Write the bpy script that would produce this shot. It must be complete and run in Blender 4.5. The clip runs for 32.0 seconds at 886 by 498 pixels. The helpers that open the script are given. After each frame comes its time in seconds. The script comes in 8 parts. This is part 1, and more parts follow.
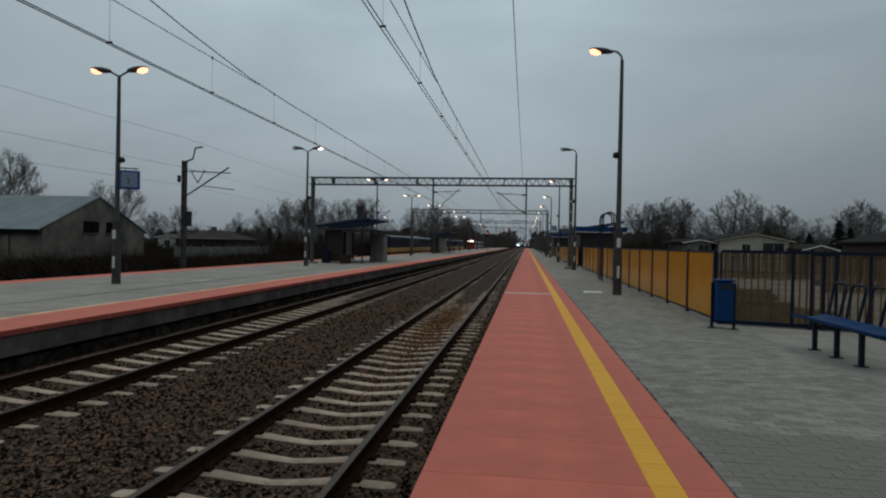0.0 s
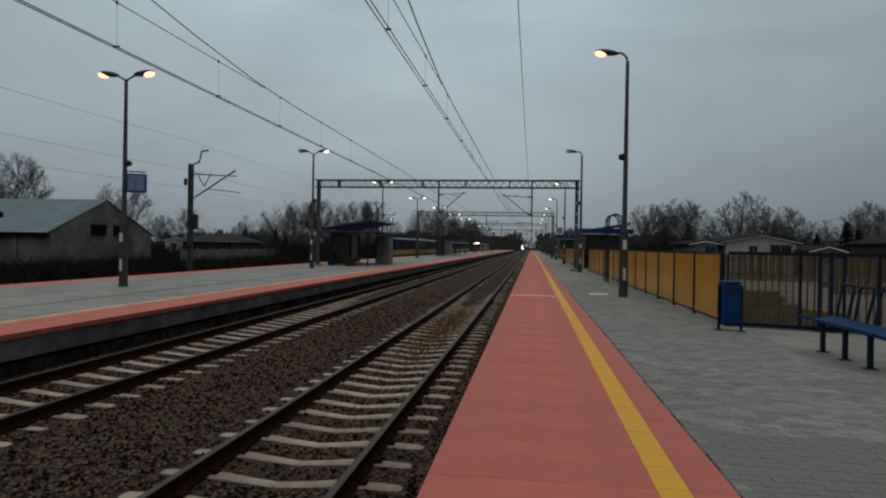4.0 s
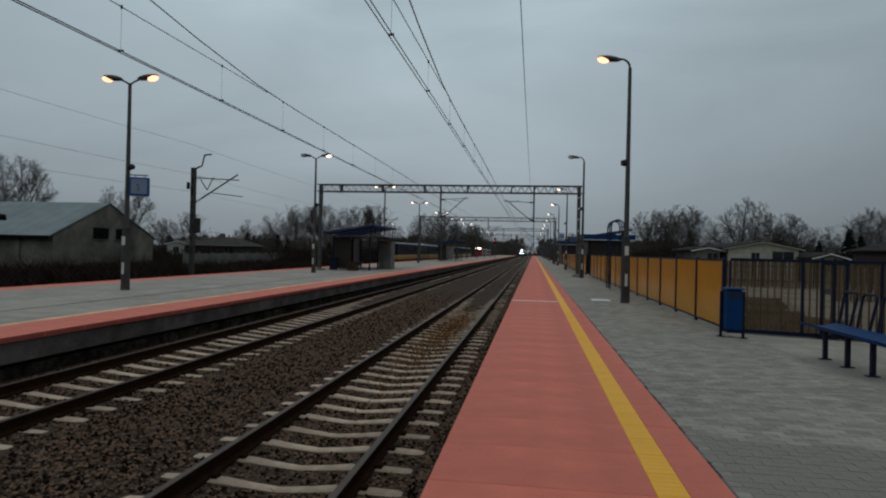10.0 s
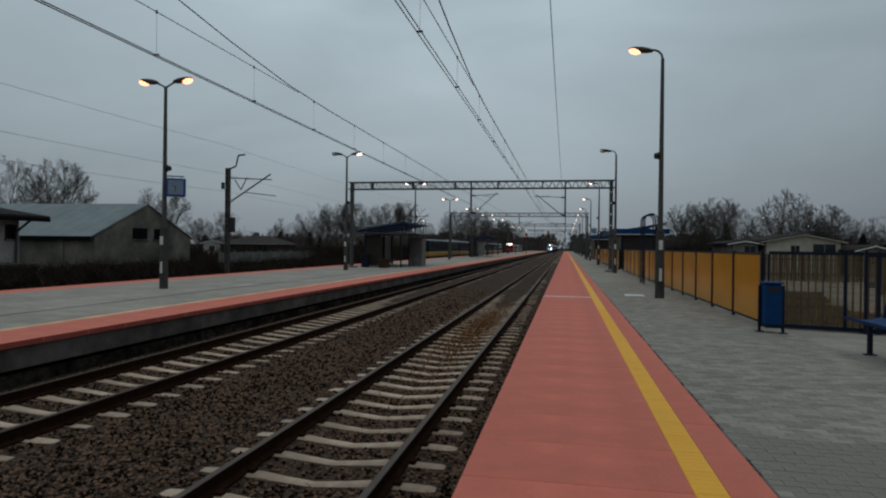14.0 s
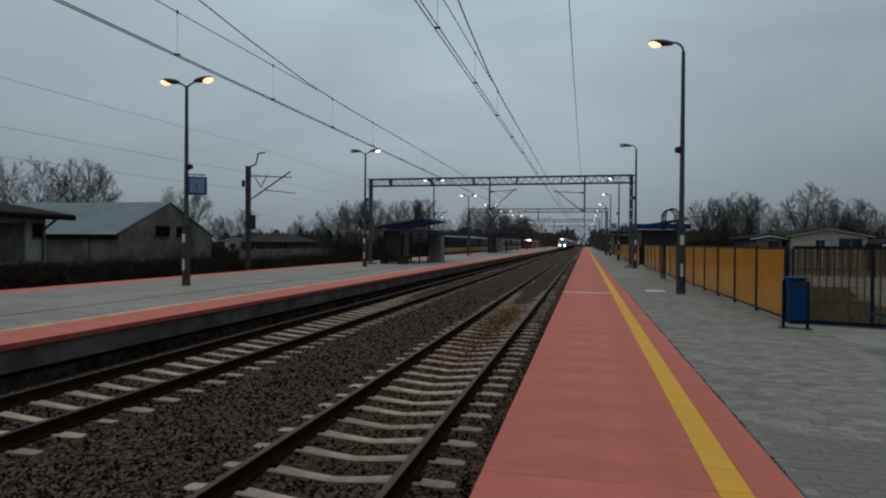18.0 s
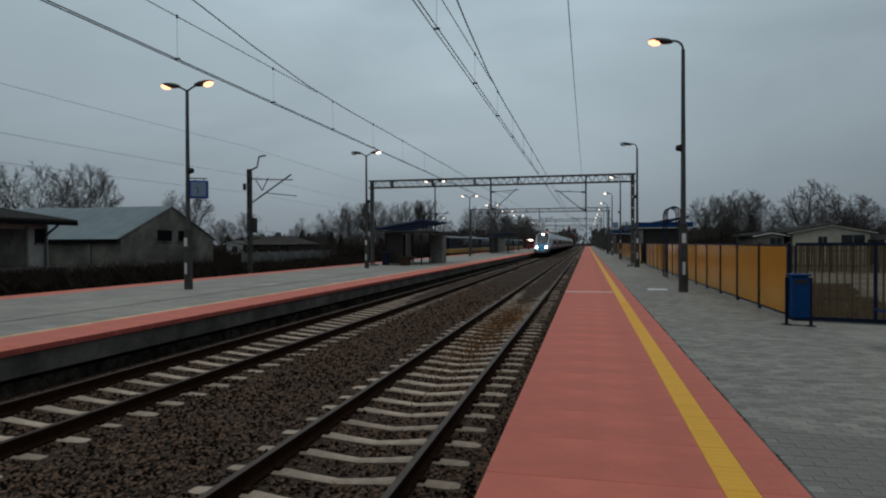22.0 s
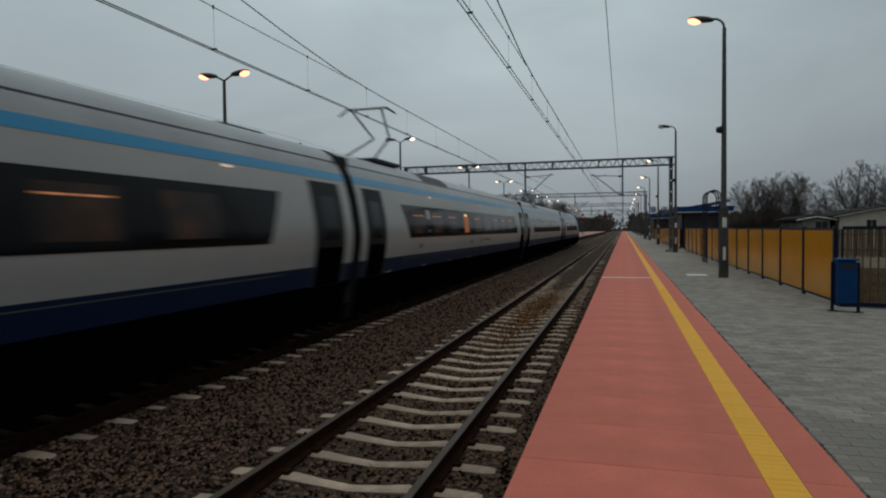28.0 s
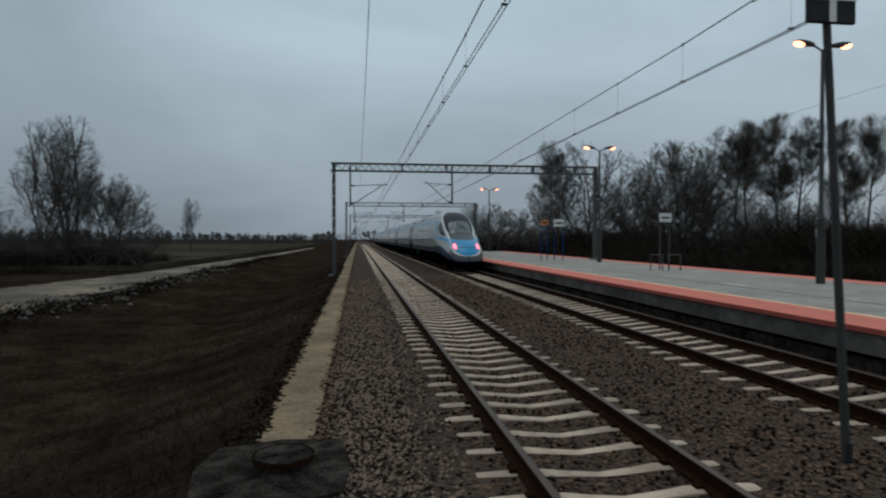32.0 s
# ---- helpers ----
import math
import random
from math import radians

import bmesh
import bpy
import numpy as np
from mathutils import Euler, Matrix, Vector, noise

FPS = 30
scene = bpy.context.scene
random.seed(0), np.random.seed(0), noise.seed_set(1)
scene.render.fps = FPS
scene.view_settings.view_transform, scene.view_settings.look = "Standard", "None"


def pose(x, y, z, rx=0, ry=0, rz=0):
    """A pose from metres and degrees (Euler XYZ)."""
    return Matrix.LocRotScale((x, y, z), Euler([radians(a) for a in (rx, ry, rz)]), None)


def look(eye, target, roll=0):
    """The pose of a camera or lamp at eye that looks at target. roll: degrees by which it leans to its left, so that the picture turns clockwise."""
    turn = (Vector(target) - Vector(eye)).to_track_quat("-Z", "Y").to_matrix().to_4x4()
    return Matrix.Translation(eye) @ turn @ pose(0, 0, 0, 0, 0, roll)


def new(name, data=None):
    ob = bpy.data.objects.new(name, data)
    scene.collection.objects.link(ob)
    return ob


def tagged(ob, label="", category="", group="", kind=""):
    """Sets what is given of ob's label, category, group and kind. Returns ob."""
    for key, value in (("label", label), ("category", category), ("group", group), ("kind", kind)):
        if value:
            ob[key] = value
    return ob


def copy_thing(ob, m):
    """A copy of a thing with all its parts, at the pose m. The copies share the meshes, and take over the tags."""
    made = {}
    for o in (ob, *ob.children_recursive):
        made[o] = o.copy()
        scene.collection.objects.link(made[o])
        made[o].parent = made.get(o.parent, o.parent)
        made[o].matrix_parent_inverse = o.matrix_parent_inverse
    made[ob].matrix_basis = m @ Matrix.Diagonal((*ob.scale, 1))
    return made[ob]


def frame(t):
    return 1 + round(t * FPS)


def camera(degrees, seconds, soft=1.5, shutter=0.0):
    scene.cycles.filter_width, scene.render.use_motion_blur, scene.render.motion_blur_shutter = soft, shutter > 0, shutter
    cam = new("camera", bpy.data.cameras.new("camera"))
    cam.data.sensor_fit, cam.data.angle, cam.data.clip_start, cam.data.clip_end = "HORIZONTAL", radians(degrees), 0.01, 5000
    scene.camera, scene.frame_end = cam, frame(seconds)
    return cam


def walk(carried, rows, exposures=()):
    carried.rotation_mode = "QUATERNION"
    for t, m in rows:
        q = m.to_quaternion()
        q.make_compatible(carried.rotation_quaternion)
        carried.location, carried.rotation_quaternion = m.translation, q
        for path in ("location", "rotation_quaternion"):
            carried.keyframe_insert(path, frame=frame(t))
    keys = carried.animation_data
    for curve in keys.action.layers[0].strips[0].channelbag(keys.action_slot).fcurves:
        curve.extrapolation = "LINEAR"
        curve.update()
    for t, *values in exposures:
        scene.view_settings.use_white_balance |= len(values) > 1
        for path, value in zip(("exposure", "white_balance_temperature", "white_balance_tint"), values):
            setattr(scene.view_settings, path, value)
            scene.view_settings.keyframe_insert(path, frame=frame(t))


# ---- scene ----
# ---------------------------------------------------------------- small helpers
ROWS = [  # seconds, x, y, z, yaw, pitch, roll
    (0.0, -0.0, 0.0, 2.12, 7.61, -0.49, -1.13),
    (0.5, -0.0, 0.0, 2.12, 7.62, 0.35, -1.32),
    (1.0, -0.0, 0.0, 2.12, 7.88, 0.29, -1.11),
    (1.5, -0.0, 0.0, 2.12, 8.29, 0.16, -0.97),
    (2.0, -0.0, 0.0, 2.12, 7.97, 0.14, -0.82),
    (2.5, -0.0, 0.0, 2.12, 7.76, -0.16, -0.94),
    (3.0, -0.0, 0.0, 2.12, 7.84, -0.02, -1.09),
    (3.5, -0.0, 0.0, 2.12, 7.96, -0.26, -1.07),
    (5.5, -0.0, 0.0, 2.12, 8.52, -0.32, -0.91),
    (6.0, -0.0, 0.0, 2.12, 8.37, -0.41, -1.02),
    (6.5, -0.0, 0.0, 2.12, 8.4, -0.41, -1.0),
    (7.0, -0.0, 0.0, 2.12, 8.59, -0.36, -0.98),
    (7.5, -0.0, 0.0, 2.12, 8.47, -0.16, -0.74),
    (8.0, -0.0, 0.0, 2.12, 8.73, -0.36, -0.55),
    (8.5, -0.0, 0.0, 2.12, 9.12, -0.24, -0.45),
    (9.0, -0.0, 0.0, 2.12, 9.18, -0.21, -0.61),
    (9.5, -0.0, 0.0, 2.12, 9.04, 0.07, -0.79),
    (10.0, -0.0, 0.0, 2.12, 8.29, 0.17, -1.31),
    (10.5, -0.0, 0.0, 2.12, 8.79, 0.02, -1.22),
    (11.0, -0.0, 0.0, 2.12, 9.63, 0.0, -1.0),
    (11.5, -0.0, 0.0, 2.12, 9.88, 0.26, -1.01),
    (12.0, -0.0, 0.0, 2.12, 10.98, 0.0, -0.77),
    (12.5, -0.0, 0.0, 2.12, 11.47, -0.19, -0.82),
    (13.0, -0.0, 0.0, 2.12, 11.36, -0.11, -0.8),
    (13.5, -0.0, 0.0, 2.12, 11.11, -0.31, -0.79),
    (14.0, -0.0, 0.0, 2.12, 11.14, -0.21, -0.7),
    (14.5, -0.0, 0.0, 2.12, 11.47, -0.37, -0.67),
    (15.0, -0.0, 0.0, 2.12, 11.45, -0.82, -0.79),
    (15.5, -0.0, 0.0, 2.12, 11.98, -1.22, -0.6),
    (17.5, -0.0, 0.0, 2.12, 12.81, -0.54, -0.51),
    (18.0, -0.0, 0.0, 2.12, 12.86, -0.57, -0.42),
    (18.5, -0.0, 0.0, 2.12, 13.26, -0.42, -0.47),
    (19.0, -0.0, 0.0, 2.12, 13.23, -0.32, -0.52),
    (19.5, -0.0, 0.0, 2.12, 13.02, -0.49, -0.45),
    (20.0, -0.0, 0.0, 2.12, 12.94, -0.47, -0.31),
    (20.5, -0.0, 0.0, 2.12, 12.81, -0.73, -0.2),
    (21.0, -0.0, 0.0, 2.12, 12.52, -0.64, -0.17),
    (21.5, -0.0, 0.0, 2.12, 13.03, -0.5, 0.07),
    (22.0, -0.0, 0.0, 2.12, 13.02, -0.49, 0.24),
    (22.5, -0.0, 0.0, 2.12, 13.17, -0.38, 0.18),
    (23.0, -0.0, 0.0, 2.12, 13.35, -0.4, 0.12),
    (23.5, -0.0, 0.0, 2.12, 13.35, -0.32, 0.14),
    (24.0, -0.0, 0.0, 2.12, 13.45, -0.54, 0.12),
    (24.5, -0.0, 0.0, 2.12, 13.94, -0.91, 0.23),
    (25.0, -0.0, 0.0, 2.12, 14.23, -1.01, 0.52),
    (25.5, -0.0, 0.0, 2.12, 14.44, -1.15, 0.56),
    (26.0, -0.0, 0.0, 2.12, 15.09, -1.52, 0.57),
    (26.5, -0.0, 0.0, 2.12, 15.53, -1.64, 0.58),
    (28.5, -0.0, 0.0, 2.12, 16.22, -1.76, 0.61),
    (29.0, -0.0, 0.0, 2.12, 16.1, -1.65, 0.54),
    (29.5, -0.0, 0.0, 2.12, 16.48, -1.54, 0.46),
    (30.0, -0.0, 0.0, 2.12, 16.44, -1.54, 0.36),
    (30.2, -0.0, 0.0, 2.12, 17.3, -1.49, 0.31),
    (30.3, -0.01, 0.0, 2.12, 18.6, -1.4, 0.22),
    (30.4, -0.03, 0.0, 2.12, 22.5, -1.14, -0.02),
    (30.5, -0.08, 0.0, 2.12, 30.2, -0.86, 0.63),
    (30.6, -0.16, 0.0, 2.12, 41.2, -0.86, 1.32),
    (30.7, -0.25, 0.0, 2.12, 52.5, -0.5, 2.17),
    (30.8, -0.35, 0.0, 2.12, 63.9, -0.15, 1.98),
    (30.9, -0.44, 0.0, 2.12, 75.3, 0.18, 1.74),
    (31.0, -0.5, 0.0, 2.115, 86.8, 0.55, 1.67),
    (31.1, -0.52, 0.0, 2.105, 98.2, 0.1, 1.15),
    (31.2, -0.52, 0.0, 2.095, 109.6, -0.18, 0.91),
    (31.3, -0.5, 0.0, 2.08, 121.0, -0.81, 1.0),
    (31.4, -0.45, 0.0, 2.065, 132.4, -1.21, 1.04),
    (31.5, -0.38, 0.0, 2.05, 143.6, -1.26, 1.22),
    (31.6, -0.3, 0.0, 2.037, 154.0, -1.16, 0.77),
    (31.7, -0.23, 0.0, 2.026, 162.2, -1.16, 0.43),
    (31.8, -0.17, 0.0, 2.017, 167.6, -1.12, 0.51),
    (31.9, -0.135, 0.0, 2.012, 170.6, -0.99, 0.17),
    (32.0, -0.12, 0.0, 2.01, 172.19, -0.93, -0.01),
]
cam = camera(70.95, 32.0, soft=2.1, shutter=0.3)
walk(cam, [(t, pose(x, y, z, 90 + p, r, w)) for t, x, y, z, w, p, r in ROWS],
     exposures=[(0, 0.06, 6850, 11.3), (12, 0.05, 6850, 11.7), (15, 0.05, 6820, 11.3), (18, 0.06, 6690, 10.9), (24.3, 0.05, 6680, 10.8), (25.0, 0.0, 6750, 11.2), (25.8, 0.13, 7120, 12.3), (30.2, 0.17, 7020, 12.1), (31.0, 0.26, 6780, 10.7), (32, 0.43, 6540, 10.1)])

# ---------------------------------------------------------------- sky and light
world = bpy.data.worlds.new("overcast_dusk")
scene.world = world
world.use_nodes = True
wt = world.node_tree
wt.nodes.clear()
wout = wt.nodes.new("ShaderNodeOutputWorld")
wbg = wt.nodes.new("ShaderNodeBackground")
sky = wt.nodes.new("ShaderNodeTexSky")
sky.sky_type, sky.sun_disc = "NISHITA", False
sky.sun_elevation, sky.sun_rotation = radians(38), radians(250)
sky.air_density, sky.dust_density = 1.0, 3.0
coord = wt.nodes.new("ShaderNodeTexCoord")
sep = wt.nodes.new("ShaderNodeSeparateXYZ")
wt.links.new(coord.outputs["Generated"], sep.inputs[0])
# cloud layer: soft banks, darker low down
mp = wt.nodes.new("ShaderNodeMapping")
mp.inputs["Scale"].default_value = (1.0, 1.0, 3.2)
wt.links.new(coord.outputs["Generated"], mp.inputs[0])
cl = wt.nodes.new("ShaderNodeTexNoise")
cl.inputs["Scale"].default_value, cl.inputs["Detail"].default_value = 1.7, 6.0
cl.inputs["Roughness"].default_value, cl.inputs["Distortion"].default_value = 0.5, 0.5
wt.links.new(mp.outputs[0], cl.inputs["Vector"])
cr = wt.nodes.new("ShaderNodeValToRGB")
cr.color_ramp.elements[0].position, cr.color_ramp.elements[0].color = 0.28, (0.262, 0.330, 0.376, 1)
cr.color_ramp.elements[1].position, cr.color_ramp.elements[1].color = 0.72, (0.372, 0.462, 0.517, 1)
wt.links.new(cl.outputs["Fac"], cr.inputs[0])
hr = wt.nodes.new("ShaderNodeValToRGB")
hr.color_ramp.elements[0].position, hr.color_ramp.elements[0].color = 0.0, (0.635, 0.615, 0.630, 1)
hr.color_ramp.elements[1].position, hr.color_ramp.elements[1].color = 0.42, (1.16, 1.20, 1.21, 1)
wt.links.new(sep.outputs["Z"], hr.inputs[0])
mul = wt.nodes.new("ShaderNodeMix")
mul.data_type, mul.blend_type = "RGBA", "MULTIPLY"
mul.inputs[0].default_value = 1.0
wt.links.new(cr.outputs[0], mul.inputs[6])
wt.links.new(hr.outputs[0], mul.inputs[7])
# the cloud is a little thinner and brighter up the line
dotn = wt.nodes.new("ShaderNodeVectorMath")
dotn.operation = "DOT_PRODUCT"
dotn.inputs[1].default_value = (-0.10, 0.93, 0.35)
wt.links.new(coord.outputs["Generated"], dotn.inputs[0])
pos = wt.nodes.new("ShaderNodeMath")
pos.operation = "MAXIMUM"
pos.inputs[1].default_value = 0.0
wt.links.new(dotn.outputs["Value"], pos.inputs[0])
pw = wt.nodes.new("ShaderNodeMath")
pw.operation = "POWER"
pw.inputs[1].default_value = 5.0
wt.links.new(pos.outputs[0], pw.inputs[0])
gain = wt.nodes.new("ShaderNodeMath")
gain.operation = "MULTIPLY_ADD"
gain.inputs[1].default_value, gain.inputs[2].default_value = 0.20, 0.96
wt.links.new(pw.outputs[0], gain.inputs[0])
# and it dims towards the east: lens falloff put into the sky's colour
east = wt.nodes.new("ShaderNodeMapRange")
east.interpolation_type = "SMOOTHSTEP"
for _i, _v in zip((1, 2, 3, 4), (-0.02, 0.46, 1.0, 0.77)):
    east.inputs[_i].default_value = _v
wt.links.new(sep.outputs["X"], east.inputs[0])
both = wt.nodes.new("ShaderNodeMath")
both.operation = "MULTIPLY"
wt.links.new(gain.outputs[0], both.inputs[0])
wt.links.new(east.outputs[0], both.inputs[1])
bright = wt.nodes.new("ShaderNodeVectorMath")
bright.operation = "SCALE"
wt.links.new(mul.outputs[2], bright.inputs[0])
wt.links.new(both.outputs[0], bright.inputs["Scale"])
sk = wt.nodes.new("ShaderNodeMix")
sk.data_type, sk.blend_type = "RGBA", "MULTIPLY"
sk.inputs[0].default_value = 1.0
sk.inputs[7].default_value = (0.06, 0.06, 0.06, 1)
wt.links.new(sky.outputs[0], sk.inputs[6])
mixs = wt.nodes.new("ShaderNodeMix")
mixs.data_type = "RGBA"
mixs.inputs[0].default_value = 0.94
wt.links.new(sk.outputs[2], mixs.inputs[6])
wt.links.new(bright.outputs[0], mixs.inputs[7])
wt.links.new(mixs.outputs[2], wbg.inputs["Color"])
wbg.inputs["Strength"].default_value = 1.0
wt.links.new(wbg.outputs[0], wout.inputs["Surface"])

sun = new("sun", bpy.data.lights.new("sun", "SUN"))
sun.data.energy, sun.data.angle, sun.data.color = 0.25, radians(40), (1.0, 0.97, 0.93)
sun.matrix_world = look((0, 0, 50), (-12, 14, 0))

# ---------------------------------------------------------------- plan
RAIL_X = (-1.654, -3.161, -6.154, -7.661)     # rail heads, tracks one and two
T1, T2 = -2.408, -6.908
PZ, LZ = 0.56, 0.52                           # platform tops
PR0, PR1, PR2, PR3, PR4 = -0.678, 0.83, 1.047, 1.344, 4.25
PL0, PL1, PL2, PL3, PL4 = -8.63, -9.85, -10.04, -16.9, -18.0
END = -2.6                                    # where the near platform stops
GZ = -0.32                                    # top of the ballast


# ---------------------------------------------------------------- mesh helpers
def part(name, bm, material, parent=None, label=""):
    me = bpy.data.meshes.new(name)
    bm.to_mesh(me)
    bm.free()
    ob = new(name, me)
    for m in (material if isinstance(material, (list, tuple)) else [material]):
        me.materials.append(m)
    if parent is not None:
        ob.parent = parent
    if label:
        ob["label"] = label
    return ob


def raw(name, verts, faces, material, parent=None, label="", smooth=False):
    me = bpy.data.meshes.new(name)
    me.from_pydata(verts, [], faces)
    me.update()
    if smooth:
        me.polygons.foreach_set("use_smooth", [True] * len(me.polygons))
    ob = new(name, me)
    for m in (material if isinstance(material, (list, tuple)) else [material]):
        me.materials.append(m)
    if parent is not None:
        ob.parent = parent
    if label:
        ob["label"] = label
    return ob


def empty(name, x=0, y=0, z=0, rz=0):
    ob = new(name)
    ob.matrix_basis = pose(x, y, z, 0, 0, rz)
    return ob


def box(bm, x0, x1, y0, y1, z0, z1, bevel=0.0):
    r = bmesh.ops.create_cube(bm, size=1.0, matrix=Matrix.LocRotScale(((x0 + x1) / 2, (y0 + y1) / 2, (z0 + z1) / 2), None, (abs(x1 - x0), abs(y1 - y0), abs(z1 - z0))))
    if bevel:
        es = {e for v in r["verts"] for e in v.link_edges}
        bmesh.ops.bevel(bm, geom=list(es), offset=bevel, segments=1, affect="EDGES")
    return bm


def boxm(x0, x1, y0, y1, z0, z1, bevel=0.0):
    return box(bmesh.new(), x0, x1, y0, y1, z0, z1, bevel)


def rod(bm, a, b, r0, r1=None, seg=8):
    a, b = Vector(a), Vector(b)
    d = b - a
    m = Matrix.Translation((a + b) / 2) @ d.to_track_quat("Z", "Y").to_matrix().to_4x4()
    bmesh.ops.create_cone(bm, cap_ends=True, segments=seg, radius1=r0, radius2=r0 if r1 is None else r1, depth=d.length, matrix=m)
    return bm


def tube(bm, pts, r, seg=6):
    for a, b in zip(pts[:-1], pts[1:]):
        rod(bm, a, b, r, r, seg)
    return bm


def prism(bm, pts, axis, lo, hi):
    """A flat outline of (a, b) pairs pushed along one axis from lo to hi."""
    def at(a, b, c):
        return {"x": (c, a, b), "y": (a, c, b), "z": (a, b, c)}[axis]
    v0 = [bm.verts.new(at(a, b, lo)) for a, b in pts]
    v1 = [bm.verts.new(at(a, b, hi)) for a, b in pts]
    n = len(pts)
    bm.faces.new(v0)
    bm.faces.new(v1[::-1])
    for i in range(n):
        bm.faces.new((v0[(i + 1) % n], v0[i], v1[i], v1[(i + 1) % n]))
    bmesh.ops.recalc_face_normals(bm, faces=bm.faces[:])
    return bm


# ---------------------------------------------------------------- materials
def mat(name, base, rough=0.8, metal=0.0, var=0.25, scale=6.0, fine=60.0, bump=0.15, tint=None, per_object=0.0, island=0.0, emit=None, strength=0.0, spec=0.5, stain=0.0):
    m = bpy.data.materials.new(name)
    m.use_nodes = True
    nt = m.node_tree
    b = nt.nodes["Principled BSDF"]
    b.inputs["Roughness"].default_value, b.inputs["Metallic"].default_value = rough, metal
    b.inputs["Specular IOR Level"].default_value = spec
    tc = nt.nodes.new("ShaderNodeTexCoord")
    n1 = nt.nodes.new("ShaderNodeTexNoise")
    n1.inputs["Scale"].default_value, n1.inputs["Detail"].default_value = scale, 5
    n2 = nt.nodes.new("ShaderNodeTexNoise")
    n2.inputs["Scale"].default_value, n2.inputs["Detail"].default_value = fine, 3
    for n in (n1, n2):
        nt.links.new(tc.outputs["Object"], n.inputs["Vector"])
    add = nt.nodes.new("ShaderNodeMath")
    add.operation = "ADD"
    nt.links.new(n1.outputs["Fac"], add.inputs[0])
    nt.links.new(n2.outputs["Fac"], add.inputs[1])
    src = add.outputs[0]
    if per_object or island:
        g = nt.nodes.new("ShaderNodeObjectInfo" if per_object else "ShaderNodeNewGeometry")
        sc = nt.nodes.new("ShaderNodeMath")
        sc.operation = "MULTIPLY_ADD"
        nt.links.new(g.outputs["Random" if per_object else "Random Per Island"], sc.inputs[0])
        sc.inputs[1].default_value = per_object or island
        nt.links.new(src, sc.inputs[2])
        off = nt.nodes.new("ShaderNodeMath")
        off.operation = "SUBTRACT"
        nt.links.new(sc.outputs[0], off.inputs[0])
        off.inputs[1].default_value = (per_object or island) / 2
        src = off.outputs[0]
    ramp = nt.nodes.new("ShaderNodeValToRGB")
    lo = [c * (1 - var) for c in base]
    hi = [min(1, c * (1 + var)) for c in (tint or base)]
    ramp.color_ramp.elements[0].position, ramp.color_ramp.elements[0].color = 0.36, (*lo, 1)
    ramp.color_ramp.elements[1].position, ramp.color_ramp.elements[1].color = 0.66, (*hi, 1)
    half = nt.nodes.new("ShaderNodeMath")
    half.operation = "MULTIPLY"
    half.inputs[1].default_value = 0.5
    nt.links.new(src, half.inputs[0])
    nt.links.new(half.outputs[0], ramp.inputs[0])
    col = ramp.outputs[0]
    if stain:
        n3 = nt.nodes.new("ShaderNodeTexNoise")
        n3.inputs["Scale"].default_value, n3.inputs["Detail"].default_value = scale * 0.22, 8
        n3.inputs["Roughness"].default_value = 0.7
        nt.links.new(tc.outputs["Object"], n3.inputs["Vector"])
        r3 = nt.nodes.new("ShaderNodeValToRGB")
        r3.color_ramp.elements[0].position, r3.color_ramp.elements[0].color = 0.42, (1 - stain,) * 3 + (1,)
        r3.color_ramp.elements[1].position, r3.color_ramp.elements[1].color = 0.60, (1, 1, 1, 1)
        nt.links.new(n3.outputs["Fac"], r3.inputs[0])
        mx = nt.nodes.new("ShaderNodeMix")
        mx.data_type, mx.blend_type = "RGBA", "MULTIPLY"
        mx.inputs[0].default_value = 1.0
        nt.links.new(col, mx.inputs[6])
        nt.links.new(r3.outputs[0], mx.inputs[7])
        col = mx.outputs[2]
    nt.links.new(col, b.inputs["Base Color"])
    if bump:
        bp = nt.nodes.new("ShaderNodeBump")
        bp.inputs["Strength"].default_value, bp.inputs["Distance"].default_value = bump, 0.02
        nt.links.new(add.outputs[0], bp.inputs["Height"])
        nt.links.new(bp.outputs[0], b.inputs["Normal"])
    if emit:
        b.inputs["Emission Color"].default_value, b.inputs["Emission Strength"].default_value = (*emit, 1), strength
    return m


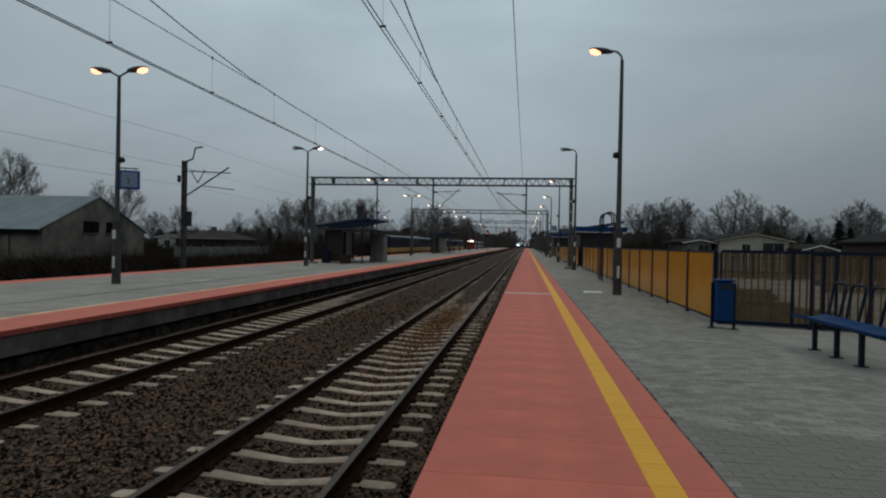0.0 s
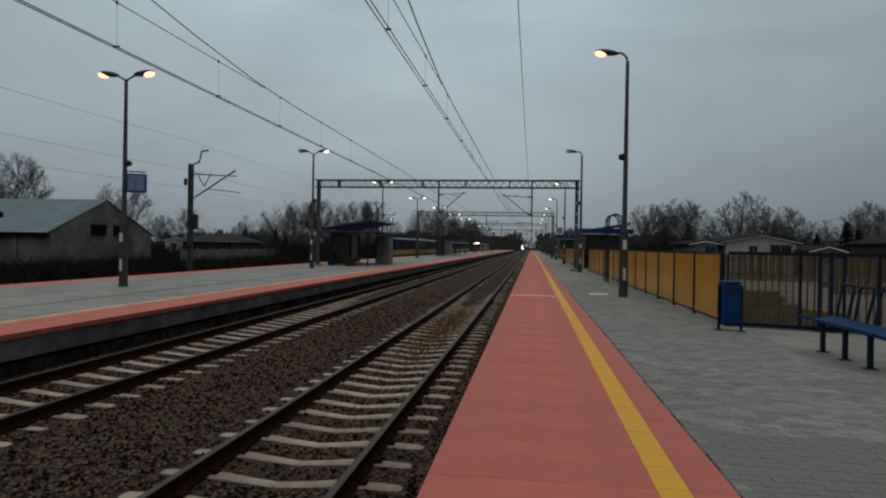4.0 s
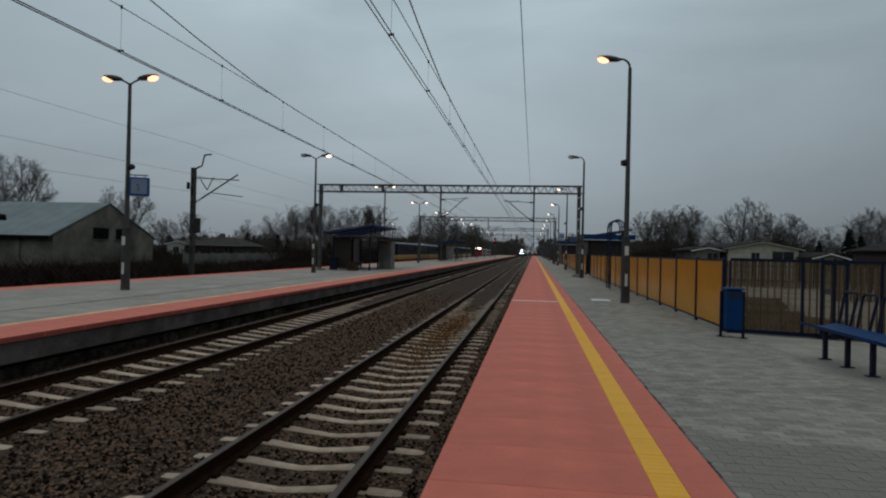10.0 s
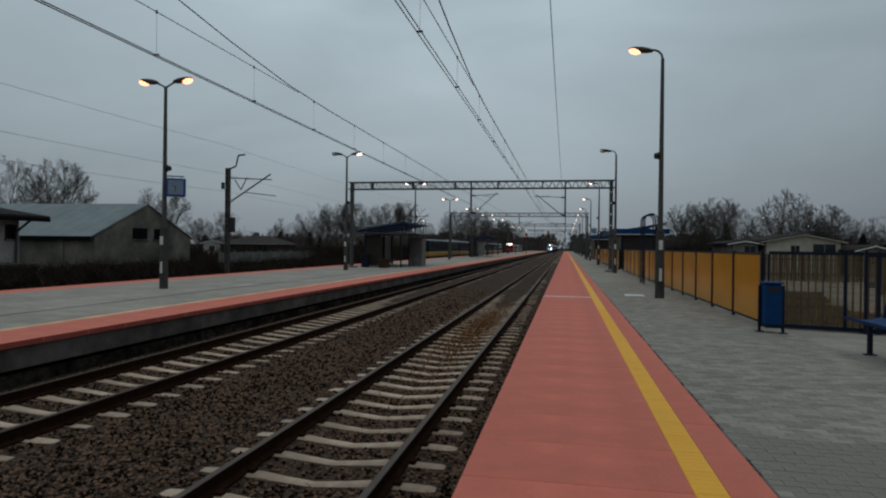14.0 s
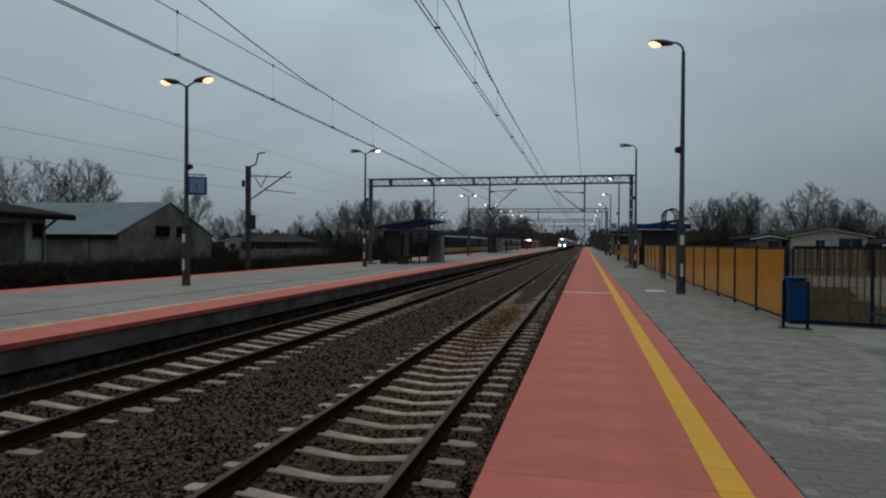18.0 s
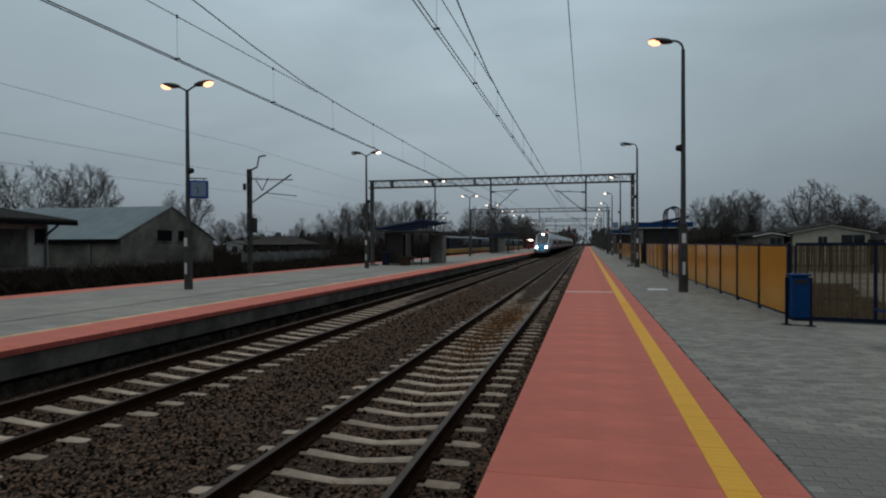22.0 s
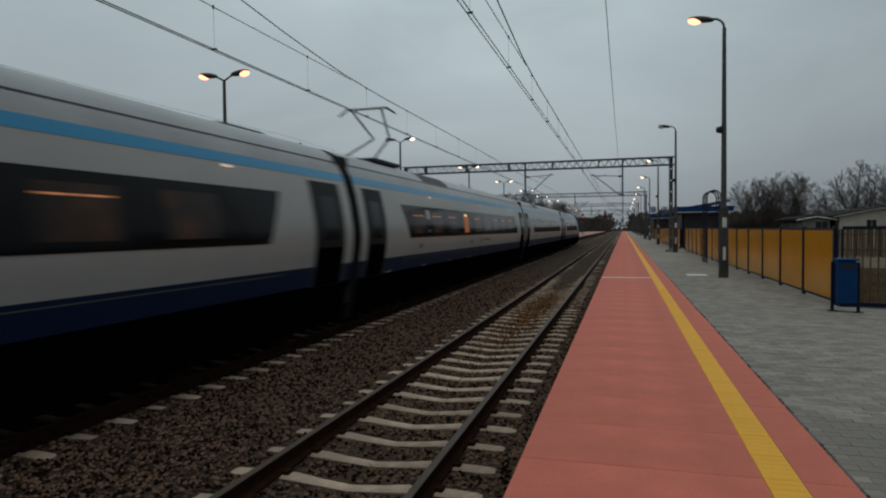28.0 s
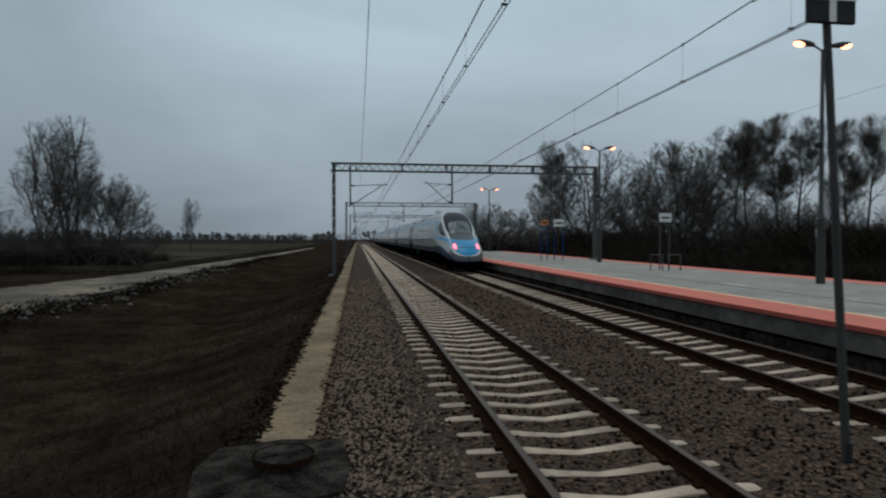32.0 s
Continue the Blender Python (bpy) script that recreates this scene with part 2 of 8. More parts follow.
def gravel_mat(name, dark, light, cell=22.0, bump=0.9):
    m = bpy.data.materials.new(name)
    m.use_nodes = True
    nt = m.node_tree
    b = nt.nodes["Principled BSDF"]
    b.inputs["Roughness"].default_value = 0.95
    b.inputs["Specular IOR Level"].default_value = 0.08
    tc = nt.nodes.new("ShaderNodeTexCoord")
    v = nt.nodes.new("ShaderNodeTexVoronoi")
    v.inputs["Scale"].default_value, v.inputs["Randomness"].default_value = cell, 1.0
    n = nt.nodes.new("ShaderNodeTexNoise")
    n.inputs["Scale"].default_value, n.inputs["Detail"].default_value = 0.7, 6
    nt.links.new(tc.outputs["Object"], v.inputs["Vector"])
    nt.links.new(tc.outputs["Object"], n.inputs["Vector"])
    sp = nt.nodes.new("ShaderNodeSeparateColor")
    nt.links.new(v.outputs["Color"], sp.inputs[0])
    a = nt.nodes.new("ShaderNodeMath")
    a.operation = "MULTIPLY_ADD"
    nt.links.new(n.outputs["Fac"], a.inputs[0])
    a.inputs[1].default_value = 0.7
    nt.links.new(sp.outputs[0], a.inputs[2])
    r = nt.nodes.new("ShaderNodeValToRGB")
    r.color_ramp.elements[0].position, r.color_ramp.elements[0].color = 0.25, (*dark, 1)
    r.color_ramp.elements[1].position, r.color_ramp.elements[1].color = 1.0, (*light, 1)
    nt.links.new(a.outputs[0], r.inputs[0])
    # gaps between stones are deep
    d = nt.nodes.new("ShaderNodeMath")
    d.operation = "SUBTRACT"
    d.inputs[0].default_value = 1.0
    nt.links.new(v.outputs["Distance"], d.inputs[1])
    nt.links.new(r.outputs[0], b.inputs["Base Color"])
    bp = nt.nodes.new("ShaderNodeBump")
    bp.inputs["Strength"].default_value, bp.inputs["Distance"].default_value = bump, 0.05
    nt.links.new(d.outputs[0], bp.inputs["Height"])
    nt.links.new(bp.outputs[0], b.inputs["Normal"])
    return m


def glass_mat(name, color, rough=0.08, alpha=1.0):
    m = bpy.data.materials.new(name)
    m.use_nodes = True
    b = m.node_tree.nodes["Principled BSDF"]
    b.inputs["Base Color"].default_value = (*color, 1)
    b.inputs["Roughness"].default_value = rough
    b.inputs["Specular IOR Level"].default_value = 0.6
    return m


def glow_mat(name, color, strength):
    m = bpy.data.materials.new(name)
    m.use_nodes = True
    b = m.node_tree.nodes["Principled BSDF"]
    b.inputs["Base Color"].default_value = (*color, 1)
    b.inputs["Emission Color"].default_value, b.inputs["Emission Strength"].default_value = (*color, 1), strength
    return m


M_BALLAST = gravel_mat("ballast", (0.008, 0.0052, 0.0038), (0.100, 0.067, 0.049), 24.0)
M_STONE = mat("ballast_stone", (0.103, 0.062, 0.042), 0.95, var=0.9, scale=9, island=1.9, bump=0.3, spec=0.05)
M_STONE_G = mat("clean_ballast_stone", (0.134, 0.092, 0.068), 0.95, var=0.88, scale=9, island=1.8, bump=0.3, spec=0.05)
M_FIELD = mat("winter_grass", (0.022, 0.0152, 0.0105), 0.95, var=0.4, scale=0.9, fine=9, bump=0.04, tint=(0.042, 0.029, 0.021), stain=0.45, spec=0.0)
M_ROAD = mat("sandy_road", (0.24, 0.178, 0.118), 0.95, var=0.5, scale=0.6, fine=14, bump=0.6, stain=0.7)
M_SAND = mat("sandy_yard", (0.155, 0.112, 0.072), 0.95, var=0.35, scale=0.8, fine=14, bump=0.5, stain=0.5)
M_PATH = mat("worn_path", (0.285, 0.200, 0.122), 0.95, var=0.4, scale=1.1, fine=16, bump=0.7, stain=0.4, spec=0.1)
M_CONC = mat("concrete", (0.17, 0.165, 0.155), 0.88, var=0.22, scale=3, fine=45, bump=0.2, stain=0.35)
M_CONC_D = mat("platform_face", (0.128, 0.113, 0.104), 0.95, spec=0.1, var=0.25, scale=3, fine=40, bump=0.2, stain=0.45)
M_SLEEPER = mat("sleeper_concrete", (0.53, 0.395, 0.298), 0.95, spec=0.15, var=0.25, scale=4, fine=55, bump=0.25, per_object=0.5, stain=0.25)
M_RAIL = mat("rail_rust", (0.024, 0.011, 0.006), 0.95, spec=0.03, metal=0.0, var=0.4, scale=8, fine=90, bump=0.2)
M_HEAD2 = mat("worn_rail_head", (0.062, 0.039, 0.029), 0.6, metal=0.0, spec=0.15, var=0.2, scale=3, fine=60, bump=0.05)
M_HEAD = mat("rail_head", (0.092, 0.064, 0.050), 0.58, metal=0.0, spec=0.22, var=0.2, scale=3, fine=60, bump=0.05)
M_PINK = mat("pink_slab", (0.72, 0.180, 0.120), 0.85, var=0.10, scale=2.5, fine=80, bump=0.12, per_object=0.14, stain=0.14)
M_PINK_SHADE = mat("red_edge", (0.33, 0.06, 0.045), 0.85, var=0.2, scale=3, fine=60, bump=0.1)
M_YELLOW = mat("yellow_line", (1.0, 0.465, 0.036), 0.7, var=0.07, scale=5, fine=60, bump=0.15, stain=0.08)
M_CREAM = mat("pale_line", (0.95, 0.56, 0.33), 0.8, var=0.2, scale=5, fine=60, bump=0.1, stain=0.3)
M_PAVER = mat("grey_paver", (0.292, 0.258, 0.218), 0.9, var=0.25, scale=3.5, fine=70, bump=0.2, island=0.55, stain=0.12)
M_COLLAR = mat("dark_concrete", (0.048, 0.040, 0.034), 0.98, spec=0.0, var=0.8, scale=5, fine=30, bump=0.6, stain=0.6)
M_PAVE = mat("grey_paving", (0.325, 0.286, 0.240), 0.9, var=0.2, scale=2.2, fine=26, bump=0.3, stain=0.25)
M_PAVEL = mat("light_grey_paving", (0.36, 0.315, 0.266), 0.9, var=0.2, scale=2.2, fine=26, bump=0.3, stain=0.22)
M_WHITE = mat("white_paint", (0.72, 0.70, 0.66), 0.7, var=0.1, scale=5, fine=60, bump=0.05)
M_PLATE = mat("pale_plate", (0.42, 0.39, 0.34), 0.85, var=0.15, scale=4, fine=50, bump=0.1)
M_STEEL = mat("galvanised_steel", (0.060, 0.058, 0.056), 0.6, metal=0.2, var=0.25, scale=4, fine=40, bump=0.08)
M_MAST = mat("weathered_mast", (0.052, 0.048, 0.044), 0.85, var=0.3, scale=3, fine=40, bump=0.1, stain=0.3)
M_WIRE = mat("copper_wire", (0.05, 0.05, 0.05), 0.5, metal=0.5, var=0.2, bump=0)
M_BLUE = mat("blue_paint", (0.001, 0.036, 0.125), 0.55, spec=0.12, var=0.2, scale=5, fine=50, bump=0.05)
M_NAVY = mat("dark_blue_paint", (0.005, 0.009, 0.024), 0.55, spec=0.2, var=0.2, scale=5, fine=50, bump=0.05)
M_PANEL = mat("amber_panel", (0.57, 0.225, 0.0003), 0.22, spec=0.28, var=0.10, scale=1.2, fine=20, bump=0.02, per_object=0.2)
M_WOOD = mat("brown_slat", (0.045, 0.027, 0.016), 0.9, spec=0.1, var=0.35, scale=3, fine=30, bump=0.2, per_object=0.6)
M_BLACK = mat("black_rubber", (0.012, 0.012, 0.013), 0.8, var=0.3, scale=5, fine=40, bump=0.1)
M_BARK = mat("bare_bark", (0.058, 0.047, 0.039), 0.95, spec=0.1, var=0.35, scale=3, fine=30, bump=0.3)
M_TWIG = mat("bare_twigs", (0.082, 0.068, 0.061), 0.95, spec=0.05, var=0.3, scale=1.5, fine=20, bump=0)
M_LEAF = mat("dull_evergreen", (0.009, 0.013, 0.008), 0.9, spec=0.05, var=0.45, scale=0.6, fine=12, bump=0.3, island=0.6)
M_BRUSH = mat("dead_brush", (0.032, 0.025, 0.019), 0.95, spec=0.0, var=0.5, scale=0.5, fine=9, bump=0.3, island=0.8)
M_RENDER = mat("pale_render", (0.46, 0.433, 0.40), 0.9, var=0.16, scale=1.2, fine=25, bump=0.1, stain=0.35)
M_RENDER2 = mat("grey_render", (0.205, 0.183, 0.153), 0.92, var=0.4, scale=0.5, fine=18, bump=0.2, stain=0.75)
M_ROOF = mat("dark_roof", (0.034, 0.029, 0.027), 0.9, spec=0.05, var=0.35, scale=1.5, fine=20, bump=0.2)
M_TIN = mat("tin_roof", (0.175, 0.212, 0.218), 0.55, metal=0.2, var=0.15, scale=0.8, fine=15, bump=0.08, stain=0.2)
M_DARK = mat("dark_opening", (0.007, 0.007, 0.008), 0.9, spec=0.05, var=0.3, bump=0)
M_PANE = glass_mat("window_glass", (0.02, 0.023, 0.026), 0.08)
M_SODIUM = glow_mat("sodium_lamp", (1.0, 0.37, 0.20), 3.0)
M_LAMPW = glow_mat("far_lamp", (1.0, 0.84, 0.72), 2.4)
M_BOX = mat("sign_white", (0.55, 0.55, 0.52), 0.6, var=0.08, bump=0.02)
M_DRY = mat("dry_grass", (0.0175, 0.0122, 0.0085), 0.95, spec=0.0, var=0.7, scale=0.7, fine=10, bump=0.2, island=1.2)
M_STRAWG = mat("straw_ground", (0.058, 0.036, 0.018), 0.95, spec=0.05, var=0.55, scale=0.9, fine=12, bump=0.6, stain=0.45)
M_ROOFB = mat("brown_roof", (0.060, 0.050, 0.047), 0.9, spec=0.05, var=0.3, scale=1.5, fine=20, bump=0.2)
M_MEADOW = mat("far_meadow", (0.048, 0.041, 0.030), 0.95, var=0.4, scale=0.08, fine=2, bump=0.3, tint=(0.070, 0.058, 0.043), stain=0.3, spec=0.0)

# ---------------------------------------------------------------- ground
def ground():
    """One sheet to the horizon: ballast crown under the line, a ditch and field on the open side."""
    xs = [-3000, -1200, -400, -150, -70, -40, -28, -20, -18.2, -9.0, -0.3, 1.15, 1.7, 3.0, 4.4, 6.5, 9.0, 14, 20, 30, 45, 80, 200, 600, 1500, 3000]
    ys = [-3000, -1500, -700, -300, -150, -100, -70, -45, -30, -20, -14, -10, -8, -6.5, -5, -3.5, -2.7, -2.4, 5, 12.2, 12.6, 30, 60, 120, 250, 500, 1000, 1800, 3000]
    def height(x, y):
        if x < -18.1:
            return -0.45 if x > -60 else -0.6
        if x < -0.2:
            return GZ
        if y > -2.45:                       # behind the platform
            return GZ - (0.1 if x > 4 else 0) - 0.15 * min(1, max(0, x - 6) / 8)
        prof = [(-0.3, GZ), (1.15, GZ - 0.05), (1.7, -0.45), (3.0, -0.95), (4.4, -1.35), (6.5, -1.75), (9, -1.6), (14, -1.25), (20, -1.15), (30, -1.2), (3000, -1.6)]
        for (a, b), (c, d) in zip(prof[:-1], prof[1:]):
            if a <= x <= c:
                z = b + (d - b) * (x - a) / (c - a)
                break
        return z + (0.015 * noise.noise(Vector((x * 0.4, y * 0.3, 0))) if 1.5 < x < 13 else 0)
    V = [(x, y, height(x, y)) for y in ys for x in xs]
    n = len(xs)
    F = [(j * n + i, j * n + i + 1, (j + 1) * n + i + 1, (j + 1) * n + i) for j in range(len(ys) - 1) for i in range(n - 1)]
    return tagged(raw("ground", V, F, M_FIELD, smooth=True), "dull brown winter grass and bare earth beside the line", "ground", kind="structure")


ground()


def strip(name, x0, x1, y0, y1, z, material, label, category, thick=0.05, step=4.0, rough=0.0):
    """A flat bed laid on the ground, a little uneven."""
    n = max(2, int((y1 - y0) / step))
    bm = bmesh.new()
    rows = []
    for j in range(n + 1):
        y = y0 + (y1 - y0) * j / n
        w = rough * (noise.noise(Vector((x0, y * 0.25, 3))) + 0.35 * noise.noise(Vector((x0, y * 1.4, 5))))
        w2 = rough * (noise.noise(Vector((x1, y * 0.25, 9))) + 0.35 * noise.noise(Vector((x1, y * 1.4, 7))))
        rows.append([bm.verts.new(p) for p in ((x0 + w, y, z - thick), (x0 + w, y, z), (x1 + w2, y, z), (x1 + w2, y, z - thick))])
    for a, b in zip(rows[:-1], rows[1:]):
        for i in range(3):
            bm.faces.new((a[i], a[i + 1], b[i + 1], b[i]))
    bm.faces.new(rows[0])
    bm.faces.new(rows[-1][::-1])
    bmesh.ops.recalc_face_normals(bm, faces=bm.faces[:])
    return tagged(part(name, bm, material), label, category, kind="structure")


# ballast: crowned a little between and beside the tracks
BED_X = [-9.5, -8.9, -8.3, -7.66, -6.91, -6.15, -5.5, -5.0, -4.55, -4.0, -3.75, -3.16, -2.41, -1.65, -1.1, -0.72, -0.3, 0.25, 0.9]
BED_Z = [-0.30, -0.28, -0.20, -0.182, -0.242, -0.182, -0.178, -0.16, -0.15, -0.16, -0.178, -0.182, -0.242, -0.182, -0.185, -0.20, -0.26, -0.32, -0.60]


def ballast():
    """Up the line the stones lie higher between the rails and half cover the sleepers."""
    ys = [-1500, -600, -250] + [-120 + 2 * i for i in range(40)] + [-40 + 0.5 * i for i in range(160)] + [40 + 2 * i for i in range(50)] + [140, 250, 600, 1500]
    V, F = [], []
    for y in ys:
        for x, z in zip(BED_X, BED_Z):
            fill = 0.072 * min(1.0, max(0.0, (y - 19) / 14)) if min(abs(x - T1), abs(x - T2)) < 0.4 else 0.018 * min(1.0, max(0.0, (y - 19) / 14))
            V.append((x, y, z + fill + 0.02 * noise.noise(Vector((x * 1.9, y * 1.3, 1.7)))))
    n = len(BED_X)
    for j in range(len(ys) - 1):
        for i in range(n - 1):
            F.append((j * n + i, j * n + i + 1, (j + 1) * n + i + 1, (j + 1) * n + i))
    tagged(raw("ballast", V, F, M_BALLAST, smooth=True), "dark brown crushed stone ballast under both tracks", "ballast", kind="structure")


ballast()


def scatter_stones():
    """Loose stones over the bed where it is seen close by."""
    rng = np.random.RandomState(5)
    base = np.array([(1, 0, 0), (0, 1, 0), (-1, 0, 0), (0, -1, 0), (0, 0, 1), (0, 0, -1)], float)
    tri = np.array([(0, 1, 4), (1, 2, 4), (2, 3, 4), (3, 0, 4), (1, 0, 5), (2, 1, 5), (3, 2, 5), (0, 3, 5)])
    n = 165000
    y = np.sign(rng.uniform(-0.8, 1, n)) * (0.02 + 34 * rng.uniform(0, 1, n) ** 1.5)
    x = rng.uniform(-8.5, -0.72, n)
    back = (y < -3) & (rng.uniform(0, 1, n) < 0.42)
    x[back] = rng.uniform(-0.75, 0.55, back.sum())
    keep = np.ones(n, bool)
    for r in RAIL_X:
        keep &= np.abs(x - r) > 0.10
    # sleeper tops stay almost clear
    for c, first, step in ((T1, 0.36, 0.6), (T2, 0.34, 0.58)):
        off = np.abs((y - first + step / 2) % step - step / 2)
        keep &= ~((np.abs(x - c) < 1.29) & (off < 0.13))
    x, y = x[keep], y[keep]
    n = len(x)
    z = np.interp(x, BED_X, BED_Z) + rng.uniform(-0.004, 0.018, n)
    size = rng.uniform(0.014, 0.036, n)
    V = base[None] * size[:, None, None] * rng.uniform(0.6, 1.3, (n, 6, 3))
    a = rng.uniform(0, 6.28, n)
    c, s = np.cos(a)[:, None], np.sin(a)[:, None]
    X, Y = V[..., 0] * c - V[..., 1] * s, V[..., 0] * s + V[..., 1] * c
    V = np.stack([X + x[:, None], Y + y[:, None], V[..., 2] * 0.8 + z[:, None]], -1).reshape(-1, 3)
    F = (tri[None] + 6 * np.arange(n)[:, None, None]).reshape(-1, 3)
    edge = (y < -2.7) & (x > -1.15)
    for name, pick, material, label in (("ballast_stones", ~edge, M_STONE, "loose brown and grey ballast stones between the rails"),
                                        ("shoulder_stones", edge, M_STONE_G, "lighter grey ballast stones on the open shoulder of the track")):
        tagged(raw(name, V.reshape(-1, 6, 3)[pick].reshape(-1, 3).tolist(), F[:8 * int(pick.sum())].tolist(), material), label, "stones", kind="stuff")


scatter_stones()


def track_weeds():
    """Dry weeds growing between the rails of the near track."""
    rng = random.Random(2)
    V, F = [], []
    for i in range(2600):
        x = rng.gauss(T1, 0.33)
        y = rng.gauss(17.5, 3.2)
        h = rng.uniform(0.02, 0.09)
        a = rng.uniform(0, 6.28)
        o = len(V)
        V += [(x - 0.012 * math.cos(a), y - 0.012 * math.sin(a), -0.2), (x + 0.012 * math.cos(a), y + 0.012 * math.sin(a), -0.2), (x + rng.gauss(0, 0.05), y + rng.gauss(0, 0.05), -0.17 + h)]
        F.append((o, o + 1, o + 2))
    tagged(raw("track_weeds", V, F, mat("dry_weeds", (0.20, 0.098, 0.040), 0.95, var=0.4, scale=1.2, island=0.8, bump=0, spec=0.0)), "dry brown weeds between the rails", "weeds", kind="stuff")


track_weeds()



def path_litter():
    """Stones rolled on to the service path and clods of soil along its grassy edge."""
    rng = np.random.RandomState(17)
    base = np.array([(1, 0, 0), (0, 1, 0), (-1, 0, 0), (0, -1, 0), (0, 0, 1), (0, 0, -1)], float)
    tri = np.array([(0, 1, 4), (1, 2, 4), (2, 3, 4), (3, 0, 4), (1, 0, 5), (2, 1, 5), (3, 2, 5), (0, 3, 5)])
    for name, n, x0, spread, lo, hi, material, label in (
            ("path_stones", 2600, 0.32, 0.055, 0.012, 0.034, M_STONE, "ballast stones rolled on to the sandy path"),
            ("path_clods", 6500, 1.15, 0.07, 0.014, 0.05, M_DRY, "dark clods of soil and dead grass along the path")):
        y = -6.6 - 48 * rng.uniform(0, 1, n) ** 1.8
        x = x0 + rng.normal(0, spread, n) + 0.02 * np.sin(y * 1.7) + 0.015 * np.sin(y * 4.3 + 1)
        size = rng.uniform(lo, hi, n)
        V = base[None] * size[:, None, None] * rng.uniform(0.6, 1.3, (n, 6, 3))
        V = np.stack([V[..., 0] + x[:, None], V[..., 1] + y[:, None], V[..., 2] * 0.6 - 0.296 + 0 * x[:, None]], -1).reshape(-1, 3)
        F = (tri[None] + 6 * np.arange(n)[:, None, None]).reshape(-1, 3)
        tagged(raw(name, V.tolist(), F.tolist(), material), label, "stones", kind="stuff")


path_litter()

# service path and sandy road on the open side
strip("service_path", 0.38, 1.12, -420, -6.9, -0.30, M_PATH, "pale worn sandy path along the ballast edge", "path", 0.2, 0.3, 0.05)


def dirt_road():
    bm = bmesh.new()
    mid = [(24, -8), (21.5, -22), (20, -34), (18.8, -46), (18.1, -60), (17.5, -85), (16.8, -112), (16.2, -150), (15.8, -220)]
    half = [6, 5.8, 5.2, 3.9, 2.6, 1.9, 1.3, 1.2, 1.2]
    rows = []
    n = 260
    for i in range(n + 1):
        y = -8 - 212 * (i / n) ** 1.6
        x = float(np.interp(-y, [-b for a, b in mid], [a for a, b in mid]))
        w = float(np.interp(-y, [-b for a, b in mid], half))
        l = w * (1 + 0.26 * noise.noise(Vector((1, y * 0.35, 0))) + 0.08 * noise.noise(Vector((1, y * 1.7, 3))))
        r = w * (1 + 0.2 * noise.noise(Vector((7, y * 0.35, 0))) + 0.08 * noise.noise(Vector((7, y * 1.7, 3))))
        rows.append([bm.verts.new((x + q, y, -1.06 - 0.12 * abs(k) + 0.03 * noise.noise(Vector((x + q, y, 2))))) for k, q in ((-1, -l), (-0.3, -0.3 * l), (0.4, 0.4 * r), (1, r))])
    for a, b in zip(rows[:-1], rows[1:]):
        for k in range(3):
            bm.faces.new((a[k], a[k + 1], b[k + 1], b[k]))
    bmesh.ops.recalc_face_normals(bm, faces=bm.faces[:])
    for f in bm.faces:
        if f.normal.z < 0:
            f.normal_flip()
    tagged(part("dirt_road", bm, M_ROAD), "pale sandy dirt road across the field", "road", kind="structure")


dirt_road()


# ---------------------------------------------------------------- tracks
def sleeper_mesh():
    """Concrete sleeper: deep under the rails, low and narrow in the middle."""
    st = [(s * x, w * 0.76, z - 0.03, c * 0.7) for s, part_ in ((-1, ((1.25, 0.105, -0.160, 0.05), (1.18, 0.115, -0.140, 0.05), (0.98, 0.115, -0.132, 0.05), (0.55, 0.112, -0.132, 0.05), (0.32, 0.098, -0.160, 0.045), (0, 0.090, -0.188, 0.04))), (1, ((0.32, 0.098, -0.160, 0.045), (0.55, 0.112, -0.132, 0.05), (0.98, 0.115, -0.132, 0.05), (1.18, 0.115, -0.140, 0.05), (1.25, 0.105, -0.160, 0.05)))) for x, w, z, c in part_]
    V, F = [], []
    for x, w, z, c in st:
        V += [(x, -w, -0.34), (x, -w, z - c * 0.5), (x, -w + c, z), (x, w - c, z), (x, w, z - c * 0.5), (x, w, -0.34)]
    for i in range(len(st) - 1):
        for k in range(5):
            a = i * 6 + k
            F.append((a, a + 6, a + 7, a + 1))
    F += [tuple(range(6)), tuple(range(len(V) - 1, len(V) - 7, -1))]
    me = bpy.data.meshes.new("sleeper")
    me.from_pydata(V, [], F)
    bm = bmesh.new()
    bm.from_mesh(me)
    bmesh.ops.recalc_face_normals(bm, faces=bm.faces[:])
    bm.to_mesh(me)
    bm.free()
    me.materials.append(M_SLEEPER)
    return me, V, F


SLEEPER, SV, SF = sleeper_mesh()
RAILP = [(-0.075, -0.166), (0.075, -0.166), (0.075, -0.152), (0.011, -0.132), (0.009, -0.042), (0.036, -0.030), (0.036, -0.004), (0.030, 0.0), (-0.030, 0.0), (-0.036, -0.004), (-0.036, -0.030), (-0.009, -0.042), (-0.011, -0.132), (-0.075, -0.152)]


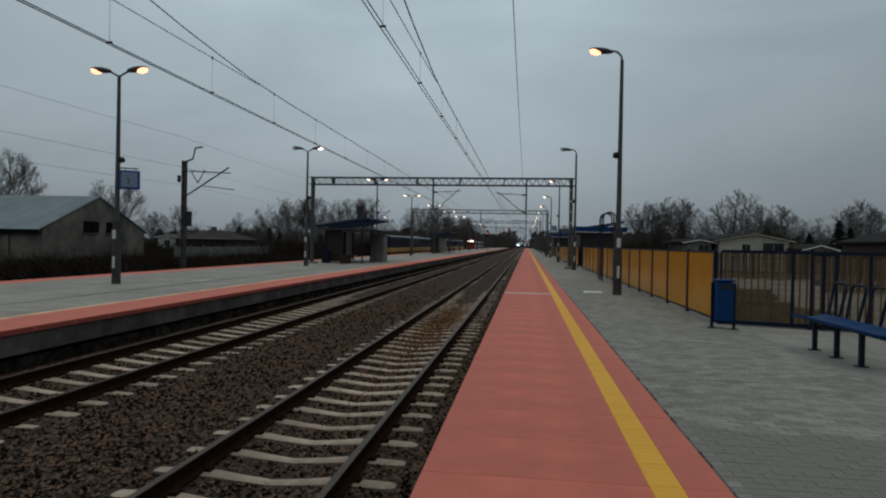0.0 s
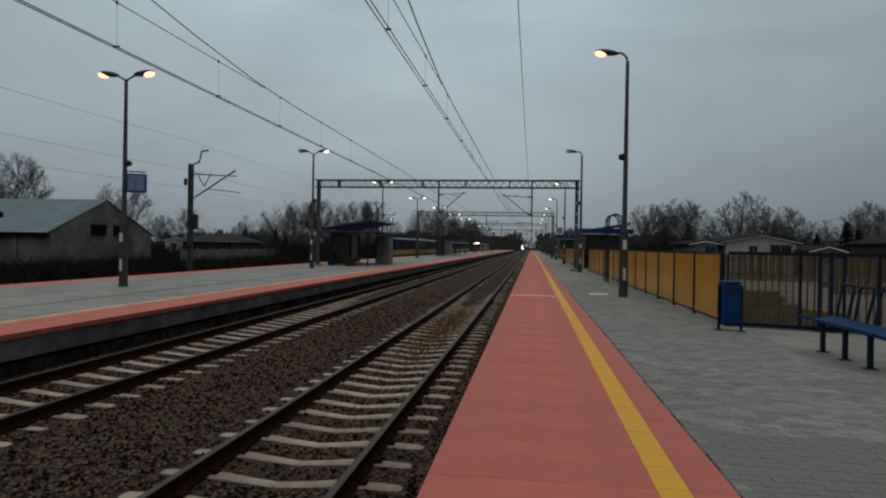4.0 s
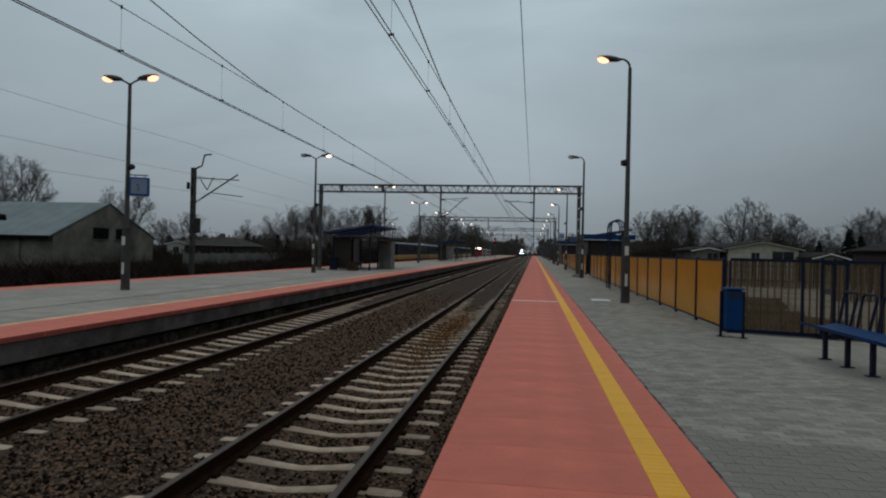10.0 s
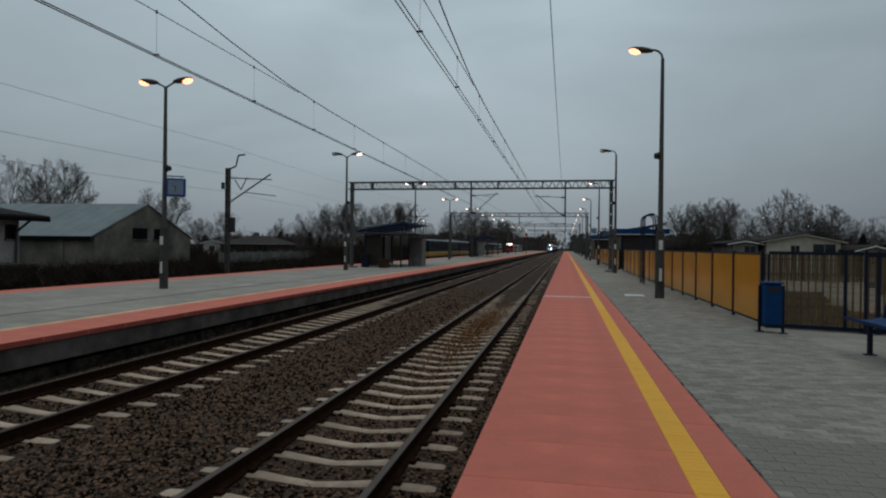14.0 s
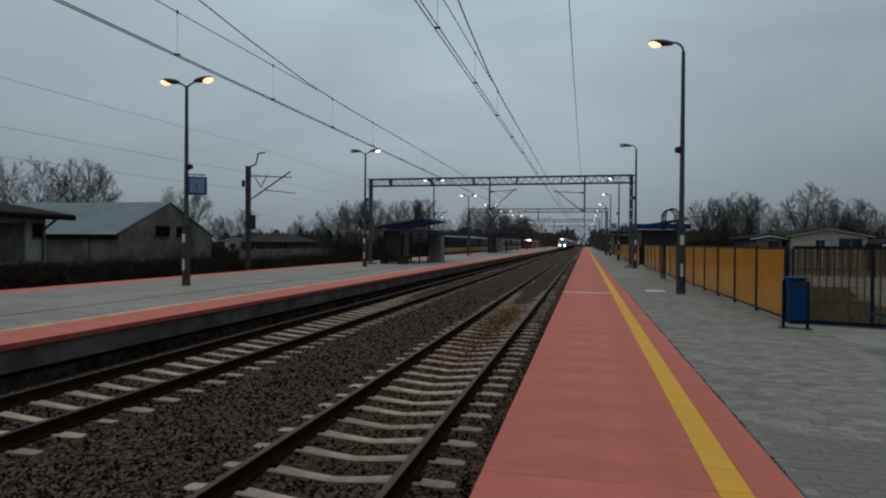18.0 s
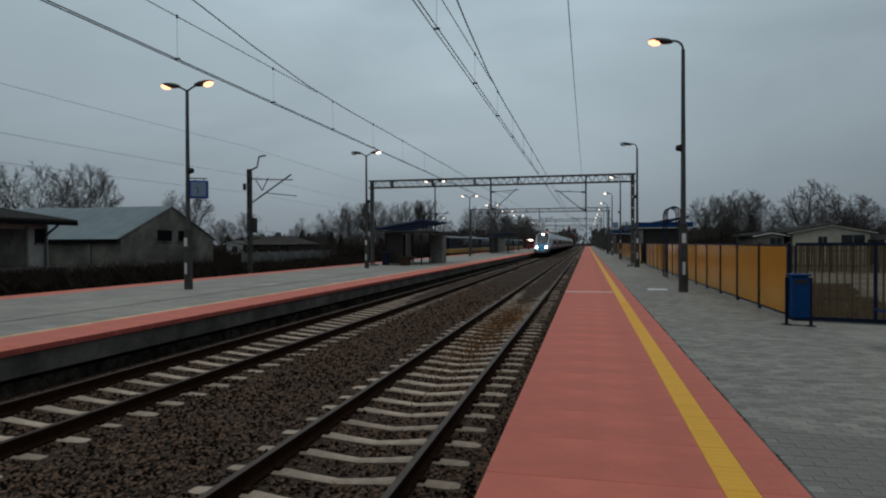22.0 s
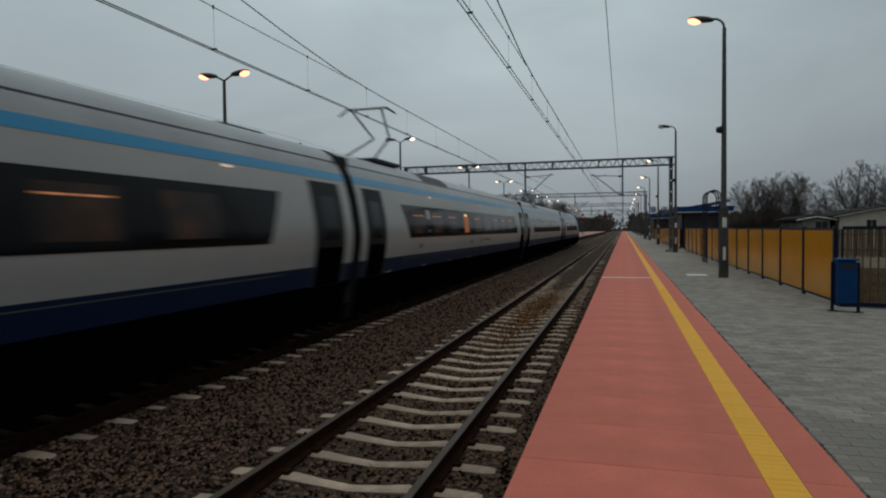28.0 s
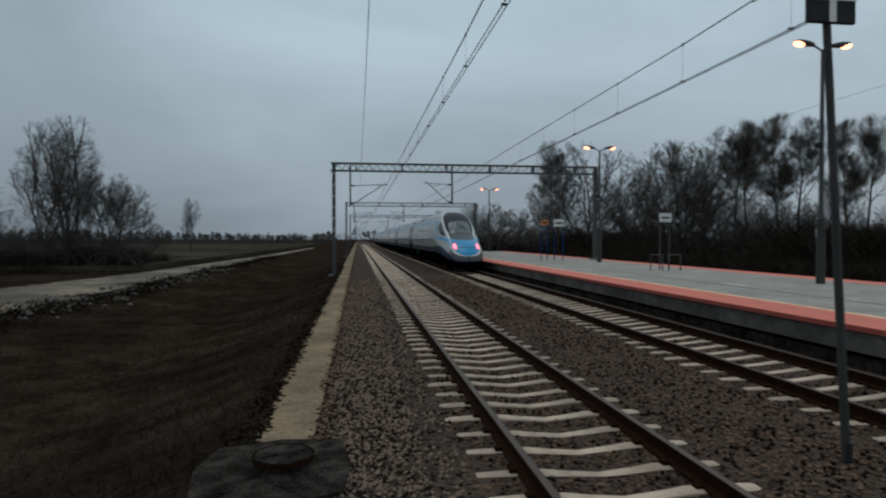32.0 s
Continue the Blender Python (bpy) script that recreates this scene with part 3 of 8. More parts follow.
def track(name, cx, label, first, step, head, y0=-900, y1=1400):
    t = tagged(empty(name), label, "railway track", kind="structure")
    for k in (-1, 1):
        bm = bmesh.new()
        prism(bm, [(cx + k * 0.7535 + a, b) for a, b in RAILP], "y", y0, y1)
        for f in bm.faces:
            if f.normal.z > 0.7 and f.calc_center_median().z > -0.003:
                f.material_index = 1
        part("rail", bm, [M_RAIL, head], t, "rusty steel rail with a polished head")
    for i in range(-70, 200):
        ob = new("sleeper", SLEEPER)
        ob.matrix_basis = pose(cx + random.uniform(-0.012, 0.012), first + i * step + random.uniform(-0.012, 0.012), random.uniform(-0.008, 0.006), 0, 0, random.uniform(-0.5, 0.5))
        ob.parent = t
    V, F = [], []
    for i in list(range(-400, -70)) + list(range(200, 700)):
        o = len(V)
        V += [(x + cx, y + first + i * step, z) for x, y, z in SV]
        F += [tuple(a + o for a in f) for f in SF]
    tagged(raw("far_sleepers", V, F, M_SLEEPER, t), "far concrete sleepers", kind="stuff")
    # rail clips on the nearest sleepers
    bm = bmesh.new()
    for i in range(-28, 45):
        for k in (-1, 1):
            for q in (-1, 1):
                x = cx + k * 0.7535 + q * 0.105
                y = first + i * step
                box(bm, x - 0.035, x + 0.035, y - 0.045, y + 0.045, -0.167, -0.128)
    tagged(part("rail_clip", bm, M_RAIL, t), "rusty rail fastenings", kind="stuff")
    return t


track("track_1", T1, "single line of rusty rails on pale concrete sleepers beside the near platform", 0.36, 0.6, M_HEAD)
track("track_2", T2, "line of rusty rails on pale concrete sleepers beside the far platform", 0.34, 0.58, M_HEAD2)


# ---------------------------------------------------------------- near platform
def near_platform():
    p = tagged(empty("platform_1"), "low platform of pink slabs, a yellow line and grey pavers", "platform", kind="structure")
    Y1 = 320
    part("retaining_wall", boxm(PR0 + 0.06, PR0 + 0.30, END, Y1, -0.6, PZ - 0.10), M_CONC_D, p, "grey concrete platform wall")
    part("retaining_wall", boxm(PR0 + 0.302, 4.24, END, END + 0.2, -0.9, PZ - 0.10), M_CONC_D, p, "grey concrete end wall of the platform")
    part("fill", boxm(PR0 + 0.304, 4.23, END + 0.21, Y1, -0.62, PZ - 0.075), M_CONC_D, p)
    # pink slabs: 1.0 m long kerb slabs with a lip over the track
    def slab_mesh(name, x0, x1, l, z0, z1, m):
        bm = boxm(x0, x1, 0.0015, l - 0.0015, z0, z1, 0.004)
        me = bpy.data.meshes.new(name)
        bm.to_mesh(me)
        bm.free()
        me.materials.append(m)
        return me
    inner = slab_mesh("pink_slab", PR0, PR1, 0.85, PZ - 0.09, PZ, M_PINK)
    outer = slab_mesh("pink_slab", PR2, PR3, 0.85, PZ - 0.07, PZ - 0.002, M_PINK)
    tact = slab_mesh("yellow_slab", PR1 + 0.002, PR2 - 0.002, 0.425, PZ - 0.07, PZ + 0.002, M_YELLOW)
    n = 100
    for i in range(n):
        for me in (inner, outer):
            ob = new(me.name, me)
            ob.matrix_basis = pose(0, END + 0.85 * i, random.uniform(-0.002, 0.002), 0, random.uniform(-0.05, 0.05), 0)
            ob.parent = p
        for k in (0, 0.425):
            ob = new("yellow_slab", tact)
            ob.matrix_basis = pose(0, END + 0.85 * i + k, 0)
            ob.parent = p
    yb = END + 0.85 * n
    part("far_slabs", boxm(PR0, PR1, yb, Y1, PZ - 0.09, PZ), M_PINK, p)
    part("far_slabs", boxm(PR2, PR3, yb, Y1, PZ - 0.07, PZ), M_PINK, p)
    part("yellow_line", boxm(PR1 + 0.002, PR2 - 0.002, yb, Y1, PZ - 0.07, PZ + 0.002), M_YELLOW, p)
    # tactile ribs of the yellow line
    bm = bmesh.new()
    for i in range(230):
        yy = END + 0.1 + i * 0.085
        box(bm, PR1 + 0.02, PR2 - 0.02, yy, yy + 0.04, PZ, PZ + 0.0035)
    tagged(part("tactile_rib", bm, M_YELLOW, p), kind="stuff")
    # grit and moss caught in the joint between the slabs and the pavers
    rj = random.Random(44)
    V, F = [], []
    for _ in range(2600):
        yy = END + 0.1 + 26 * rj.random() ** 1.6
        if noise.noise(Vector((3, yy * 2.6, 1))) + 0.25 * noise.noise(Vector((5, yy * 9, 1))) < -0.02:
            continue
        q = rj.uniform(0.003, 0.009)
        x, o = PR3 + 0.010 + rj.gauss(0, 0.007), len(V)
        a = rj.uniform(0, 6.28)
        V += [(x + q * math.cos(a + 2.1 * i), yy + 1.8 * q * math.sin(a + 2.1 * i), PZ - 0.006) for i in range(3)] + [(x, yy, PZ + q * 0.5)]
        F += [(o, o + 1, o + 3), (o + 1, o + 2, o + 3), (o + 2, o, o + 3)]
    tagged(raw("joint_grit", V, F, M_DRY, p), "dark grit caught in the joint", kind="stuff")
    # pale cross line
    part("cross_line", boxm(PR0 + 0.01, PR1 - 0.01, 20.30, 20.52, PZ - 0.01, PZ + 0.004), M_WHITE, p, "pale painted cross line")
    part("cover_plate", boxm(2.0, 2.62, 21.55, 22.2, PZ - 0.02, PZ + 0.006, 0.004), M_WHITE, p, "pale concrete cover plate in the paving")
    # dark joint, pavers
    part("joint", boxm(PR3 + 0.002, PR3 + 0.016, END, Y1, PZ - 0.08, PZ - 0.005), M_CONC, p, "narrow sanded joint beside the pavers")
    part("bedding_sand", boxm(PR3 + 0.019, PR4 - 0.001, END + 0.002, END + 31.99, PZ - 0.07, PZ - 0.0085), M_PAVE, p)
    V, F = [], []
    def paver(x, y, lx, ly, z):
        o = len(V)
        b = 0.0025
        V.extend([(x, y, PZ - 0.06), (x + lx, y, PZ - 0.06), (x + lx, y + ly, PZ - 0.06), (x, y + ly, PZ - 0.06),
                  (x + b, y + b, z), (x + lx - b, y + b, z), (x + lx - b, y + ly - b, z), (x + b, y + ly - b, z)])
        F.extend([(o + 4, o + 5, o + 6, o + 7), (o, o + 1, o + 5, o + 4), (o + 1, o + 2, o + 6, o + 5), (o + 2, o + 3, o + 7, o + 6), (o + 3, o, o + 4, o + 7)])
    rng = random.Random(3)
    single = []
    nx = int((PR4 - PR3 - 0.03) / 0.2)
    for j in range(0, 320):
        yy = END + 0.1 * j
        sh = 0.1 * (j % 2)
        for i in range(-1, nx + 1):
            x0 = PR3 + 0.018 + i * 0.2 + sh
            x1 = min(x0 + 0.198, PR4)
            x0 = max(x0, PR3 + 0.018)
            if x1 - x0 < 0.03:
                continue
            z = PZ - 0.004 + rng.uniform(-0.0015, 0.0015)
            if 3.2 < yy < 5.7 and x1 - x0 > 0.19 and x1 < 3.9 and len(single) < 290:
                single.append((x0, yy, z))
            else:
                paver(x0, yy, x1 - x0, 0.099, z)
    tagged(raw("pavers", V, F, M_PAVER, p), "small grey concrete pavers", kind="stuff")
    V, F = [], []
    paver(0, 0, 0.196, 0.097, PZ)
    me = bpy.data.meshes.new("paver")
    me.from_pydata([(a, b, c - PZ) for a, b, c in V], [], F)
    me.materials.append(M_PAVER)
    for x, yy, z in single:
        ob = new("paver", me)
        ob.matrix_basis = pose(x, yy, z)
        ob.parent = p
    part("far_paving", boxm(PR3 + 0.018, PR4, END + 32.0, Y1, PZ - 0.07, PZ - 0.004), M_PAVE, p)
    # the wider part of the platform by the bench
    part("side_paving", prism(bmesh.new(), [(PR4 + 0.002, END), (9.0, END), (9.0, 12.20), (PR4 + 0.002, 13.52)], "z", PZ - 0.08, PZ - 0.006), M_PAVE, p, "grey paving beside the bench")
    part("fill", prism(bmesh.new(), [(4.235, END + 0.02), (8.99, END + 0.02), (8.99, 12.19), (4.235, 13.51)], "z", -0.9, PZ - 0.082), M_CONC_D, p)
    part("kerb", prism(bmesh.new(), [(PR4 + 0.004, 13.53), (9.0, 12.21), (9.0, 12.31), (PR4 + 0.004, 13.63)], "z", -0.5, PZ + 0.008), M_CONC, p, "pale concrete kerb")
    return p


near_platform()


# ---------------------------------------------------------------- far (island) platform
def far_platform():
    p = tagged(empty("platform_2"), "island platform with pink edges, pale line and grey paving", "platform", kind="structure")
    Y0, Y1 = -74, 330
    part("retaining_wall", boxm(PL0 - 0.30, PL0 - 0.07, Y0, Y1, 0.05, LZ - 0.10), M_CONC_D, p, "grey concrete platform wall")
    # footing in darker concrete than the wall, to paint the shade below it
    part("footing", boxm(PL0 - 0.46, PL0 - 0.20, Y0, Y1, -0.5, -0.05), M_COLLAR, p, "set-back footing under the platform wall, its shade put into a dark colour")
    part("footing", boxm(PL0 - 1.10, PL0 - 0.95, Y0, Y1, -0.5, LZ - 0.10), M_CONC_D, p)
    part("retaining_wall", boxm(PL4 + 0.07, PL4 + 0.30, Y0, Y1, -0.7, LZ - 0.10), M_CONC_D, p)
    part("fill", boxm(PL4 + 0.31, PL0 - 1.11, Y0, Y1, -0.6, LZ - 0.075), M_CONC_D, p)
    me = {}
    for key, x0, x1 in (("a", PL1 + 0.002, PL0), ("b", PL4, PL3 - 0.002)):
        bm = boxm(x0, x1, 0.004, 0.996, LZ - 0.10, LZ, 0.006)
        m = bpy.data.meshes.new("pink_slab")
        bm.to_mesh(m)
        bm.free()
        m.materials.append(M_PINK)
        m.materials.append(M_PINK_SHADE)
        # track-side faces take a darker pink: their shade is put into the colour
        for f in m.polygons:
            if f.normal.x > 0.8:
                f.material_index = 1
        me[key] = m
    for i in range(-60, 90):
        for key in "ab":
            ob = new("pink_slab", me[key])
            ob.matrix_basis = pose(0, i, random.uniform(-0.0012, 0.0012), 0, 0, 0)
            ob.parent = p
    for x0, x1 in ((PL1 + 0.002, PL0), (PL4, PL3 - 0.002)):
        part("far_slabs", boxm(x0, x1, Y0, -60, LZ - 0.1, LZ), M_PINK, p)
        part("far_slabs", boxm(x0, x1, 90, Y1, LZ - 0.1, LZ), M_PINK, p)
    part("pale_line", boxm(PL2, PL1, Y0, Y1, LZ - 0.05, LZ + 0.002), M_CREAM, p, "worn pale yellow line")
    # grey slabs with an open seam along the middle
    part("paving", boxm(-11.86, PL2 - 0.002, Y0, Y1, LZ - 0.06, LZ - 0.002), M_PAVEL, p, "grey paving")
    part("paving", boxm(PL3, -11.98, Y0, Y1, LZ - 0.06, LZ - 0.002), M_PAVEL, p, "grey paving")
    part("seam", boxm(-11.978, -11.862, Y0, Y1, LZ - 0.06, LZ - 0.035), M_BLACK, p)
    for y in (-19.5, 1.05, 22, 42.5, 63):
        part("cover_plate", boxm(-12.62, -12.15, y, y + 1.35, LZ - 0.02, LZ + 0.004, 0.004), M_PLATE, p, "pale cover plate")
    return p


far_platform()


def manhole():
    t = tagged(empty("manhole", 0.62, -6.4, -0.16), "round dark manhole cover on a rough concrete collar", "manhole")
    bm = bmesh.new()
    pts = [(-0.55, -0.7), (0.1, -0.78), (0.75, -0.55), (0.85, 0.1), (0.7, 0.9), (-0.1, 1.0), (-0.62, 0.75), (-0.66, 0.0)]
    prism(bm, pts, "z", -0.4, -0.04)
    part("collar", bm, M_COLLAR, t, "broken dark concrete collar")
    bm = rod(bmesh.new(), (0, 0, -0.05), (0, 0, 0.06), 0.285, 0.28, 28)
    part("cover", bm, M_COLLAR, t)
    bm = bmesh.new()
    bmesh.ops.create_cone(bm, cap_ends=False, segments=28, radius1=0.305, radius2=0.305, depth=0.05, matrix=Matrix.Translation((0, 0, 0.035)))
    part("rim", bm, M_RAIL, t)
    t.matrix_basis = pose(0.62, -6.35, -0.20)


manhole()

# ---------------------------------------------------------------- the express train
M_TW = mat("train_white", (0.36, 0.352, 0.335), 0.28, var=0.06, scale=0.8, fine=12, bump=0.01, stain=0.1)
M_TS = mat("train_silver", (0.36, 0.365, 0.37), 0.35, var=0.06, scale=0.8, fine=12, bump=0.01, stain=0.1)
M_TB = mat("train_light_blue", (0.003, 0.245, 0.465), 0.28, var=0.06, scale=0.8, fine=12, bump=0.01)
M_TN = mat("train_navy", (0.0007, 0.012, 0.046), 0.45, spec=0.25, var=0.15, scale=0.8, fine=12, bump=0.01)
M_TROOF = mat("train_roof_grey", (0.36, 0.365, 0.37), 0.35, var=0.12, scale=1.0, fine=12, bump=0.03, stain=0.2)
M_TSEAM = mat("train_seam_grey", (0.09, 0.09, 0.09), 0.6, var=0.2, bump=0)
M_TPALE = mat("pale_display", (0.15, 0.157, 0.16), 0.5, var=0.1, scale=3, bump=0, emit=(0.9, 0.95, 1.0), strength=0.06)
M_TDOOR = mat("train_door_black", (0.005, 0.005, 0.0055), 0.5, spec=0.15, var=0.2, scale=2, fine=20, bump=0.02)
M_TCHIN = mat("train_chin_silver", (0.105, 0.107, 0.11), 0.4, var=0.08, scale=0.8, fine=12, bump=0.01, stain=0.1)
M_TDARK = mat("train_dark_grey", (0.014, 0.014, 0.015), 0.6, var=0.25, scale=2, fine=20, bump=0.05)
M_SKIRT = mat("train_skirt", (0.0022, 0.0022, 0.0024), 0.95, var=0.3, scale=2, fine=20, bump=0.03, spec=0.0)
M_TGLASS = glass_mat("train_band_glass", (0.006, 0.006, 0.007), 0.10)
M_TGLASS.node_tree.nodes["Principled BSDF"].inputs["Specular IOR Level"].default_value = 0.13
M_TWIN = bpy.data.materials.new("train_window")
M_TWIN.use_nodes = True
_b = M_TWIN.node_tree.nodes["Principled BSDF"]
_b.inputs["Base Color"].default_value = (0.02, 0.016, 0.014, 1)
_b.inputs["Roughness"].default_value = 0.10
_b.inputs["Specular IOR Level"].default_value = 0.17
_b.inputs["Emission Color"].default_value = (1.0, 0.36, 0.14, 1)
_b.inputs["Emission Strength"].default_value = 0.011
M_TSCREEN = glass_mat("train_windscreen", (0.085, 0.09, 0.095), 0.04)
M_EMBLEM = mat("faded_emblem", (0.20, 0.175, 0.165), 0.5, var=0.2, scale=3, bump=0)
_nt = M_TWIN.node_tree
_tc, _n = _nt.nodes.new("ShaderNodeTexCoord"), _nt.nodes.new("ShaderNodeTexNoise")
_n.inputs["Scale"].default_value = 2.3
_r = _nt.nodes.new("ShaderNodeValToRGB")
_r.color_ramp.elements[0].position, _r.color_ramp.elements[0].color = 0.42, (0.10, 0.03, 0.01, 1)
_r.color_ramp.elements[1].position, _r.color_ramp.elements[1].color = 0.68, (1.0, 0.42, 0.15, 1)
_nt.links.new(_tc.outputs["Object"], _n.inputs["Vector"])
_nt.links.new(_n.outputs["Fac"], _r.inputs[0])
_nt.links.new(_r.outputs[0], _b.inputs["Emission Color"])
M_TLAMP = glow_mat("train_ceiling_lamp", (1.0, 0.36, 0.15), 0.10)
M_HEADL = glow_mat("headlight", (1.0, 0.99, 0.98), 32.0)
M_TCAP = mat("train_black_cap", (0.008, 0.008, 0.009), 0.45, spec=0.16, var=0.2, scale=1, fine=12, bump=0.01)
M_TCOWL = mat("train_cowl_grey", (0.060, 0.063, 0.066), 0.4, spec=0.3, var=0.1, scale=1, fine=12, bump=0.01)
M_TPLATE = mat("train_plate_grey", (0.17, 0.165, 0.155), 0.5, var=0.2, scale=3, bump=0)
M_TSIDEL = glow_mat("train_side_lamp", (1.0, 0.80, 0.62), 0.55)
M_TGLOW = glow_mat("dim_orange_glow", (1.0, 0.26, 0.06), 0.006)
M_TREAD = glow_mat("warm_reading_lamp", (1.0, 0.62, 0.25), 0.75)
M_TREDD = mat("faded_red", (0.24, 0.12, 0.11), 0.5, var=0.2, scale=3, bump=0)
M_GREENL = glow_mat("green_status_light", (0.10, 1.0, 0.35), 1.2)
M_TAIL = glow_mat("tail_light", (1.0, 0.10, 0.14), 3.2)
M_RED = mat("red_paint", (0.33, 0.020, 0.018), 0.4, var=0.1, scale=1, fine=12, bump=0.02)

SEC = [(1.10, 0.24), (1.17, 0.62), (1.275, 1.05), (1.38, 1.60), (1.415, 2.05), (1.365, 2.50), (1.275, 2.95), (1.165, 3.30), (1.035, 3.56), (0.84, 3.77), (0.57, 3.91), (0.29, 3.97), (0.0, 3.985)]
SEC_V = [i / (len(SEC) - 1) for i in range(len(SEC))]
CAR_END, CAR_MID = 25.5, 24.1
STARTS = [0.0] + [CAR_END + CAR_MID * i for i in range(6)]
LENGTHS = [CAR_END] + [CAR_MID] * 5 + [CAR_END]


def sec(v):
    """Half width and height of the full section at v: 0 at the skirt, 1 on the roof's middle."""
    a = min(max(v, 0), 1) * (len(SEC) - 1)
    i = min(int(a), len(SEC) - 2)
    f = a - i
    p = [SEC[max(0, min(len(SEC) - 1, i + k))] for k in (-1, 0, 1, 2)]
    def cr(k):
        a0, a1, a2, a3 = (q[k] for q in p)
        return a1 + 0.5 * f * (a2 - a0 + f * (2 * a0 - 5 * a1 + 4 * a2 - a3 + f * (3 * (a1 - a2) + a3 - a0)))
    return max(0, cr(0)), cr(1)


def lerp(x, tab):
    if x <= tab[0][0]:
        return tab[0][1]
    for (a, b), (c, d) in zip(tab[:-1], tab[1:]):
        if x <= c:
            u = (x - a) / (c - a)
            return b + (d - b) * u
    return tab[-1][1]


NOSE_TOP = [(0, 0.92), (0.03, 1.06), (0.12, 1.22), (0.35, 1.47), (0.8, 1.76), (1.2, 1.95), (1.8, 2.18), (2.4, 2.42), (2.8, 2.64), (3.2, 2.93), (3.62, 3.20), (4.0, 3.39), (4.35, 3.54), (4.8, 3.71), (5.3, 3.83), (6.0, 3.92), (7.0, 3.97), (8.0, 3.98), (9.0, 3.985)]
NOSE_W = [(0, 0.02), (0.03, 0.32), (0.10, 0.58), (0.3, 0.84), (0.6, 1.02), (1.0, 1.14), (1.6, 1.24), (2.4, 1.32), (3.6, 1.38), (5.0, 1.408), (6.5, 1.415)]
NOSE_BOT = [(0, 0.50), (0.02, 0.46), (0.12, 0.41), (0.4, 0.32), (0.9, 0.26), (2.0, 0.24), (3.5, 0.24)]


def skin(s, v, side, nose, off=0.0):
    """A point of the body: s metres from the car's end, v round the section, side -1 or 1."""
    w, z = sec(v)
    if nose and s < 9.0:
        top, wid, bot = lerp(s, NOSE_TOP), lerp(s, NOSE_W), lerp(s, NOSE_BOT)
        q = (z - 0.24) / 3.745
        z = bot + q * (top - bot)
        # the nose is rounder than the body
        k = max(0.0, 1 - s / 6.5)
        round_w = math.sqrt(max(0.0, 1 - (min(1.25, abs(2 * q - 0.75)) / 1.25) ** 2.6)) * 1.415
        w = (w * (1 - k) + round_w * k) * wid / 1.415
    if off:
        w += off * (1 - v * v)
        z += off * v * v
    return Vector((side * w, s - (0.45 * max(0.0, 1 - s / 2.5) ** 2 if nose else 0), z))


def patch(name, s0, s1, lo, hi, material, parent, nose, off=0.0, ns=10, nv=6, sides=(-1, 1), label="", base=0.0, flip=False, mirror_y=None, smooth=True):
    """A piece of the skin between two lengths and two curves of v."""
    lo = lo if callable(lo) else (lambda s, c=lo: c)
    hi = hi if callable(hi) else (lambda s, c=hi: c)
    V, F = [], []
    for side in sides:
        o = len(V)
        for i in range(ns + 1):
            s = s0 + (s1 - s0) * ((i / ns) ** 2.2 if nose and s0 < 0.5 and s1 > 5 else i / ns)
            for j in range(nv + 1):
                v = lo(s) + (hi(s) - lo(s)) * j / nv
                p = skin(s, v, side, nose, off)
                y = p.y + base if mirror_y is None else mirror_y - p.y
                V.append((p.x, y, p.z))
        for i in range(ns):
            for j in range(nv):
                a = o + i * (nv + 1) + j
                q = (a, a + 1, a + nv + 2, a + nv + 1)
                turn = (side > 0) != (mirror_y is not None)
                F.append(q if not turn else q[::-1])
    return raw(name, V, F, material, parent, label, smooth)


def v_at(z):
    """The v of a height on the full section."""
    lo, hi = 0.0, 1.0
    for _ in range(30):
        m = (lo + hi) / 2
        if sec(m)[1] < z:
            lo = m
        else:
            hi = m
    return lo


V_SKIRT, V_NAVY, V_W0, V_W1 = v_at(1.085), v_at(1.455), v_at(1.92), v_at(2.80)
V_ST0, V_ST1 = v_at(3.16), v_at(3.32)


# lengths at which the cab's pieces are cut, the same for all of them
CAB_S = [0, 0.008, 0.02, 0.04, 0.07, 0.11, 0.16, 0.22, 0.28] + [0.34 + 0.05 * i for i in range(120)] + [6.4, 7.0, 8.0, 9.0]
RIM_Z = [(0, 0.93), (0.02, 0.98), (0.15, 1.08), (0.4, 1.24), (0.7, 1.42), (1.2, 1.68), (2.0, 2.04), (2.8, 2.43), (3.6, 2.88), (4.2, 3.17), (4.7, 3.39), (5.3, 3.62), (5.8, 3.80), (6.29, 3.93)]
NAVY_Z = [(0, 0.64), (0.02, 0.64), (0.3, 0.70), (0.5, 0.84), (0.8, 1.08), (1.6, 1.32), (2.4, 1.49), (3.2, 1.56), (4.5, 1.52), (6, 1.48), (7.5, 1.46), (9, 1.455)]
CAB_END = 6.29


def v_cab(s, z):
    """The v at which the cab's section at s reaches the height z."""
    lo, hi = 0.0, 1.0
    for _ in range(24):
        m = (lo + hi) / 2
        if skin(s, m, 1, True).z < z:
            lo = m
        else:
            hi = m
    return lo


def v_wide(s, w):
    """The v at which the upper half of the cab's section narrows to the half width w."""
    lo, hi = 0.45, 1.0
    for _ in range(24):
        m = (lo + hi) / 2
        if skin(s, m, 1, True).x > w:
            lo = m
        else:
            hi = m
    return lo


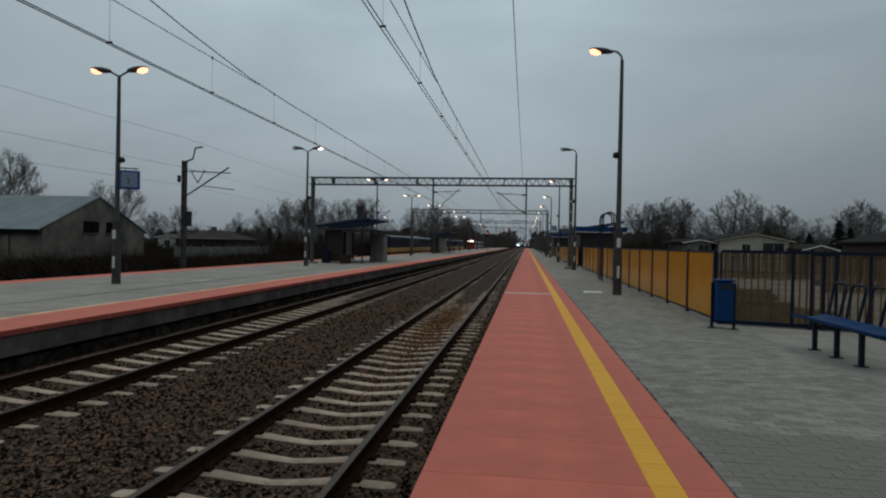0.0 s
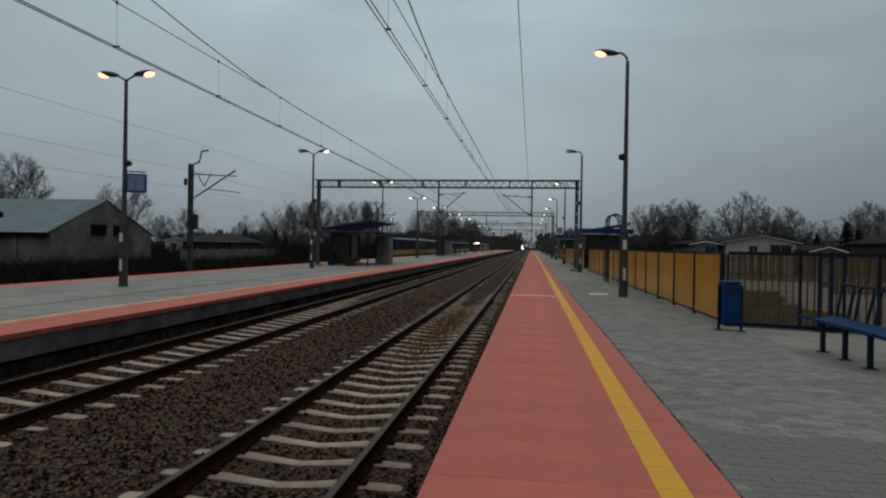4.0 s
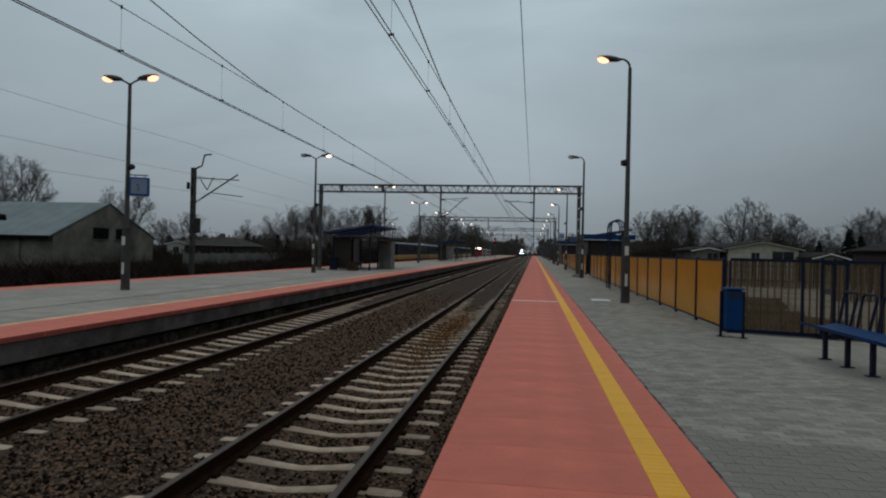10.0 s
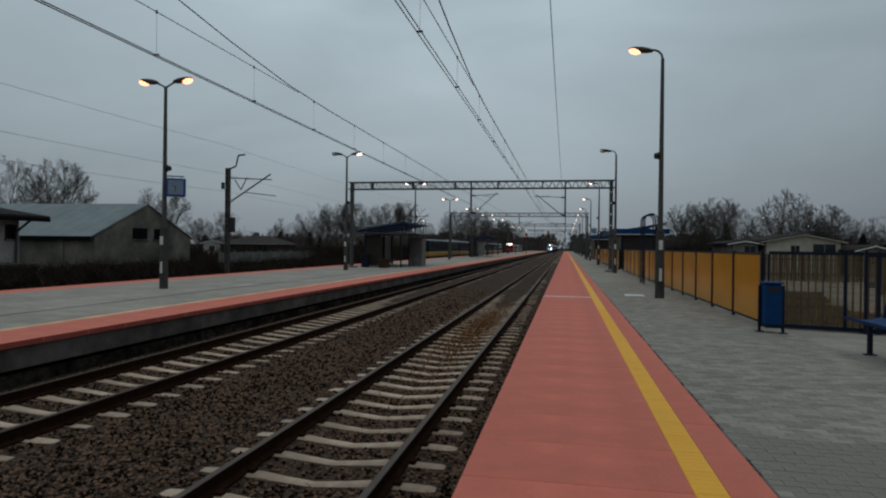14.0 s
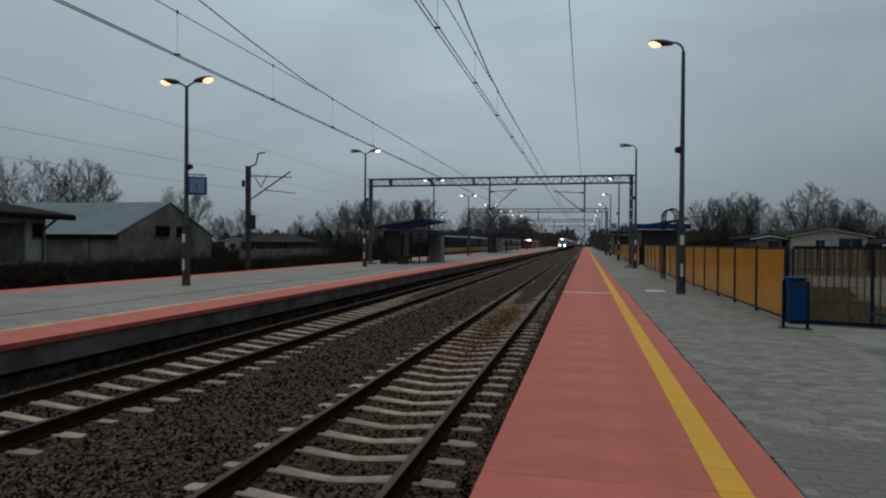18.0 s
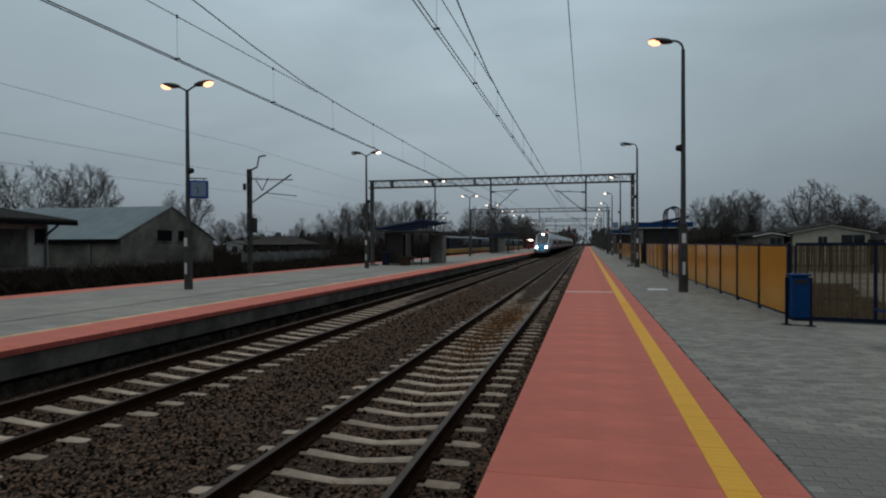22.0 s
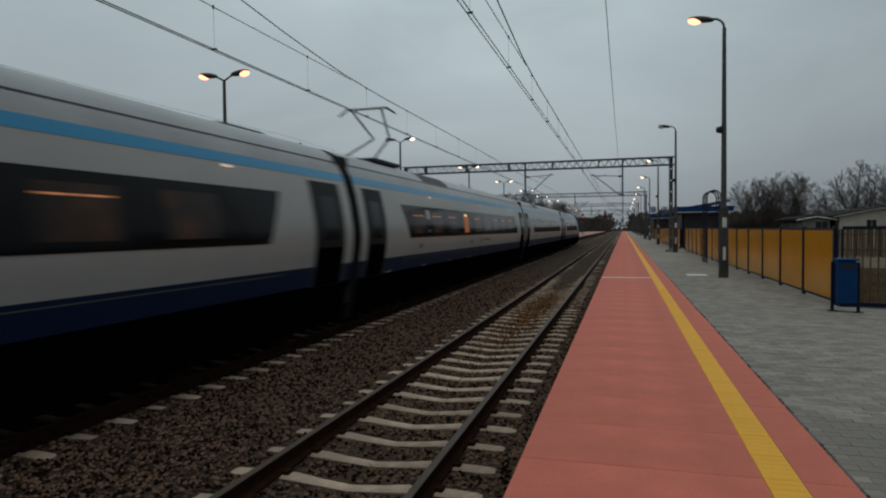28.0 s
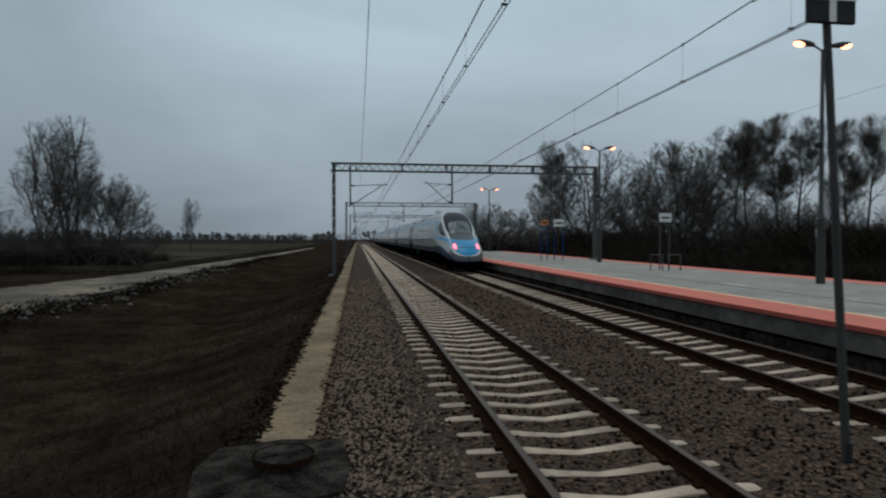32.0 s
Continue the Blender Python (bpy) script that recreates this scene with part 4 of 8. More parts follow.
def nose_parts(car, base, my, e, mirror):
    def put(s, v, side, off):
        if v > 1:
            v, side = 2 - v, -side
        p = skin(s, v, side, True, off)
        return (p.x, p.y + base if my is None else my - p.y, p.z)
    flip = my is not None
    def strip(name, ss, lo, hi, m, off=0.0, nv=6, label="", sides=(-1, 1), parent=None):
        V, F = [], []
        for side in sides:
            o = len(V)
            for s in ss:
                a, b = lo(s), hi(s)
                for j in range(nv + 1):
                    V.append(put(s, a + (b - a) * j / nv, side, off))
            for i in range(len(ss) - 1):
                for j in range(nv):
                    a = o + i * (nv + 1) + j
                    q = (a, a + 1, a + nv + 2, a + nv + 1)
                    F.append(q if (side > 0) == flip else q[::-1])
        return raw(name, V, F, m, parent or car, label, True)
    def oval(name, s0, v0, a, b, tilt, m, off, label, side, pw=2.0, parent=None):
        V, F = [put(s0, v0, side, off)], []
        n, rings = 20, 4
        for k in range(1, rings + 1):
            for i in range(n):
                t = 6.2832 * i / n
                c, d = math.cos(t), math.sin(t)
                c, d = math.copysign(abs(c) ** (2 / pw), c), math.copysign(abs(d) ** (2 / pw), d)
                V.append(put(s0 + a * c * k / rings, v0 + (b * d + tilt * a * c) * k / rings, side, off))
        for i in range(n):
            F.append((0, 1 + i, 1 + (i + 1) % n))
            for k in range(rings - 1):
                o = 1 + k * n
                F.append((o + i, o + n + i, o + n + (i + 1) % n, o + (i + 1) % n))
        return raw(name, V, F, m, parent or car, label, True)
    def swath(name, low, high, m, off, label, side, fine=5, nv=4):
        """A band on the skin between two paths of (length, height)."""
        V, F = [], []
        rows = []
        for (a, b), (c, d) in zip(zip(low[:-1], high[:-1]), zip(low[1:], high[1:])):
            for i in range(fine):
                u = i / fine
                rows.append(((a[0] + (c[0] - a[0]) * u, a[1] + (c[1] - a[1]) * u), (b[0] + (d[0] - b[0]) * u, b[1] + (d[1] - b[1]) * u)))
        rows.append((low[-1], high[-1]))
        for p, q in rows:
            for j in range(nv + 1):
                u = j / nv
                s, z = p[0] + (q[0] - p[0]) * u, p[1] + (q[1] - p[1]) * u
                V.append(put(s, v_cab(s, z) if s < 9 else v_at(z), side, off))
        for i in range(len(rows) - 1):
            for j in range(nv):
                a = i * (nv + 1) + j
                F.append((a, a + 1, a + nv + 2, a + nv + 1))
        return raw(name, V, F, m, car, label, True)
    cut = [s for s in CAB_S if s < CAB_END] + [CAB_END]
    rest = [CAB_END] + [s for s in CAB_S if s > CAB_END] + [9 + (e - 9) * i / 8 for i in range(1, 9)]
    def rim(s):
        return v_cab(s, lerp(s, RIM_Z))
    def rim_lo(s):
        return v_cab(s, max(lerp(s, RIM_Z) - lerp(s, [(0, 0.0), (0.02, 0.05), (0.3, 0.10), (3, 0.09), (6.29, 0.12)]), lerp(s, NAVY_Z)))
    def navy_top(s):
        return v_cab(s, lerp(s, NAVY_Z)) if s < 9 else V_NAVY
    def navy_low(s):
        return min(navy_top(s), v_cab(s, lerp(s, [(0, 0.58), (0.3, 0.61), (0.6, 0.68), (1.0, 0.76), (1.6, 0.87), (2.4, 0.98), (3.2, 1.08), (4.2, 1.13), (6, 1.10), (9, 1.085)])) if s < 9 else V_SKIRT)
    def hood_hi(s):
        if s <= 1.2:
            return 1.0
        return max(rim(s), v_wide(s, lerp(s, [(1.2, 0.0), (1.24, 0.30), (1.4, 0.55), (1.8, 0.74), (2.4, 0.84), (3.0, 1.0), (3.5, 1.25), (4, 1.5)])))
    def glass_lo(s):
        if s < 2.44 or s > 3.72:
            return 1.0
        return max(hood_hi(s), v_wide(s, lerp(s, [(2.44, 0.60), (2.5, 0.68), (2.6, 0.71), (3.5, 0.72), (3.6, 0.69), (3.72, 0.55)])))
    both = cut + rest[1:]
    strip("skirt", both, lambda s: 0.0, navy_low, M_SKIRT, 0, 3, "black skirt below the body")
    strip("lower_body", both, navy_low, navy_top, M_TN, 0, 8, "dark navy lower body side")
    for k in (-1, 1):
        strip("chin", [s for s in cut if s <= 0.85], navy_top, rim_lo, M_TCHIN, 0, 14, "silver-grey chin below the white rim", (k,))
        strip("cab_side", [s for s in cut if s >= 0.82], navy_top, rim_lo, M_TW, 0, 22, "white cab side", (k,))
        strip("white_rim", cut, rim_lo, rim, M_WHITE, 0, 2, "white rim round the hood and windscreen", (k,))
        strip("body_side", rest, navy_top, lambda s: V_ST0, M_TW, 0, 12, "white body side", (k,))
        swath("side_band", [(0.95, 1.50), (1.3, 1.62), (2.0, 1.86), (3.0, 1.95), (4.2, 1.94), (4.8, 2.00), (5.15, 2.18), (5.42, 2.55), (5.62, 2.9), (5.95, 3.12), (6.6, 3.16)],
              [(0.95, 1.51), (1.3, 1.68), (2.0, 2.00), (3.0, 2.15), (4.0, 2.16), (4.45, 2.22), (4.75, 2.45), (4.95, 2.75), (5.13, 3.05), (5.45, 3.27), (6.6, 3.32)], M_TB, 0.013, "light blue band sweeping up to the roof line", k)
        swath("stripe", [(6.6, 3.16), (9, 3.16), (15, 3.16), (e, 3.16)], [(6.6, 3.32), (9, 3.32), (15, 3.32), (e, 3.32)], M_TB, 0.013, "light blue stripe below the roof", k)
        swath("cab_window", [(2.75, 2.20), (3.3, 2.28), (4.0, 2.43), (4.55, 2.62), (4.75, 2.78)], [(2.75, 2.24), (3.3, 2.52), (4.0, 2.88), (4.55, 3.14), (4.80, 3.10)], M_TGLASS, 0.016, "dark slanted cab side window", k)
        v0 = v_cab(0.74, 1.54)
        oval("tail_light" if mirror else "headlight", 0.74, v0, 0.25, 0.048, 0.05, M_TAIL if mirror else M_HEADL, 0.030, "red tail light" if mirror else "bright white headlight", k, 2.2)
        strip("vent_line", [1.9, 2.05, 2.2, 2.35], lambda s: v_cab(s, 1.74 + 0.1 * (s - 1.9)), lambda s: v_cab(s, 1.765 + 0.1 * (s - 1.9)), M_TDARK, 0.016, 1, "", (k,))
        strip("marking", [3.9, 4.1, 4.3], lambda s: v_cab(s, 1.06), lambda s: v_cab(s, 1.12), M_TS, 0.012, 1, "small pale marking", (k,))
    strip("roof", rest, lambda s: V_ST0, lambda s: 1.0, M_TROOF, 0, 9, "pale grey roof")
    strip("hood", [s for s in cut if s <= 4.05], rim, hood_hi, M_TB, 0, 12, "light blue nose hood")
    strip("cowl", [s for s in cut if 1.18 <= s <= 2.42], hood_hi, glass_lo, M_TCOWL, 0, 10, "grey cowl between the hood and the windscreen")
    strip("windscreen_surround", [s for s in cut if s >= 2.36], hood_hi, glass_lo, M_TCAP, 0, 10, "dark grey surround of the windscreen and roof cap")
    strip("windscreen", [s for s in cut if 2.40 < s < 3.78], glass_lo, lambda s: 1.0, M_TSCREEN, 0, 8, "grey sloping windscreen")
    for a in (-0.25, 0.2):
        bm = bmesh.new()
        pts = [put(2.5, v_wide(2.5, abs(a) * 2), 1 if a > 0 else -1, 0.03), put(3.2, v_wide(3.2, abs(a) * 0.4), 1 if a > 0 else -1, 0.03)]
        tube(bm, pts, 0.012, 4)
        part("wiper", bm, M_BLACK, car)
    if not mirror:
        oval("top_light", 4.35, 1.0, 0.16, 0.075, 0.0, M_HEADL, 0.035, "bright white oval light over the windscreen", 1)
    # the dark seam of the front flap crosses the hood between the headlights
    V, F = [], []
    n = 24
    for i in range(n + 1):
        u = 2 * i / n - 1
        v = 1 - 0.30 * abs(u)
        s = 0.34 + 0.12 * u * u
        for d in (0, 0.05):
            V.append(put(s + d, v, 1 if u > 0 else -1, 0.012))
    for i in range(n):
        F.append((2 * i, 2 * i + 1, 2 * i + 3, 2 * i + 2))
    raw("flap_seam", V, F, M_TDARK, car, "thin dark seam across the hood")


def bogie(parent, y):
    b = new("bogie")
    b.parent = parent
    bm = bmesh.new()
    for k in (-1, 1):
        box(bm, k * 0.95 - 0.09, k * 0.95 + 0.09, y - 1.9, y + 1.9, 0.42, 0.68, 0.04)
        box(bm, k * 0.95 - 0.12, k * 0.95 + 0.12, y - 0.4, y + 0.4, 0.30, 0.85, 0.05)
    box(bm, -0.95, 0.95, y - 0.25, y + 0.25, 0.45, 0.70)
    part("bogie_frame", bm, M_TDARK, b)
    for yy in (y - 1.35, y + 1.35):
        bm = bmesh.new()
        for k in (-1, 1):
            rod(bm, (k * 0.70, yy, 0.445), (k * 0.83, yy, 0.445), 0.445, 0.435, 24)
        rod(bm, (-0.7, yy, 0.445), (0.7, yy, 0.445), 0.09, 0.09, 10)
        part("wheelset", bm, M_RAIL, b)


def car_body(car, base, L, nose, mirror, number):
    """One car. nose: this car carries a cab at its outer end; mirror: the cab is at the far end."""
    my = base + L if mirror else None
    def P(name, s0, s1, lo, hi, m, off=0.0, ns=10, nv=6, label="", sides=(-1, 1), parent=None):
        return patch(name, s0, s1, lo, hi, m, parent or car, nose, off, ns, nv, sides, label, base, mirror_y=my)
    g = 0.22
    e = L - g
    # navy lower body, white middle, roof
    if nose:
        nose_parts(car, base, my, e, mirror)
        w0, w1 = 7.75, L - 3.0
        doors = [(6.35, 7.25)]
    else:
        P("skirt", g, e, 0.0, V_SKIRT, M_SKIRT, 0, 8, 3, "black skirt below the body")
        P("lower_body", g, e, V_SKIRT, V_NAVY, M_TN, 0, 8, 4, "dark navy lower body side")
        P("body_side", g, e, V_NAVY, V_ST0, M_TW, 0, 8, 10, "white body side")
        P("roof", g, e, V_ST0, 1.0, M_TROOF, 0, 8, 8, "pale grey roof")
        for k in (-1, 1):
            P("stripe", g, e, V_ST0, V_ST1, M_TB, 0.007, 8, 2, "light blue stripe below the roof", (k,))
        w0, w1 = {1: 2.0, 2: 1.2}.get(number, 3.0), (L - 3.0 if number != 1 else L - 1.2)
        doors = [(0.60, 1.68)] if number != 2 else []
    if number != 1:
        doors.append((L - 1.85, L - 0.67))
    # end wall and gangway bellows
    for s in ([e] if nose else [g, e]):
        y = (my - s) if my is not None else base + s
        pts = [(k * sec(v)[0], sec(v)[1]) for k, vs in ((1, SEC_V), (-1, SEC_V[::-1])) for v in vs]
        seen = []
        for q in pts:
            if not seen or (Vector(q) - Vector(seen[-1])).length > 1e-4:
                seen.append(q)
        bm = bmesh.new()
        bm.faces.new([bm.verts.new((a, y, b)) for a, b in seen])
        part("end_wall", bm, M_TDARK, car)
        bm = bmesh.new()
        d = 1 if ((s == e) != (my is not None)) else -1
        for k in range(3):
            yy = y + d * (0.01 + k * 0.07)
            box(bm, -1.10, 1.10, yy, yy + d * 0.05, 0.55, 3.72, 0.015)
        part("gangway", bm, M_BLACK, car, "black folded gangway bellows")
    # window band: one dark strip with slanted ends, panes in it
    sl = 0.45
    def band(name, off, m, a0, a1, vlo, vhi, label="", sides=(-1, 1)):
        V, F = [], []
        ns = 14
        for side in sides:
            o = len(V)
            for i in range(ns + 1):
                u = i / ns
                for j in range(5):
                    v = vlo + (vhi - vlo) * j / 4
                    k = (v - V_W0) / (V_W1 - V_W0)
                    b0 = a0 + (0.06 * (1 - k) if nose or number == 1 else sl * (1 - k))
                    s = b0 + (a1 - (sl * k if number == 4 else 0.05 * (1 - k) if number == 1 else sl * (1 - k)) - b0) * u
                    p = skin(s, v, side, nose, off)
                    V.append((p.x, p.y + base if my is None else my - p.y, p.z))
            for i in range(ns):
                for j in range(4):
                    a = o + i * 5 + j
                    q = (a, a + 1, a + 6, a + 5)
                    F.append(q if not ((side > 0) != (my is not None)) else q[::-1])
        return raw(name, V, F, m, car, label, True)
    for k in (-1, 1):
        band("window_band", 0.008, M_TGLASS, w0, w1, V_W0, V_W1, "dark continuous window band", (k,))
    first = 9.45 if nose else w0 + 0.72
    pitch, wide = 1.82, 1.08
    n = int((w1 - first - wide - 0.25) / pitch) + 1
    for i in range(n):
        a = first + i * pitch
        for side in (-1, 1):
            w = patch("window", a, a + wide, V_W0 + 0.022, V_W1 - 0.025, M_TWIN, car, nose, 0.012, 3, 4, (side,), "faintly lit window", base, mirror_y=my)
            if (i * 3 + number) % 7 < 5:
                m0 = a + wide * 0.46
                for q0, q1 in ((a + 0.06, m0), (m0 + 0.07, a + wide - 0.08)):
                    patch("interior_light", q0, q1, V_W1 - 0.051, V_W1 - 0.0465, M_TLAMP, w, nose, 0.016, 2, 1, (side,), "", base, mirror_y=my)
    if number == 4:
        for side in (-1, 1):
            P("lit_curtain", 9.45, 10.05, v_at(2.02), v_at(2.64), M_TGLOW, 0.0145, 2, 4, "dim orange light behind a pane", (side,))
            P("reading_lamp", 9.60, 9.95, v_at(2.60), v_at(2.68), M_TREAD, 0.018, 1, 1, "bright warm reading lamp", (side,))
            P("emblem", 12.0, 12.24, v_at(1.62), v_at(1.80), M_TREDD, 0.008, 1, 1, "small faded red emblem", (side,))
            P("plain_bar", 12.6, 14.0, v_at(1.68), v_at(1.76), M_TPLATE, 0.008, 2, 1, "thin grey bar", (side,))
    # doors
    for a, b in doors:
        for side in (-1, 1):
            d = patch("door", a, b, v_at(1.40 if nose and a < 12 else 1.06), v_at(3.08), M_TW if nose and a < 12 else M_TDOOR, car, nose, 0.010, 2, 8, (side,), "plug door", base, mirror_y=my)
            if nose and a < 12:
                for q in (a - 0.02, b):
                    patch("door_seam", q, q + 0.03, v_at(1.42), v_at(3.06), M_TSEAM, d, nose, 0.013, 1, 8, (side,), "", base, mirror_y=my)
                patch("door_seam", a, b, v_at(3.05), v_at(3.08), M_TSEAM, d, nose, 0.013, 2, 1, (side,), "", base, mirror_y=my)
                continue
            patch("door_window", a + 0.24, b - 0.24, v_at(1.95), v_at(2.8), M_TGLASS, d, nose, 0.014, 2, 4, (side,), "", base, mirror_y=my)
            patch("door_foot", a + 0.02, b - 0.02, v_at(1.07), v_at(1.80), M_SKIRT, d, nose, 0.013, 2, 5, (side,), "black lower door panel", base, mirror_y=my)
            patch("door_rim", a - 0.05, a - 0.005, v_at(1.06), v_at(3.08), M_TSEAM, d, nose, 0.006, 1, 8, (side,), "", base, mirror_y=my)
            patch("door_rim", b + 0.005, b + 0.05, v_at(1.06), v_at(3.08), M_TSEAM, d, nose, 0.006, 1, 8, (side,), "", base, mirror_y=my)
    # roof louvres let into the slope of the roof, and a low unit on top by the end
    for a, b in (((16.5, 19.2),) if nose else ((5.9, 8.8),)):
        n = 5
        for i in range(n):
            s0 = a + i * (b - a) / n
            for k in (-1, 1):
                P("roof_louvre", s0, s0 + (b - a) / n * 0.80, v_at(3.61), v_at(3.93), M_TCAP, 0.016, 2, 4, "dark louvre in the roof slope", (k,))
    if not nose:
        for a in (2.2, L - 3.4):
            y0, y1 = base + a, base + a + 1.3
            u = part("roof_unit", boxm(-0.50, 0.50, y0, y1, 3.80, 3.972, 0.03), M_TDARK, car, "low dark roof unit")
            part("unit_lid", boxm(-0.38, 0.38, y0 + 0.15, y1 - 0.15, 3.974, 3.990, 0.005), M_TROOF, u)
    # destination display behind the first pane, pictograms below it
    a = 19.78 if nose else first + wide + 0.18
    for k in (-1, 1):
        P("display", a, a + 0.36, v_at(2.44), v_at(2.70), M_TPALE, 0.019, 2, 2, "pale lit destination display", (k,))
        P("pictogram", a + 0.02, a + 0.34, v_at(2.28), v_at(2.34), M_TSEAM, 0.019, 1, 1, "small grey pictogram", (k,))
        P("pictogram", a + 0.04, a + 0.32, v_at(2.06), v_at(2.14), M_TSEAM, 0.019, 1, 1, "small grey pictogram", (k,))
        for q in ((10.4, 17.4) if nose else (5.7, 12.7, 19.7)):
            P("stripe_lamp", q, q + 0.16, v_at(3.09), v_at(3.125), M_TSIDEL, 0.014, 1, 1, "small pale lamp below the blue stripe", (k,))
        for q in ((a - 0.75, a + (8.2 if number != 4 else 5.4)) if not nose else ()):
            P("side_plate", q, q + 0.36, v_at(1.62), v_at(1.74), M_TPLATE, 0.009, 1, 1, "small grey plate", (k,))
        P("sill_seam", w0, w1, v_at(1.375), v_at(1.392), M_TSEAM, 0.010, 10, 1, "", (k,))
    # thin roof seam and side markings
    for k in (-1, 1):
        P("roof_seam", 7.0 if nose else g, e, v_at(3.56), v_at(3.585), M_TDARK, 0.009, 10, 1, "", (k,))
    for i in range(5):
        a = (8.5 if nose else 2.0) + i * (L - 10) / 5
        for k in (-1, 1):
            P("marking", a, a + 0.25, v_at(1.09), v_at(1.13), M_TS, 0.008, 1, 1, "small pale marking", (k,))
            P("marking", a + 1.1, a + 1.32, v_at(1.29), v_at(1.325), M_TSEAM, 0.008, 1, 1, "small dull marking", (k,))
    if mirror:
        for k in (-1, 1):
            P("status_light", 19.08, 19.20, v_at(0.80), v_at(0.83), M_GREENL, 0.012, 1, 1, "small green status light on the skirt", (k,))
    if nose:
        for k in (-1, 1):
            q = 14.85
            P("emblem", q, q + 0.42, v_at(1.60), v_at(1.80), M_EMBLEM, 0.008, 2, 2, "small faded grey emblem", (k,))
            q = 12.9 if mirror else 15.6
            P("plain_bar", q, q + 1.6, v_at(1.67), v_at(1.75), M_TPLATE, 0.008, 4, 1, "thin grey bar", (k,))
    for y in ((4.9 if nose else 3.6), L - 3.6):
        bogie(car, (base + y) if my is None else my - y)
    # underfloor
    s0, s1 = (7.2 if nose else 6.0), L - 6.0
    y0, y1 = (base + s0, base + s1) if my is None else (my - s1, my - s0)
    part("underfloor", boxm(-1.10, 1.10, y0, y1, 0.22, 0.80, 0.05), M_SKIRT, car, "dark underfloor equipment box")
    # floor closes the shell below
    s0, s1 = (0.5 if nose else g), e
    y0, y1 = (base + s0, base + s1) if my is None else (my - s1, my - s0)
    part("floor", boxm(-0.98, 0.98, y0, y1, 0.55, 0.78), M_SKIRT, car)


def express_train():
    t = tagged(empty("express_train"), "white, light blue and navy seven-car electric express train running past", "train")
    for i, (s, L) in enumerate(zip(STARTS, LENGTHS)):
        car = new("driving_car" if i in (0, 6) else "coach")
        car.parent = t
        car_body(car, s, L, i in (0, 6), i == 6, i)
    # pantographs, raised on two cars
    for y, up in ((STARTS[4] + 4.0, True), (STARTS[2] + 22.0, False)):
        pg = new("pantograph")
        pg.parent = t
        top = 5.56 if up else 4.45
        bm = bmesh.new()
        tube(bm, [(-0.5, y - 0.8, 4.05), (-0.25, y + 1.0, (4.05 + top) / 2 + 0.05), (-0.45, y - 0.1, top - 0.06)], 0.03)
        tube(bm, [(0.5, y - 0.8, 4.05), (0.25, y + 1.0, (4.05 + top) / 2 + 0.05), (0.45, y - 0.1, top - 0.06)], 0.03)
        part("arm", bm, M_TDARK, pg)
        bm = bmesh.new()
        tube(bm, [(-0.85, y - 0.1, top - 0.2), (-0.6, y - 0.1, top - 0.03), (0.6, y - 0.1, top - 0.03), (0.85, y - 0.1, top - 0.2)], 0.03)
        part("contact_strip", bm, M_TDARK, pg)
        part("base_frame", boxm(-0.6, 0.6, y - 1.0, y + 1.0, 3.96, 4.06, 0.02), M_TDARK, pg)
    return t


TRAIN = express_train()
TRAIN_ROWS = [(0, 545), (4, 475), (8, 402), (12, 324), (16, 240), (18, 195), (20, 149), (21, 124.5), (22, 97.5)] + [(t, 6.65 - 30.7 * (t - 25)) for t in (23, 24, 25, 26, 28, 30, 30.3)] + [(31.2, -183.7), (32, -209.7)]

